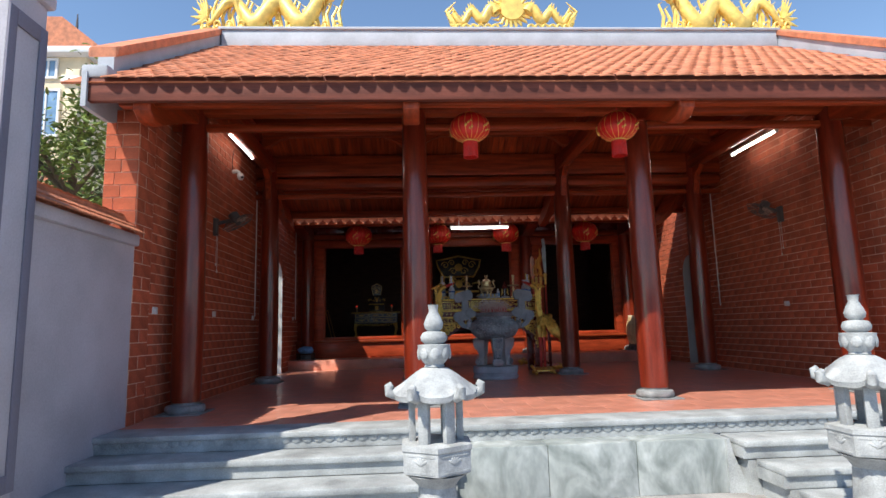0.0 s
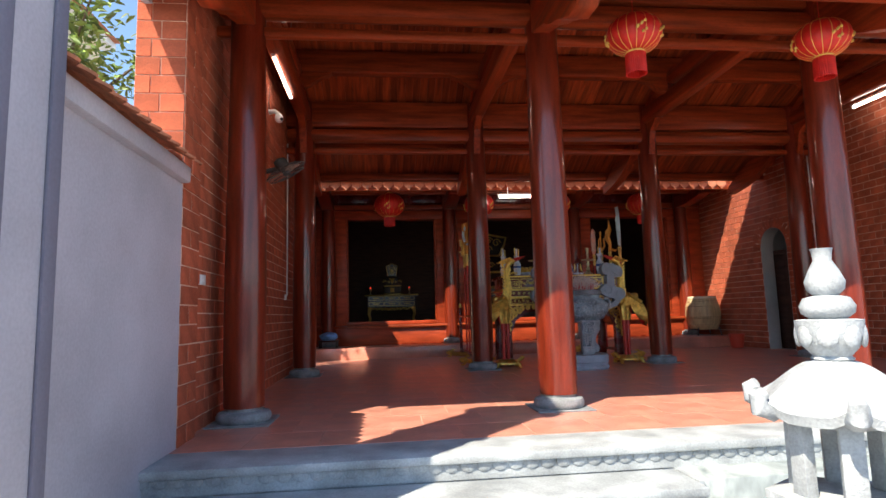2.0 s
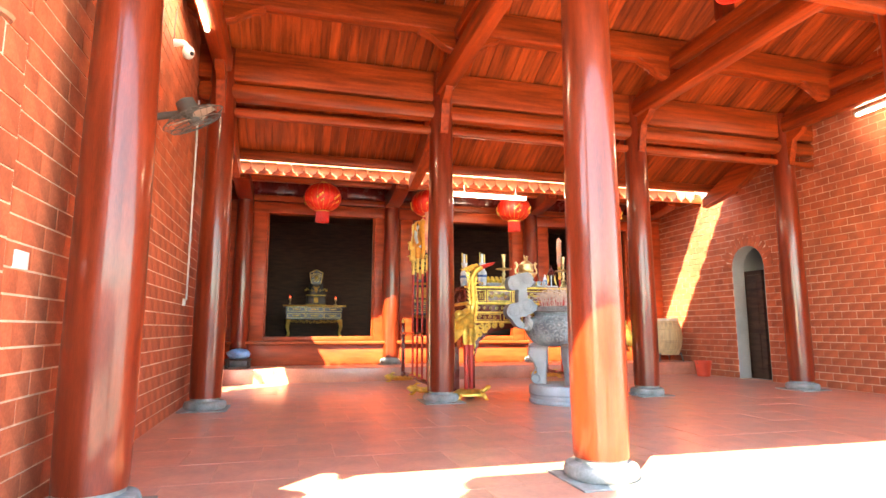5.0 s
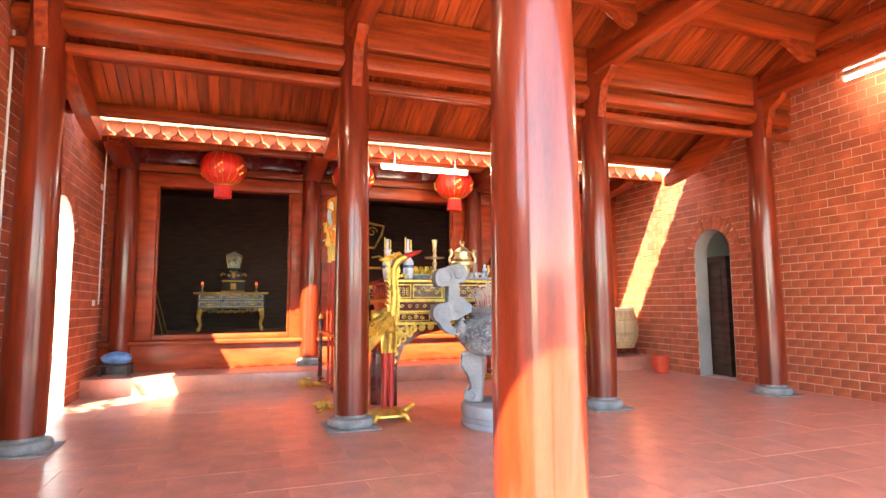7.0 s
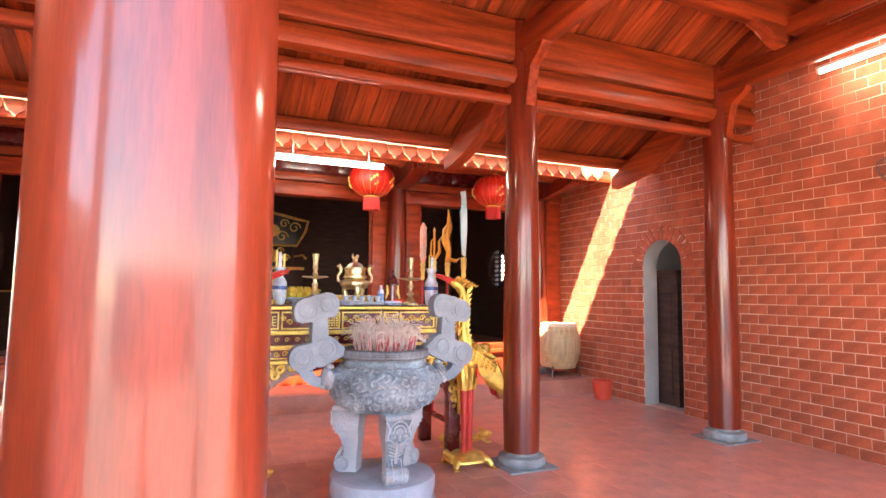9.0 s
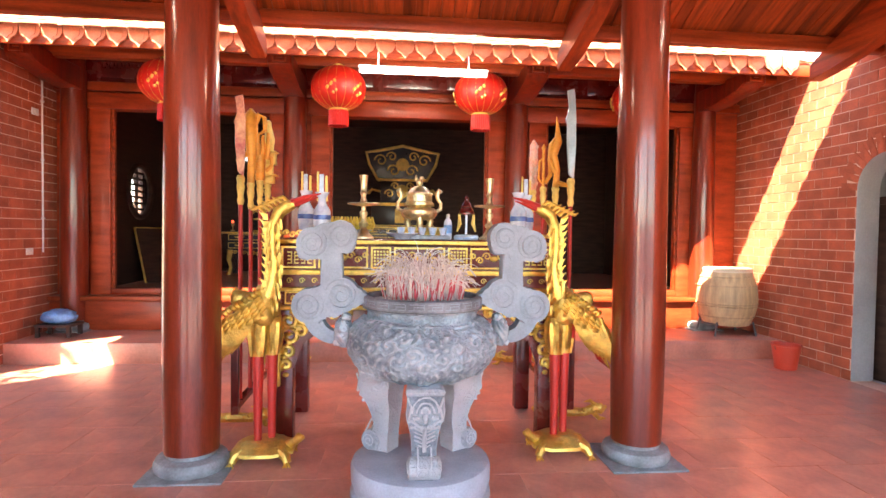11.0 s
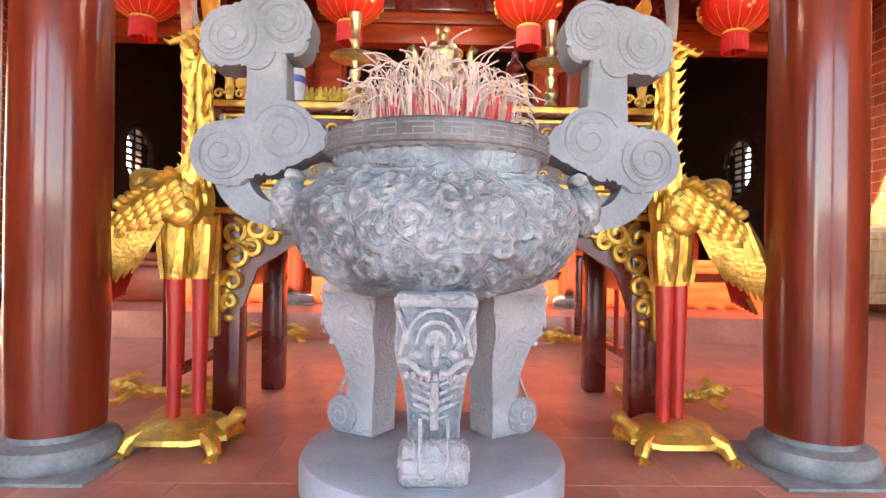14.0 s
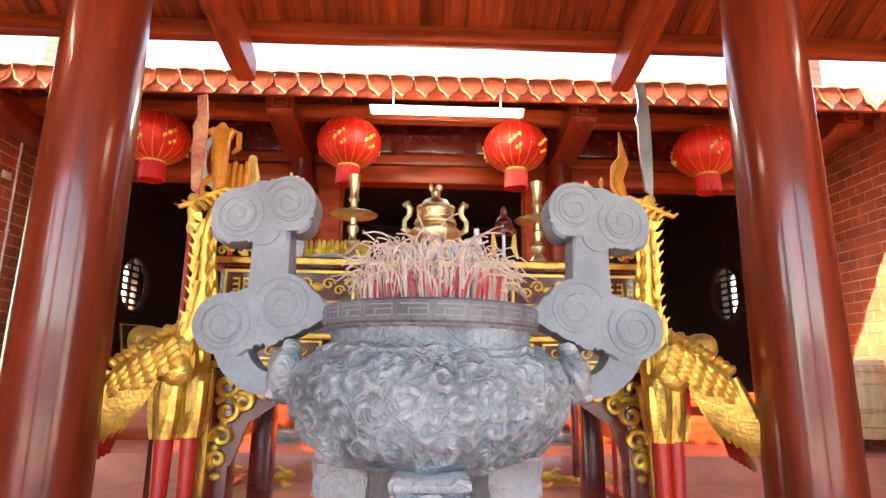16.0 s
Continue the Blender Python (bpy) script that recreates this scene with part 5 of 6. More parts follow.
# red lanterns
def lantern(x, y, bottom, r, hh, top):
    l = thing("red_lantern", "round red silk lantern with gold ribs and a red tassel", "lantern", pose(x, y, bottom), "red lanterns")
    tl = 0.17
    c = tl + 0.02 + hh

    def ribbed(rr, z, a):
        return rr * 0.022 * (abs(math.cos(a * 9)) - 1)
    prof = [(r * math.sin(radians(t)) ** 0.85, c - hh * math.cos(radians(t))) for t in range(18, 163, 8)]
    part("globe", lathe(prof, 72, wob=ribbed), SILK, l)
    for k in range(18):
        a = math.pi * (2 * k + 1) / 18
        part("rib", tube([((r * math.sin(radians(t)) ** 0.85 * 0.968 + 0.001) * math.cos(a), (r * math.sin(radians(t)) ** 0.85 * 0.968 + 0.001) * math.sin(a), c - hh * math.cos(radians(t))) for t in range(18, 163, 12)], 0.0036, 5), GOLDP, l)
    part("cap", lathe([(r * 0.34, c + hh * 0.93), (r * 0.36, c + hh * 0.97), (r * 0.3, c + hh * 1.06), (0, c + hh * 1.07)], 24), GOLDP, l)
    part("collar", lathe([(r * 0.34, c - hh * 0.95), (r * 0.36, c - hh * 1.0), (r * 0.33, c - hh * 1.08), (0, c - hh * 1.08)], 24), GOLDP, l)
    fr = bmesh.new()
    for k in range(30):
        a = 2 * math.pi * k / 30
        q = r * 0.33
        tube([(q * math.cos(a), q * math.sin(a), tl + 0.01), (q * 1.04 * math.cos(a + 0.03), q * 1.04 * math.sin(a + 0.03), 0.0)], q * 0.11, 5, fr)
    part("tassel", fr, SILK, l, "red fringe tassel")
    part("cord", tube([(0, 0, c + hh), (0, 0, top - bottom)], 0.004, 5), SILK, l)
    # gold printed motif
    g = bmesh.new()
    for a0 in (-1.9, -0.9, 0.4, 1.4, 2.6):
        for q in range(7):
            a, t = a0 + 0.11 * (q % 4) + 0.03 * (q % 3), 75 + 9 * (q % 3) - 6 * (q // 3)
            rr = r * math.sin(radians(t)) ** 0.85 + 0.003
            ball(rr * math.cos(a), rr * math.sin(a), c - hh * math.cos(radians(t)), r * 0.055, r * 0.055, r * 0.06, g, 6, None)
    part("gold_motif", g, GOLDP, l, "gold printed flowers")


for x in (1.469, 3.224):
    lantern(x, 7.0, 2.845, 0.235, 0.165, 3.83)
for x in (-0.55, 1.386, 3.09, 5.08):
    lantern(x, 14.45, 2.75, 0.325, 0.255, 3.8)


# fluorescent lamps
def tube_lamp(x0, y0, x1, y1, z, hang):
    l = thing("tube_lamp", "lit white fluorescent tube lamp fixed to a beam", "lamp", pose(0, 0, 0), "tube lamps")
    d = Vector((x1 - x0, y1 - y0, 0))
    a = math.atan2(d.y, d.x)
    m = Matrix.Translation(((x0 + x1) / 2, (y0 + y1) / 2, z)) @ Matrix.Rotation(a, 4, 'Z')
    h = d.length / 2
    part("housing", box(-h, h, -0.03, 0.03, 0.022, 0.055, 0.006), WHITEP, l, m=m)
    part("tube", tube([(-h + 0.03, 0, 0), (h - 0.03, 0, 0)], 0.017, 12), TUBEM, l, "glowing white tube", m=m)
    for s in (-1, 1):
        part("socket", box(s * (h - 0.02) - 0.015, s * (h - 0.02) + 0.015, -0.022, 0.022, -0.02, 0.03, 0.004), WHITEP, l, m=m)
        part("hanger", tube([(s * h * 0.7, 0, 0.05), (s * h * 0.7, 0, hang)], 0.006, 6), WHITEP, l, m=m)


tube_lamp(1.66, 13.745, 3.05, 13.745, 3.215, 0.2)
tube_lamp(-1.93, 8.89, -1.93, 10.19, 3.855, 0.06)
tube_lamp(6.53, 8.95, 6.53, 10.25, 3.84, 0.06)


# wall fans
def wall_fan(x, y, z, s):
    f = thing("wall_fan", "grey plastic wall fan with three blades, switched off", "fan", pose(x, y, z), "wall fans")
    part("bracket", box(-0.03 + s * 0.03, 0.03 + s * 0.03, -0.05, 0.05, -0.16, 0.1, 0.01), IRON, f)
    part("arm", tube([(s * 0.04, 0, 0.02), (s * 0.16, 0, 0.05), (s * 0.26, -0.02, 0.06)], [0.03, 0.028, 0.035], 10), IRON, f)
    tilt = Matrix.Translation((s * 0.36, -0.04, 0.03)) @ Matrix.Rotation(radians(20 * s), 4, 'Z') @ Matrix.Rotation(radians(s * 150), 4, 'Y')
    part("motor", lathe([(0.02, -0.17), (0.07, -0.15), (0.08, -0.06), (0.05, -0.02)], 20), IRON, f, m=tilt)
    g = bmesh.new()
    for zz, rr in ((-0.05, 0.1), (-0.045, 0.16), (0.0, 0.24), (0.05, 0.2), (0.065, 0.13), (0.07, 0.06)):
        tube([(rr * math.cos(2 * math.pi * i / 28), rr * math.sin(2 * math.pi * i / 28), zz) for i in range(29)], 0.004, 5, g)
    for k in range(28):
        a = 2 * math.pi * k / 28
        tube([(q * math.cos(a + 0.2 * (0.24 - q)), q * math.sin(a + 0.2 * (0.24 - q)), zz) for q, zz in ((0.05, 0.07), (0.13, 0.065), (0.2, 0.05), (0.24, 0.0), (0.17, -0.045), (0.08, -0.055))], 0.0022, 4, g)
    part("cage", g, IRON, f, m=tilt)
    for k in range(3):
        b = slab([(0.03, -0.03), (0.09, -0.075), (0.18, -0.08), (0.215, -0.01), (0.19, 0.06), (0.1, 0.05), (0.03, 0.03)], 0.006)
        part("blade", b, mat("tan_plastic", (0.42, 0.33, 0.27), 0.4, 0, 0.08, 6), f, "tan translucent blade", m=tilt @ Matrix.Rotation(2 * math.pi * k / 3, 4, 'Z') @ Matrix.Rotation(math.pi / 2 - 0.25, 4, 'X'))
    part("hub", lathe([(0.04, -0.02), (0.045, 0.03), (0.03, 0.045), (0, 0.047)], 18), IRON, f, m=tilt)
    for dy in (-0.02, 0.03):
        part("pull_cord", tube([(s * 0.05, dy, -0.15), (s * 0.05, dy, -0.62 - dy * 2)], 0.003, 5), WHITEP, f)
        part("cord_bead", ball(s * 0.05, dy, -0.63 - dy * 2, 0.012, 0.012, 0.02, None, 8), WHITEP, f)


wall_fan(XL, 9.11, 2.5, 1)
wall_fan(XR, 9.52, 2.64, -1)
cctv = thing("security_camera", "small white dome security camera on the brick wall", "camera", pose(XL + 0.01, 9.86, 3.47))
part("arm", tube([(0.0, 0, 0.06), (0.08, 0, 0.07), (0.12, 0, 0.03)], [0.035, 0.03, 0.03], 10), WHITEP, cctv)
part("dome", ball(0.13, 0, -0.02, 0.055, 0.055, 0.065, None, 18), WHITEP, cctv)
part("lens", ball(0.165, -0.03, -0.04, 0.022, 0.022, 0.022, None, 12), BLACK, cctv)
part("cable", tube([(0.0, 0.0, 0.1), (0.01, -0.05, 0.2), (0.01, -0.02, 0.35), (0.01, 0.02, 0.45)], 0.005, 6), IRON, cctv)


def switch(x, y, z, s):
    w = thing("wall_switch", "small white plastic switch plate on the brick wall", "switch", pose(x, y, z), "wall switches")
    part("plate", box(-0.008, 0.012, -0.06, 0.06, -0.04, 0.04, 0.004), WHITEP, w, m=pose(s * 0.006, 0, 0))
    part("rocker", box(-0.002, 0.004, -0.02, 0.02, -0.018, 0.018, 0.002), WHITEP, w, m=pose(s * 0.02, 0, 0))


for x, y, z, s in ((XL, 9.2, 1.19, 1), (XL, 11.2, 1.17, 1), (XL, 7.3, 1.18, 1), (XR, 9.63, 1.15, -1), (XL, 14.6, 1.22, 1), (XL, 14.72, 2.86, 1)):
    switch(x, y, z, s)
for x, y in ((XL + 0.015, 11.3), (XR - 0.015, 11.62), (XL + 0.015, 14.85)):
    p = thing("conduit", "thin white plastic cable conduit running up the wall", "conduit", pose(x, y, 0), "wall conduits")
    part("pipe", tube([(0, 0, 1.2), (0, 0, 3.55)], 0.011, 8), WHITEP, p)
    for z in (1.6, 2.3, 3.0):
        part("clip", box(-0.016, 0.016, -0.02, 0.02, z, z + 0.02, 0.003), WHITEP, p)

# drum, bucket, blue bag on a stool
drum = thing("drum", "pale wooden barrel drum with rope hoops on a low metal stand", "drum", pose(6.42, 14.62, REAR_Z) @ Matrix.Scale(1.1, 4))
for dx in (-0.22, 0.22):
    for dy in (-0.18, 0.18):
        part("stand_leg", tube([(dx * 1.15, dy * 1.1, 0), (dx, dy, 0.16)], 0.012, 8), IRON, drum)
part("stand_ring", tube([(0.27 * math.cos(2 * math.pi * i / 28), 0.22 * math.sin(2 * math.pi * i / 28), 0.13) for i in range(29)], 0.012, 6), IRON, drum)
part("barrel", lathe([(0.25, 0.12), (0.31, 0.26), (0.335, 0.42), (0.315, 0.6), (0.265, 0.75)], 40), DRUMW, drum)
for z, r in ((0.22, 0.296), (0.34, 0.325), (0.37, 0.331), (0.58, 0.32), (0.68, 0.291)):
    part("hoop", lathe([(r - 0.01, z - 0.012), (r + 0.008, z), (r - 0.01, z + 0.012)], 40), DRUMW, drum)
part("skin", lathe([(0.268, 0.73), (0.272, 0.77), (0.26, 0.785), (0, 0.787)], 40), CREAM, drum, "pale hide drum skin")
bucket = thing("bucket", "red plastic bucket with a wire handle on the floor", "bucket", pose(6.52, 13.62, 0))
part("pail", lathe([(0.1, 0.0), (0.115, 0.01), (0.15, 0.27), (0.16, 0.275), (0.16, 0.29), (0.14, 0.285), (0.1, 0.03), (0, 0.02)], 32), mat("red_plastic", (0.62, 0.06, 0.03), 0.4, 0, 0.06, 6), bucket)
part("handle", tube([(0.155 * math.cos(a), -0.02 - 0.02 * math.sin(a), 0.27 - 0.1 * math.sin(a)) for a in [math.pi * i / 12 for i in range(13)]], 0.004, 6), IRON, bucket)
stool = thing("stool", "low dark wooden stool on the rear step", "stool", pose(-1.85, 14.62, REAR_Z))
part("seat", box(-0.2, 0.2, -0.15, 0.15, 0.12, 0.15, 0.006), DARKW, stool)
for dx in (-0.17, 0.17):
    for dy in (-0.12, 0.12):
        part("leg", box(dx - 0.02, dx + 0.02, dy - 0.02, dy + 0.02, 0, 0.12), DARKW, stool)
bag = solid("plastic_bag", ball(0, 0, 0.08, 0.19, 0.14, 0.085, None, 32), BLUEC, "crumpled blue plastic bag lying on a low stool", "bag", m=pose(-1.85, 14.62, REAR_Z + 0.145))
relief(bag, 11, 0.03)

# ---- shrine room ----


def side_table(name, x0, x1, y, z0, top, label):
    t = thing(name, label, "altar", pose((x0 + x1) / 2, y, z0))
    w, h = (x1 - x0) / 2, top - z0
    part("top", box(-w, w, -0.32, 0.32, h - 0.05, h, 0.006), BLACK, t)
    part("gilt_edge", box(-w - 0.004, w + 0.004, -0.328, -0.316, h - 0.045, h - 0.01, 0.003), GOLDP, t)
    part("drawer_box", box(-w + 0.08, w - 0.08, -0.28, 0.28, h - 0.36, h - 0.05), BLACK, t)
    n = 3
    for row, zz in enumerate((h - 0.17, h - 0.33)):
        for k in range(n):
            a = -w + 0.1 + (2 * w - 0.2) * k / n
            c = -w + 0.1 + (2 * w - 0.2) * (k + 1) / n
            part("drawer_frame", join_boxes([(a + 0.01, c - 0.01, -0.292, -0.28, zz, zz + 0.012), (a + 0.01, c - 0.01, -0.292, -0.28, zz + 0.1, zz + 0.112), (a + 0.01, a + 0.022, -0.292, -0.28, zz + 0.012, zz + 0.1), (c - 0.022, c - 0.01, -0.292, -0.28, zz + 0.012, zz + 0.1)]), GOLDP, t, smooth=False)
            b = ball((a + c) / 2, -0.285, zz + 0.056, 0.05, 0.012, 0.02)
            for s in (-1, 1):
                scroll(b, (a + c) / 2 + s * 0.07, zz + 0.056, 0.022, 1, -0.285, 0.005, s)
            part("gilt_carving", b, GOLDP, t)
    b = bmesh.new()
    x = -w + 0.16
    k = 0
    while x < w - 0.12:
        scroll(b, x, h - 0.43 + 0.03 * abs(x / w), 0.04, 1 if k % 2 else -1, -0.27, 0.009)
        x += 0.085
        k += 1
    part("gilt_skirt", b, GOLDP, t, "gilded scrolled apron")
    for sx in (-1, 1):
        for sy in (-0.24, 0.24):
            part("leg", tube([(sx * (w - 0.14), sy, h - 0.36), (sx * (w - 0.11), sy, h - 0.55), (sx * (w - 0.15), sy, 0.15), (sx * (w - 0.1), sy, 0.0)], [0.06, 0.045, 0.03, 0.045], 8), GOLDP if sy < 0 else BLACK, t)
    return t


def throne(x, y, z, w, h, crown=1.0):
    t = thing("spirit_throne", "black and gilt carved spirit throne on an altar table", "throne", pose(x, y, z))
    part("seat_box", box(-w * 0.42, w * 0.42, -0.14, 0.14, 0.0, h * 0.28, 0.01), BLACK, t)
    part("seat_gilt", join_boxes([(-w * 0.44, w * 0.44, -0.155, -0.14, 0.0, 0.025), (-w * 0.44, w * 0.44, -0.155, -0.14, h * 0.26, h * 0.3), (-w * 0.1, w * 0.1, -0.155, -0.14, 0.06, h * 0.22)], 0.004), GOLDP, t)
    part("tablet", box(-w * 0.3, w * 0.3, -0.02, 0.05, h * 0.28, h * 0.62, 0.01), BLACK, t)
    out = [(-w * 0.34, h * 0.6), (w * 0.34, h * 0.6), (w * 0.46, h * 0.8), (w * 0.5, h * 0.95), (w * 0.36, h * 0.97), (w * 0.2, h), (0, h * 1.04), (-w * 0.2, h), (-w * 0.36, h * 0.97), (-w * 0.5, h * 0.95), (-w * 0.46, h * 0.8)]
    out = [(a * crown, c) for a, c in out]
    part("back_board", slab(out, 0.04, m=pose(0, 0.02, 0), bevel=0.006), BLACK, t)
    part("back_border", tube([(a, -0.004, c) for a, c in out + out[:1]], w * 0.022, 6), GOLDP, t, "gilded border")
    b = bmesh.new()
    for s in (-1, 1):
        for cx, cz, r in ((0.12, 0.72, 0.1), (0.3, 0.85, 0.1), (0.15, 0.9, 0.08), (0.18, 0.42, 0.07), (0.1, 0.52, 0.06), (0.22, 0.14, 0.06)):
            scroll(b, s * cx * w * (crown if cz > 0.6 else 1), cz * h, r * w * 0.9, 1, -0.006 if cz > 0.6 else -0.03, w * 0.012, s)
    ball(0, -0.01, h * 0.8, w * 0.09, 0.015, w * 0.09, b)
    ball(0, -0.03, h * 0.45, w * 0.08, 0.015, h * 0.09, b)
    part("gilt_carving", b, GOLDP, t)
    for s in (-1, 1):
        part("arm", tube([(s * w * 0.3, 0.03, h * 0.45), (s * w * 0.42, -0.06, h * 0.47), (s * w * 0.46, -0.16, h * 0.42)], [0.02, 0.024, 0.03], 8), GOLDP, t)


side_table("side_altar", -1.23, 0.30, 19.2, ROOM_Z, 1.475, "black lacquered side altar with gilded drawers and apron")
throne(-0.44, 19.25, 1.475, 0.56, 0.88, 0.58)
for dx in (-0.62, 0.5):
    c = thing("oil_lamp", "small oil lamp with a red glowing wick on the side altar", "lamp", pose(-0.45 + dx, 19.05, 1.475))
    part("stem", lathe([(0.04, 0), (0.045, 0.01), (0.012, 0.03), (0.012, 0.1), (0.03, 0.12), (0.034, 0.17)], 16), BRASS, c)
    part("bulb", ball(0, 0, 0.19, 0.022, 0.022, 0.03, None, 10), mat("red_bulb", (1.0, 0.06, 0.03), 0.4, emit=0.5, vary=0.0, bump=0), c, "red glowing bulb")
side_table("inner_altar", 1.3, 3.2, 18.9, ROOM_Z, 1.62, "black lacquered inner altar with gilded drawers and apron")
throne(2.25, 19.05, 1.62, 1.45, 1.55)
# framed boards leaning on the west wall inside the room
for x, y, a in ((-1.78, 17.35, 62), (-1.72, 17.95, 74)):
    f = thing("leaning_frame", "dark board in a thin gilt frame leaning on the wall", "frame", pose(x, y, ROOM_Z, -16, 0, a), "leaning frames")
    part("board", box(-0.26, 0.26, -0.012, 0.012, 0.0, 0.92), DARKW, f)
    part("gilt_frame", join_boxes([(-0.275, -0.26, -0.018, 0.018, 0.0, 0.94), (0.26, 0.275, -0.018, 0.018, 0.0, 0.94), (-0.26, 0.26, -0.018, 0.018, 0.92, 0.94)]), GOLDP, f)
# round lattice windows
for x, s in ((XL - 0.05, 1), (XR + 0.05, -1)):
    w = thing("window_1" if s > 0 else "window_2", "round window with a carved longevity lattice in a dark frame", "window", pose(x, 17.5, 2.13), kind="structure")
    ring = [(0.43 * math.cos(2 * math.pi * i / 40), 0.43 * math.sin(2 * math.pi * i / 40)) for i in range(41)]
    part("window_frame", tube([(s * 0.06, a, c) for a, c in ring], 0.05, 8), DARKW, w)
    bars = bmesh.new()
    for zz in (-0.3, -0.2, -0.1, 0.0, 0.1, 0.2, 0.3):
        h = math.sqrt(0.4 ** 2 - zz * zz)
        box(-0.02, 0.02, -h, h, zz - 0.017, zz + 0.017, bm=bars)
    for yy in (-0.24, 0.0, 0.24):
        h = math.sqrt(0.4 ** 2 - yy * yy)
        box(-0.018, 0.018, yy - 0.03, yy + 0.03, -h, h, bm=bars)
    for yy in (-0.33, 0.33):
        box(-0.019, 0.019, yy - 0.05, yy + 0.05, -0.22, 0.22, bm=bars)
    part("lattice", bars, DARKW, w, smooth=False)

# ---- outside ----


def stone_lantern(x, y):
    l = thing("stone_lantern", "pale carved stone garden lantern with a gourd finial", "stone lantern", pose(x, y, 0), "stone lanterns")
    G = GROUND
    part("foot", lathe([(0.27, G), (0.28, G + 0.04), (0.24, G + 0.09), (0.17, G + 0.13), (0.13, G + 0.18)], 6), STONE, l)
    ped = lathe([(0.125, G + 0.16), (0.135, G + 0.3), (0.12, -0.1), (0.15, -0.06), (0.21, -0.015)], 24)
    relief(part("pedestal", ped, STONE, l, "carved stone shaft"), 14, 0.012)
    part("block", lathe([(0.2, -0.02), (0.245, 0.0), (0.245, 0.13), (0.255, 0.14), (0.255, 0.17), (0.2, 0.18)], 6, m=pose(0, 0, 0, 0, 0, 30)), STONE, l)
    b = bmesh.new()
    for k in range(6):
        m = Matrix.Rotation(radians(60 * k), 4, 'Z') @ Matrix.Translation((0.212, 0, 0.065))
        for q in range(5):
            aa = radians(-60 + 30 * q)
            bmesh.ops.create_uvsphere(b, u_segments=8, v_segments=5, radius=1, matrix=m @ Matrix.Rotation(aa, 4, 'X') @ Matrix.Translation((0, 0, 0.02)) @ Matrix.Diagonal((0.006, 0.013, 0.034, 1)))
        for zz in (-0.05, 0.05):
            bmesh.ops.create_cube(b, size=1, matrix=m @ Matrix.Translation((0, 0, zz)) @ Matrix.Diagonal((0.008, 0.2, 0.01, 1)))
    part("petal_relief", b, STONE, l)
    for k in range(6):
        a = radians(60 * k)
        part("post", box(-0.022, 0.022, -0.035, 0.035, 0.175, 0.45, 0.004), STONE, l, m=pose(0.155 * math.cos(a), 0.155 * math.sin(a), 0, 0, 0, 60 * k))
    part("ceiling", lathe([(0.17, 0.42), (0.19, 0.44), (0.19, 0.46)], 6), STONE, l)
    # hipped cap with six curled corners
    b = bmesh.new()
    rings = []
    for i in range(9):
        u = i / 8
        r0, z = 0.06 + 0.205 * u, 0.645 - 0.17 * u ** 1.5
        ring = []
        for k in range(72):
            a = 2 * math.pi * k / 72
            lift = (abs(math.cos(3 * a)) ** 8) * 0.035 * u ** 4
            ring.append(b.verts.new(((r0 + lift * 0.5) * math.cos(a), (r0 + lift * 0.5) * math.sin(a), z + lift)))
        rings.append(ring)
    ring = [b.verts.new((v.co.x * 0.97, v.co.y * 0.97, v.co.z - 0.035)) for v in rings[-1]]
    rings.append(ring)
    rings.append([b.verts.new((v.co.x * 0.7, v.co.y * 0.7, 0.45)) for v in ring])
    for a, c in zip(rings, rings[1:]):
        for k in range(72):
            b.faces.new((a[k], a[(k + 1) % 72], c[(k + 1) % 72], c[k]))
    b.faces.new(rings[0])
    b.faces.new(rings[-1])
    part("cap", b, STONE, l, "curved stone roof cap")
    for k in range(6):
        a = radians(60 * k)
        b = tube([((q) * math.cos(a), q * math.sin(a), z) for q, z in ((0.2, 0.5), (0.26, 0.47), (0.3, 0.485), (0.305, 0.525), (0.28, 0.54))], [0.03, 0.035, 0.035, 0.03, 0.022], 10)
        part("corner_scroll", b, STONE, l)
    part("finial", lathe([(0.05, 0.635), (0.07, 0.65), (0.06, 0.66), (0.085, 0.69), (0.108, 0.74), (0.108, 0.775), (0.11, 0.79), (0.06, 0.795), (0.085, 0.815), (0.09, 0.84), (0.075, 0.87), (0.04, 0.88), (0.06, 0.9), (0.066, 0.93), (0.05, 0.97), (0.03, 1.01), (0.034, 1.045), (0.038, 1.054), (0.02, 1.054), (0, 1.03)], 32), STONE, l, "gourd-shaped stone finial")
    b = bmesh.new()
    for k in range(8):
        a = radians(45 * k)
        ball(0.1 * math.cos(a), 0.1 * math.sin(a), 0.735, 0.014, 0.034, 0.045, b, 8, Matrix.Rotation(a, 4, 'Z'))
    part("finial_petals", b, STONE, l)


stone_lantern(0.91, 4.53)
stone_lantern(3.85, 4.53)


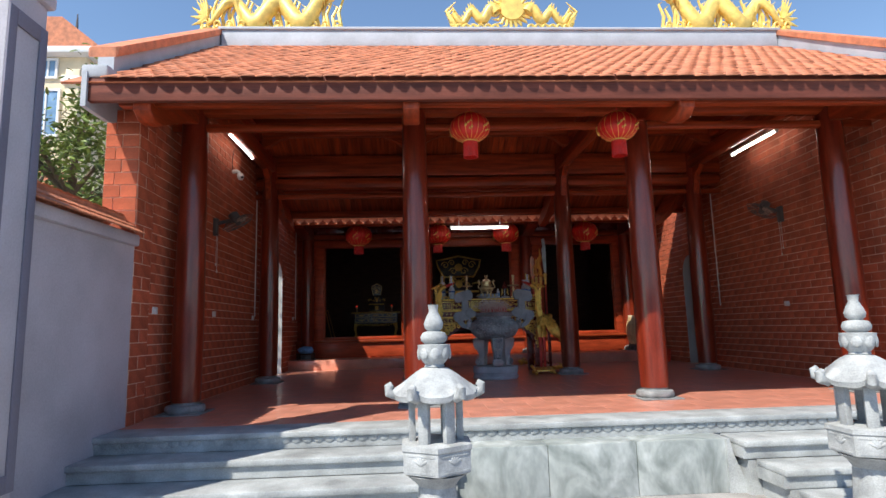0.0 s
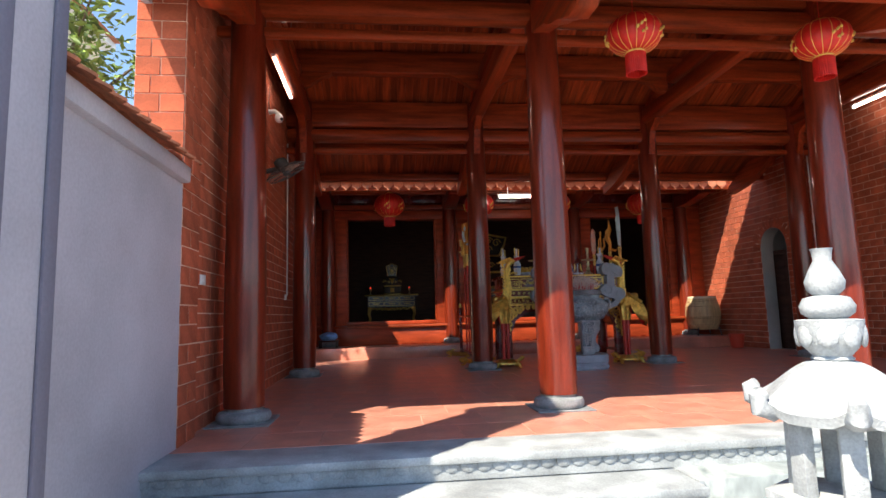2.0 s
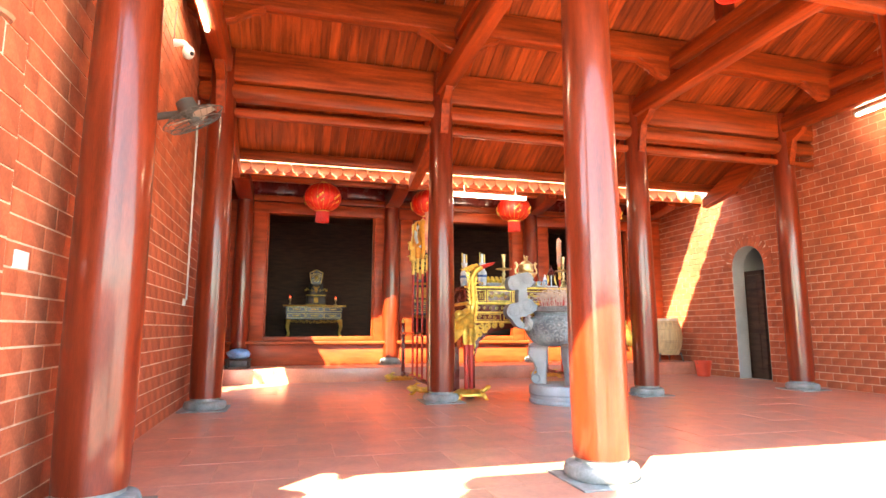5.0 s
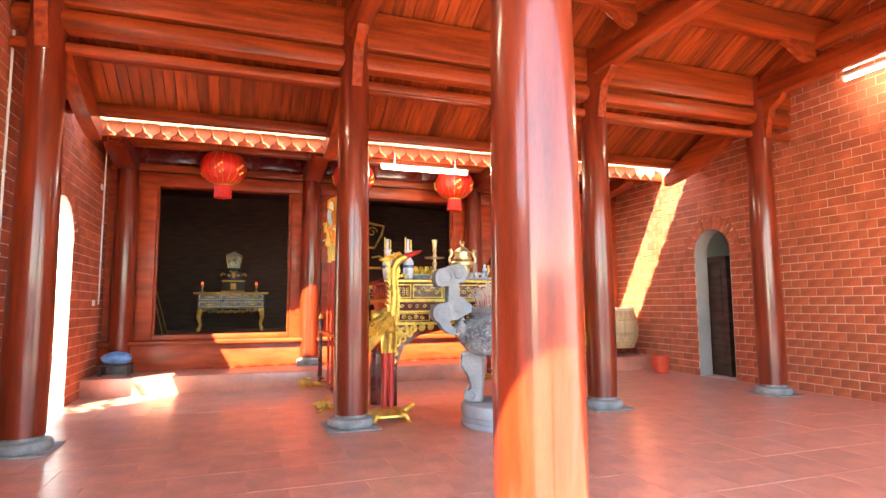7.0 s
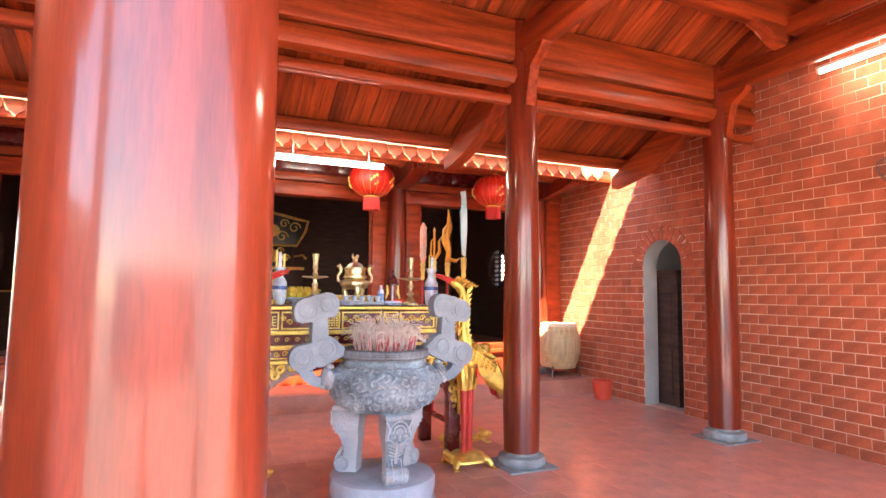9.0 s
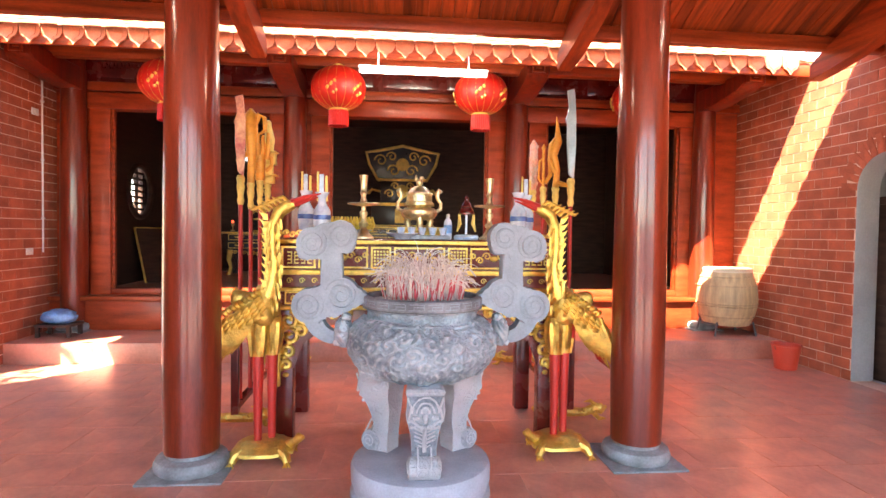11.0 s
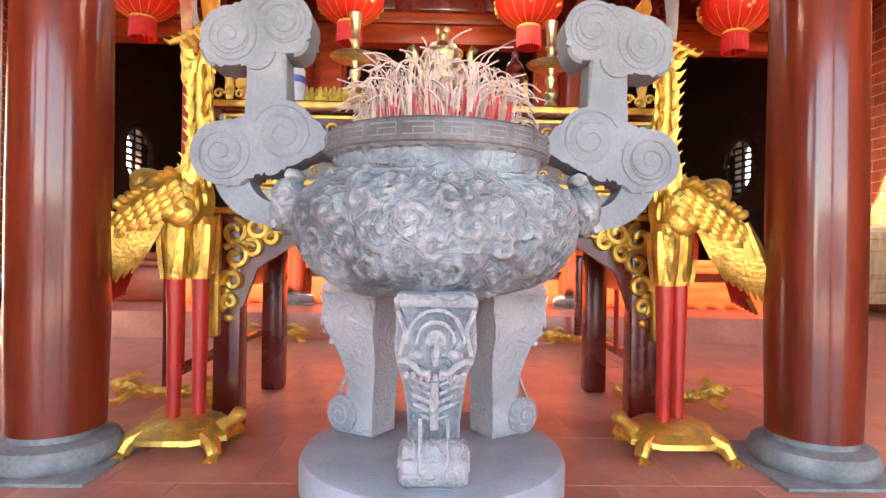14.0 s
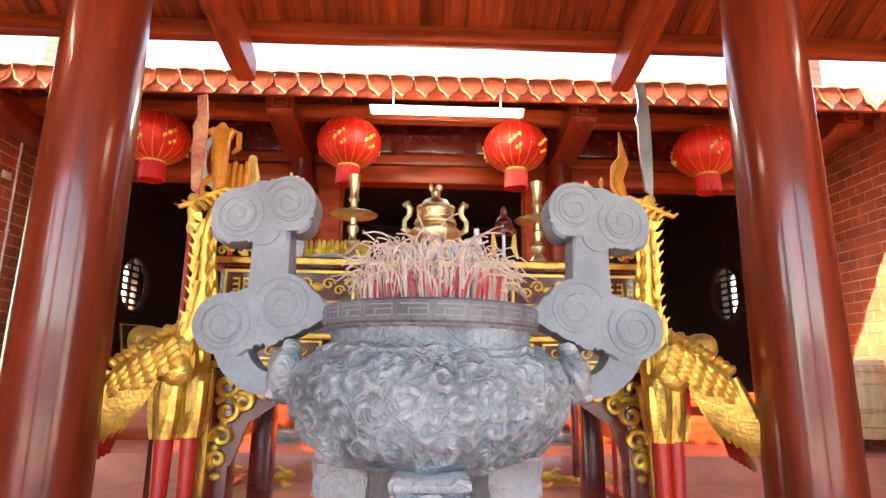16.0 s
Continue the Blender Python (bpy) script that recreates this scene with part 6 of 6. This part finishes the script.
# gilded dragons on the ridge
def dragon(x0, x1, z, flip):
    d = thing("ridge_dragon", "gilded dragon sculpture crawling along the roof ridge", "roof sculpture", pose((x0 + x1) / 2, RIDGE_Y, z), "ridge sculptures")
    w = (x1 - x0) / 2
    b = bmesh.new()
    pts, rad = [], []
    for i in range(41):
        u = i / 40
        pts.append((flip * w * (0.85 - 1.75 * u), 0.05 * math.sin(u * 19), 0.27 + 0.16 * math.sin(u * 17 + 0.5) + 0.15 * max(0, 1 - u * 5)))
        rad.append(0.10 * math.sin(math.pi * min(1, 0.2 + u * 0.8)) + 0.025)
    tube(pts, rad, 10, b)
    for i in range(2, 40):
        p = pts[i]
        tube([(p[0], p[1], p[2] + rad[i] * 0.7), (p[0] - flip * 0.03, p[1], p[2] + rad[i] + 0.06)], [0.03, 0.004], 5, b)
    hx, hz = pts[0][0], pts[0][2]
    ball(hx + flip * 0.05, 0, hz + 0.06, 0.13, 0.09, 0.09, b, 14)
    ball(hx + flip * 0.17, 0, hz + 0.03, 0.09, 0.06, 0.045, b, 12)
    for k in range(9):
        a = radians(100 + 18 * k)
        tube([(hx + 0.08 * flip * math.cos(a), 0.02 * (-1) ** k, hz + 0.08 + 0.08 * math.sin(a)), (hx + flip * 0.2 * math.cos(a), 0.03 * (-1) ** k, hz + 0.08 + 0.2 * math.sin(a)), (hx + flip * 0.27 * math.cos(a + 0.3), 0, hz + 0.1 + 0.26 * math.sin(a + 0.3))], [0.03, 0.022, 0.004], 6, b)
    tx = pts[-1][0]
    for k in range(7):
        a = radians(120 + 24 * k - 60)
        tube([(tx, 0, 0.2), (tx - flip * 0.14 * abs(math.cos(a)), 0, 0.2 + 0.16 * math.sin(a)), (tx - flip * 0.24 * abs(math.cos(a)) - flip * 0.03, 0, 0.22 + 0.3 * math.sin(a))], [0.04, 0.026, 0.004], 6, b)
    for u in (0.18, 0.3, 0.6, 0.78):
        p = pts[int(u * 40)]
        tube([(p[0], 0, p[2]), (p[0] + flip * 0.1, 0.06, 0.16), (p[0] + flip * 0.05, 0.07, 0.06), (p[0] + flip * 0.15, 0.07, 0.03)], [0.06, 0.045, 0.035, 0.03], 8, b)
    for k in range(9):
        x = -w + 2 * w * (k + 0.5) / 9
        for q, hh in ((0.0, 0.3), (0.1, 0.42), (-0.1, 0.36)):
            tube([(x + q, 0.03, 0.06), (x + q - flip * 0.05, 0.05, 0.06 + hh * 0.55), (x + q + flip * 0.03, 0.04, 0.06 + hh), (x + q - flip * 0.04, 0.04, 0.1 + hh)], [0.035, 0.03, 0.02, 0.004], 6, b)
    for k in range(12):
        x = -w + 2 * w * (k + 0.5) / 12
        ball(x, 0, 0.05, 0.1, 0.07, 0.055, b, 8)
        tube([(x + 0.06 * (1 - i / 14) * math.cos(i * 0.6), -0.06, 0.08 + 0.06 * (1 - i / 14) * math.sin(i * 0.6)) for i in range(12)], 0.016, 5, b)
    bmesh.ops.scale(b, vec=(1, 1, 1.3), verts=b.verts)
    part("sculpture", b, GOLDR, d)


GOLDR = mat("bright_gold_paint", (0.85, 0.60, 0.16), 0.45, 0.25, 0.12, 9, bump=0.3)
dragon(-2.6, -0.3, 5.73, 1)
dragon(5.05, 7.3, 5.73, -1)
disc = thing("ridge_sun", "gilded flaming sun between two dragons on the ridge", "roof sculpture", pose(2.5, RIDGE_Y, 5.73), "ridge sculptures")
b = lathe([(0, -0.05), (0.2, -0.05), (0.22, 0), (0.2, 0.05), (0, 0.05)], 28, None, Matrix.Translation((0, 0, 0.42)) @ Matrix.Rotation(math.pi / 2, 4, 'X'))
for k in range(22):
    a = 2 * math.pi * k / 22
    tube([(0.2 * math.cos(a), 0, 0.42 + 0.2 * math.sin(a)), (0.3 * math.cos(a + 0.1), 0, 0.42 + 0.3 * math.sin(a + 0.1)), (0.4 * math.cos(a), 0, 0.44 + 0.36 * math.sin(a))], [0.035, 0.028, 0.004], 6, b)
for s in (-1, 1):
    pts = [(s * (0.25 + 0.75 * i / 20), 0.0, 0.24 + 0.1 * math.sin(i * 0.7) + 0.12 * (1 - i / 20)) for i in range(21)]
    tube(pts, [0.1 - 0.003 * i for i in range(21)], 10, b)
    for i in range(0, 20, 1):
        tube([(pts[i][0], 0, pts[i][2] + 0.06), (pts[i][0] + s * 0.03, 0, pts[i][2] + 0.15)], [0.03, 0.004], 5, b)
    for k in range(6):
        tube([(s * (0.3 + 0.12 * k) + 0.06 * (1 - i / 14) * math.cos(i * 0.6), -0.05, 0.07 + 0.06 * (1 - i / 14) * math.sin(i * 0.6)) for i in range(12)], 0.022, 5, b)
    for k in range(6):
        tube([(s * (0.9 + 0.02 * k), 0, 0.1 + 0.03 * k), (s * (1.0 + 0.02 * k), 0, 0.08 + 0.06 * k), (s * (1.08 - 0.03 * k), 0, 0.06 + 0.1 * k)], [0.04, 0.03, 0.005], 6, b)
part("sculpture", b, GOLDR, disc)


# tree behind the boundary wall
def tree(x, y, h, spread, n, seed):
    rg = random.Random(seed)
    t = thing("tree", "leafy green garden tree behind the boundary wall", "tree", pose(x, y, GROUND))
    b = tube([(0, 0, 0), (0.05, 0.03, h * 0.3), (0.0, 0.08, h * 0.55), (0.1, 0.05, h * 0.8)], [0.16, 0.13, 0.1, 0.04], 10)
    tips = []
    for k in range(26):
        a, z = rg.uniform(0, 2 * math.pi), h * rg.uniform(0.3, 0.8)
        q = spread * rg.uniform(0.5, 1.0)
        e = Vector((q * math.cos(a), q * math.sin(a), z + h * rg.uniform(0.05, 0.28)))
        tube([(0.03, 0.05, z), Vector((0, 0, z)).lerp(e, 0.5) + Vector((0, 0, 0.1)), e], [0.05, 0.03, 0.012], 6, b)
        tips += [Vector((0, 0, z)).lerp(e, f) for f in (0.45, 0.65, 0.85, 1.0)]
    part("trunk", b, BARK, t)
    v, f = [], []
    for k in range(n):
        c = rg.choice(tips) + Vector((rg.gauss(0, 0.22), rg.gauss(0, 0.22), rg.gauss(0, 0.2)))
        m = Matrix.Translation(c) @ Euler((rg.uniform(-1, 1), rg.uniform(-1, 1), rg.uniform(0, 6.28))).to_matrix().to_4x4() @ Matrix.Scale(rg.uniform(0.7, 1.3), 4)
        base = len(v)
        for p in ((0, -0.02, 0), (0.028, 0.03, 0.008), (0.022, 0.085, 0.0), (0, 0.13, -0.012), (-0.022, 0.085, 0.0), (-0.028, 0.03, 0.008), (0, 0.05, -0.006)):
            v.append((m @ Vector(p))[:])
        f += [[base + i for i in q] for q in ((0, 1, 6), (1, 2, 6), (2, 3, 6), (3, 4, 6), (4, 5, 6), (5, 0, 6))]
    me = bpy.data.meshes.new("crown")
    me.from_pydata(v, [], f)
    me.materials.append(LEAF)
    ob = tagged(new("crown", me), kind="stuff")
    ob.parent = t


tree(-5.6, 11.2, 5.6, 1.9, 7000, 3)
tree(-7.8, 13.5, 6.2, 2.0, 5000, 8)

# neighbour's house
house = thing("house", "cream plastered neighbouring house with a red tiled roof and tower", "house", pose(-14.0, 21.0, GROUND))
part("wall", box(-4, 3.0, 0, 6, 0, 6.6), CREAM, house, smooth=False)
part("tower", box(0.6, 3.2, -0.6, 2.2, 6.0, 11.6), CREAM, house, smooth=False)
part("balcony_roof", slab([(-4.2, 6.5), (3.4, 6.5), (2.6, 7.3), (-3.6, 7.3)], 3.4, m=pose(0, 0.6, 0)), ROOFR, house, smooth=False)
part("cornice", box(0.2, 3.6, -1.0, 2.6, 11.5, 11.75, 0.05), PLASTERW, house)
part("tower_roof", slab([(0.0, 11.75), (3.8, 11.75), (2.4, 12.9), (1.4, 12.9)], 3.4, m=pose(0, 0.8, 0)), ROOFR, house, smooth=False)
part("finial", tube([(1.9, 0.8, 12.9), (1.9, 0.8, 14.0)], [0.08, 0.02], 8), IRON, house)
for x in (1.0, 2.8):
    part("pilaster", box(x - 0.25, x + 0.25, -0.75, -0.59, 6.2, 11.0, 0.03), CREAM, house)
    part("capital", box(x - 0.33, x + 0.33, -0.85, -0.59, 10.4, 10.7, 0.03), PLASTERW, house)
for x, z, w, h in ((1.9, 8.6, 0.8, 1.6), (1.9, 10.75, 0.5, 0.6), (-0.5, 3.0, 1.1, 1.6), (-2.5, 3.0, 1.1, 1.6), (1.6, 3.0, 1.1, 1.6)):
    y = -0.62 if z > 6 else -0.02
    win = part("window", box(x - w / 2, x + w / 2, y - 0.03, y + 0.01, z, z + h, 0.01), GLASSB, house)
    part("frame", join_boxes([(x - w / 2 - 0.08, x - w / 2, y - 0.07, y + 0.01, z - 0.08, z + h + 0.08), (x + w / 2, x + w / 2 + 0.08, y - 0.07, y + 0.01, z - 0.08, z + h + 0.08), (x - w / 2, x + w / 2, y - 0.07, y + 0.01, z + h, z + h + 0.08), (x - w / 2, x + w / 2, y - 0.07, y + 0.01, z - 0.08, z), (x - 0.03, x + 0.03, y - 0.06, y - 0.031, z, z + h)]), PLASTERW, win, smooth=False)

# plain courtyard walls closing the place behind the walker
yard = thing("yard_wall", "plain pale plastered courtyard wall", "wall", kind="structure")
part("plaster", join_boxes([(-8.0, 14.0, -9.2, -9.0, GROUND, 2.4), (14.0, 14.2, -9.2, 12.0, GROUND, 2.4)]), PLASTER, yard, smooth=False)

# ---- small pieces of walls, floors and roofs ----


def shared_box(name, sx, sy, sz, material, bevel=0.0):
    return mesh_of(box(-sx / 2, sx / 2, -sy / 2, sy / 2, -sz / 2, sz / 2, bevel), name, material)


def quick_boxes(rows):
    """Many boxes in one mesh: centre and size of each."""
    me = bpy.data.meshes.new("rest")
    c = np.array(rows, float)
    corner = np.array([(x, y, z) for x in (-.5, .5) for y in (-.5, .5) for z in (-.5, .5)])
    v = (c[:, None, :3] + corner[None] * c[:, None, 3:6]).reshape(-1, 3)
    quad = np.array([(0, 1, 3, 2), (4, 6, 7, 5), (0, 4, 5, 1), (2, 3, 7, 6), (0, 2, 6, 4), (1, 5, 7, 3)])
    f = (quad[None] + 8 * np.arange(len(c))[:, None, None]).reshape(-1, 4)
    me.from_pydata(v.tolist(), [], f.tolist())
    return me


def brick_wall(wall, x, side, y0, y1, z1, doors, near):
    """Running-bond bricks on a wall face; the nearest are objects, the rest one mesh."""
    L, H, G, D = 0.232, 0.114, 0.0105, 0.010
    me = shared_box("brick", D, L - G, H - G, BRICK)
    half = shared_box("brick_half", D, L / 2 - G, H - G, BRICK)
    rest, count, row, z = [], 0, 0, H / 2
    while z < z1:
        y = y0 + (0 if row % 2 else -L / 2) + L / 2
        while y - L / 2 < y1 - 0.02:
            ya, yb = max(y0, y - L / 2), min(y1, y + L / 2)
            y_next = y + L
            ok = yb - ya > 0.06 and z + H / 2 < min(wall_top(ya), wall_top(yb))
            for da, db, spring in doors:
                r = (db - da) / 2
                if z - H / 2 < spring + r and yb > da - 0.0 and ya < db + 0.0:
                    if z < spring or abs((max(ya, min(yb, da + r))) - (da + r)) ** 2 + max(0, z - H / 2 - spring) ** 2 < r * r:
                        if ya < da - 0.05 and z < spring:
                            yb = da
                        elif yb > db + 0.05 and z < spring:
                            ya = db
                        else:
                            ok = False
            if ok and yb - ya > 0.05:
                full = abs(yb - ya - L) < 1e-4
                if full and count < 290 and near[0] < y < near[1] and z < near[2]:
                    ob = new("brick", me)
                    ob.parent = wall
                    ob.location = (x + random.uniform(-0.002, 0.002), y, z)
                    count += 1
                else:
                    rest.append((x, (ya + yb) / 2, z, D, yb - ya - G, H - G))
            y = y_next
        z += H
        row += 1
    m2 = quick_boxes(rest)
    m2.materials.append(BRICKS)
    ob = new("bricks", m2)
    ob.parent = wall
    tagged(ob, kind="stuff")


brick_wall(wall_east, XR, -1, 6.6, 15.25, 4.9, DOORS, (8.6, 12.3, 3.0))
brick_wall(wall_west, XL, 1, 7.07, 15.25, 4.9, DOORS_W, (7.3, 10.8, 3.0))
# pier bricks on its front and inner face
row, z = 0, 0.069
pb, pf = shared_box("brick", 0.016, 0.165, 0.127, BRICK), shared_box("brick", 0.165, 0.016, 0.127, BRICK)
pl = shared_box("brick", 0.23, 0.016, 0.127, BRICK)
ps = shared_box("brick", 0.1, 0.016, 0.127, BRICK)
pw = shared_box("brick", 0.016, 0.35, 0.127, BRICK)
while z < 3.25:
    for me, loc in (((pf, (XL - 0.212, 6.68, z)), (pf, (XL - 0.035, 6.68, z))) if row % 2 else ((ps, (XL - 0.245, 6.68, z)), (pl, (XL - 0.07, 6.68, z)))):
        ob = new("brick", me)
        ob.parent, ob.location = pier, loc
    ob = new("brick", pw if row % 2 else pb)
    ob.parent, ob.location = pier, (XL + 0.05, 6.87 if row % 2 else 6.765, z)
    if row % 2 == 0:
        ob = new("brick", pb)
        ob.parent, ob.location = pier, (XL + 0.05, 6.958, z)
    z += 0.138
    row += 1
# brick arch round the doorways
for wall, x in ((wall_east, XR), (wall_west, XL)):
    me = shared_box("brick", 0.018, 0.07, 0.2, BRICK)
    cy, cz, cr = (12.72, 2.0, 0.46) if x > 0 else (13.05, 1.98, 0.55)
    for k in range(15):
        a = radians(6 + 168 * k / 14)
        ob = new("brick", me)
        ob.parent = wall
        ob.matrix_basis = Matrix.Translation((x - (0.004 if x > 0 else -0.004), cy + cr * math.cos(a), cz + cr * math.sin(a))) @ Matrix.Rotation(a - math.pi / 2, 4, 'X')

# floor tiles in running bond
T = 0.5
me = shared_box("tile", T - 0.005, T - 0.005, 0.02, FLOORT, 0.001)
rest, row, y = [], 0, 6.56 + T / 2
while y < STEP_Y + T / 2:
    y_b = min(y + T / 2, STEP_Y)
    x = XL + (0 if row % 2 else T / 2)
    while x - T / 2 < XR:
        xa, xb = max(XL, x - T / 2), min(XR, x + T / 2)
        if xb - xa > 0.03 and y_b - (y - T / 2) > 0.03:
            if xb - xa > T - 1e-4 and y_b == y + T / 2:
                ob = new("tile", me)
                ob.parent, ob.location = floor, (x, y, -0.01 + random.uniform(-0.0008, 0.0008))
            else:
                rest.append(((xa + xb) / 2, (y - T / 2 + y_b) / 2, -0.01, xb - xa - 0.005, y_b - (y - T / 2) - 0.005, 0.02))
        x += T
    y += T
    row += 1
m2 = quick_boxes(rest)
m2.materials.append(FLOORR)
ob = tagged(new("cut_tiles", m2), kind="stuff")
ob.parent = floor


# roof tiles: rounded-nose flat clay tiles in rows
def roof_tile(w, l, t):
    """One curved clay tile, its nose rounded, lying along -y."""
    b = bmesh.new()
    n = 6
    top, low = [], []
    for i in range(n + 1):
        u = i / n - 0.5
        z = 0.009 * math.cos(math.pi * u)
        nose = -l / 2 - 0.045 * math.cos(math.pi * u)
        top.append((b.verts.new((u * w, nose, z + t)), b.verts.new((u * w, l / 2, z + t))))
        low.append((b.verts.new((u * w, nose, z)), b.verts.new((u * w, l / 2, z))))
    for i in range(n):
        b.faces.new((top[i][0], top[i + 1][0], top[i + 1][1], top[i][1]))
        b.faces.new((low[i][0], top[i][0], top[i + 1][0], low[i + 1][0])[::-1])
    return b


def tile_field(host, x0, x1, rows, w, near_rows, stagger=0.5):
    """rows: (y, z, slope angle). The first near_rows rows are objects."""
    me = mesh_of(roof_tile(w * 0.98, 0.3, 0.014), "roof_tile", ROOFT)
    me.polygons.foreach_set("use_smooth", [True] * len(me.polygons))
    proto = roof_tile(w * 0.98, 0.3, 0.014)
    pv = np.array([v.co[:] for v in proto.verts])
    pfc = [[v.index for v in f.verts] for f in proto.faces] if proto.verts.index_update() is None else []
    verts, faces = [], []
    for k, (y, z, a) in enumerate(rows):
        n = int((x1 - x0) / w)
        for i in range(n + 1):
            x = x0 + w * (i + (0.5 * (k % 2) if stagger else 0))
            if x > x1:
                continue
            m = Matrix.Translation((x, y, z + random.uniform(-0.004, 0.004))) @ Matrix.Rotation(a + random.uniform(-0.015, 0.015), 4, 'X') @ Matrix.Rotation(random.uniform(-0.02, 0.02), 4, 'Z')
            if k < near_rows:
                ob = new("roof_tile", me)
                ob.parent, ob.matrix_basis = host, m
            else:
                base = len(verts)
                verts.extend([(m @ Vector(p))[:] for p in pv])
                faces.extend([[base + q for q in f] for f in pfc])
    proto.free()
    if verts:
        m2 = bpy.data.meshes.new("roof_tiles")
        m2.from_pydata(verts, [], faces)
        m2.polygons.foreach_set("use_smooth", [True] * len(m2.polygons))
        m2.materials.append(ROOFR)
        ob = tagged(new("roof_tiles", m2), kind="stuff")
        ob.parent = host


rows, y = [], 6.21
while y < RIDGE_Y - 0.15:
    a = math.atan2(outer_z(y + 0.1) - outer_z(y - 0.1), 0.2)
    rows.append((y, outer_z(y) + 0.005, a - 0.06))
    y += 0.135
tile_field(roof, RX0 + 0.1, RX1 - 0.06, rows, 0.165, 3)
rows = [(13.82 + 0.17 * k, 3.60 + 0.092 * k, math.atan2(0.092, 0.17) - 0.06) for k in range(9)]
tile_field(rear_roof, XL + 0.1, XR - 0.6, rows, 0.21, 2)
# last course of the hall's own back eave
me = mesh_of(roof_tile(0.2, 0.3, 0.014), "roof_tile", ROOFT)
for k in range(43):
    ob = new("roof_tile", me)
    ob.parent = roof
    ob.matrix_basis = Matrix.Translation((XL + 0.12 + 0.208 * k, 12.87, 3.57)) @ Matrix.Rotation(math.pi, 4, 'Z') @ Matrix.Rotation(0.45, 4, 'X')
# hanging drip tiles along the shrine's eave
pts = [(-0.1, 0.1), (0.1, 0.1), (0.1, 0.0), (0.08, -0.045), (0.04, -0.065), (0.0, -0.12), (-0.04, -0.065), (-0.08, -0.045), (-0.1, 0.0)]
b = slab(pts, 0.016)
slab([(0.6 * a, 0.6 * c - 0.01) for a, c in pts], 0.012, b, Matrix.Translation((0, -0.01, 0)))
me = mesh_of(b, "drip_tile", ROOFT)
for k in range(42):
    ob = new("drip_tile", me)
    ob.parent = rear_roof
    ob.matrix_basis = Matrix.Translation((XL + 0.12 + 0.21 * k, 13.745, 3.48)) @ Matrix.Rotation(random.uniform(-0.03, 0.03), 4, 'Y')
# coping tiles on the boundary wall
me = mesh_of(roof_tile(0.14, 0.26, 0.014), "roof_tile", ROOFT)
for k in range(12):
    for s in (1, -1):
        for lev in (0, 1):
            ob = new("roof_tile", me)
            ob.parent = bwall
            ob.matrix_basis = Matrix.Translation((-2.26 + s * (0.15 - 0.1 * lev), 4.95 + 0.145 * k, 2.0 + 0.07 * lev)) @ Matrix.Rotation(s * math.pi / 2, 4, 'Z') @ Matrix.Rotation(0.5, 4, 'X')
ob = part("coping_ridge", tube([(-2.26, 4.87, 2.11), (-2.26, 6.68, 2.11)], 0.05, 10), ROOFR, bwall)
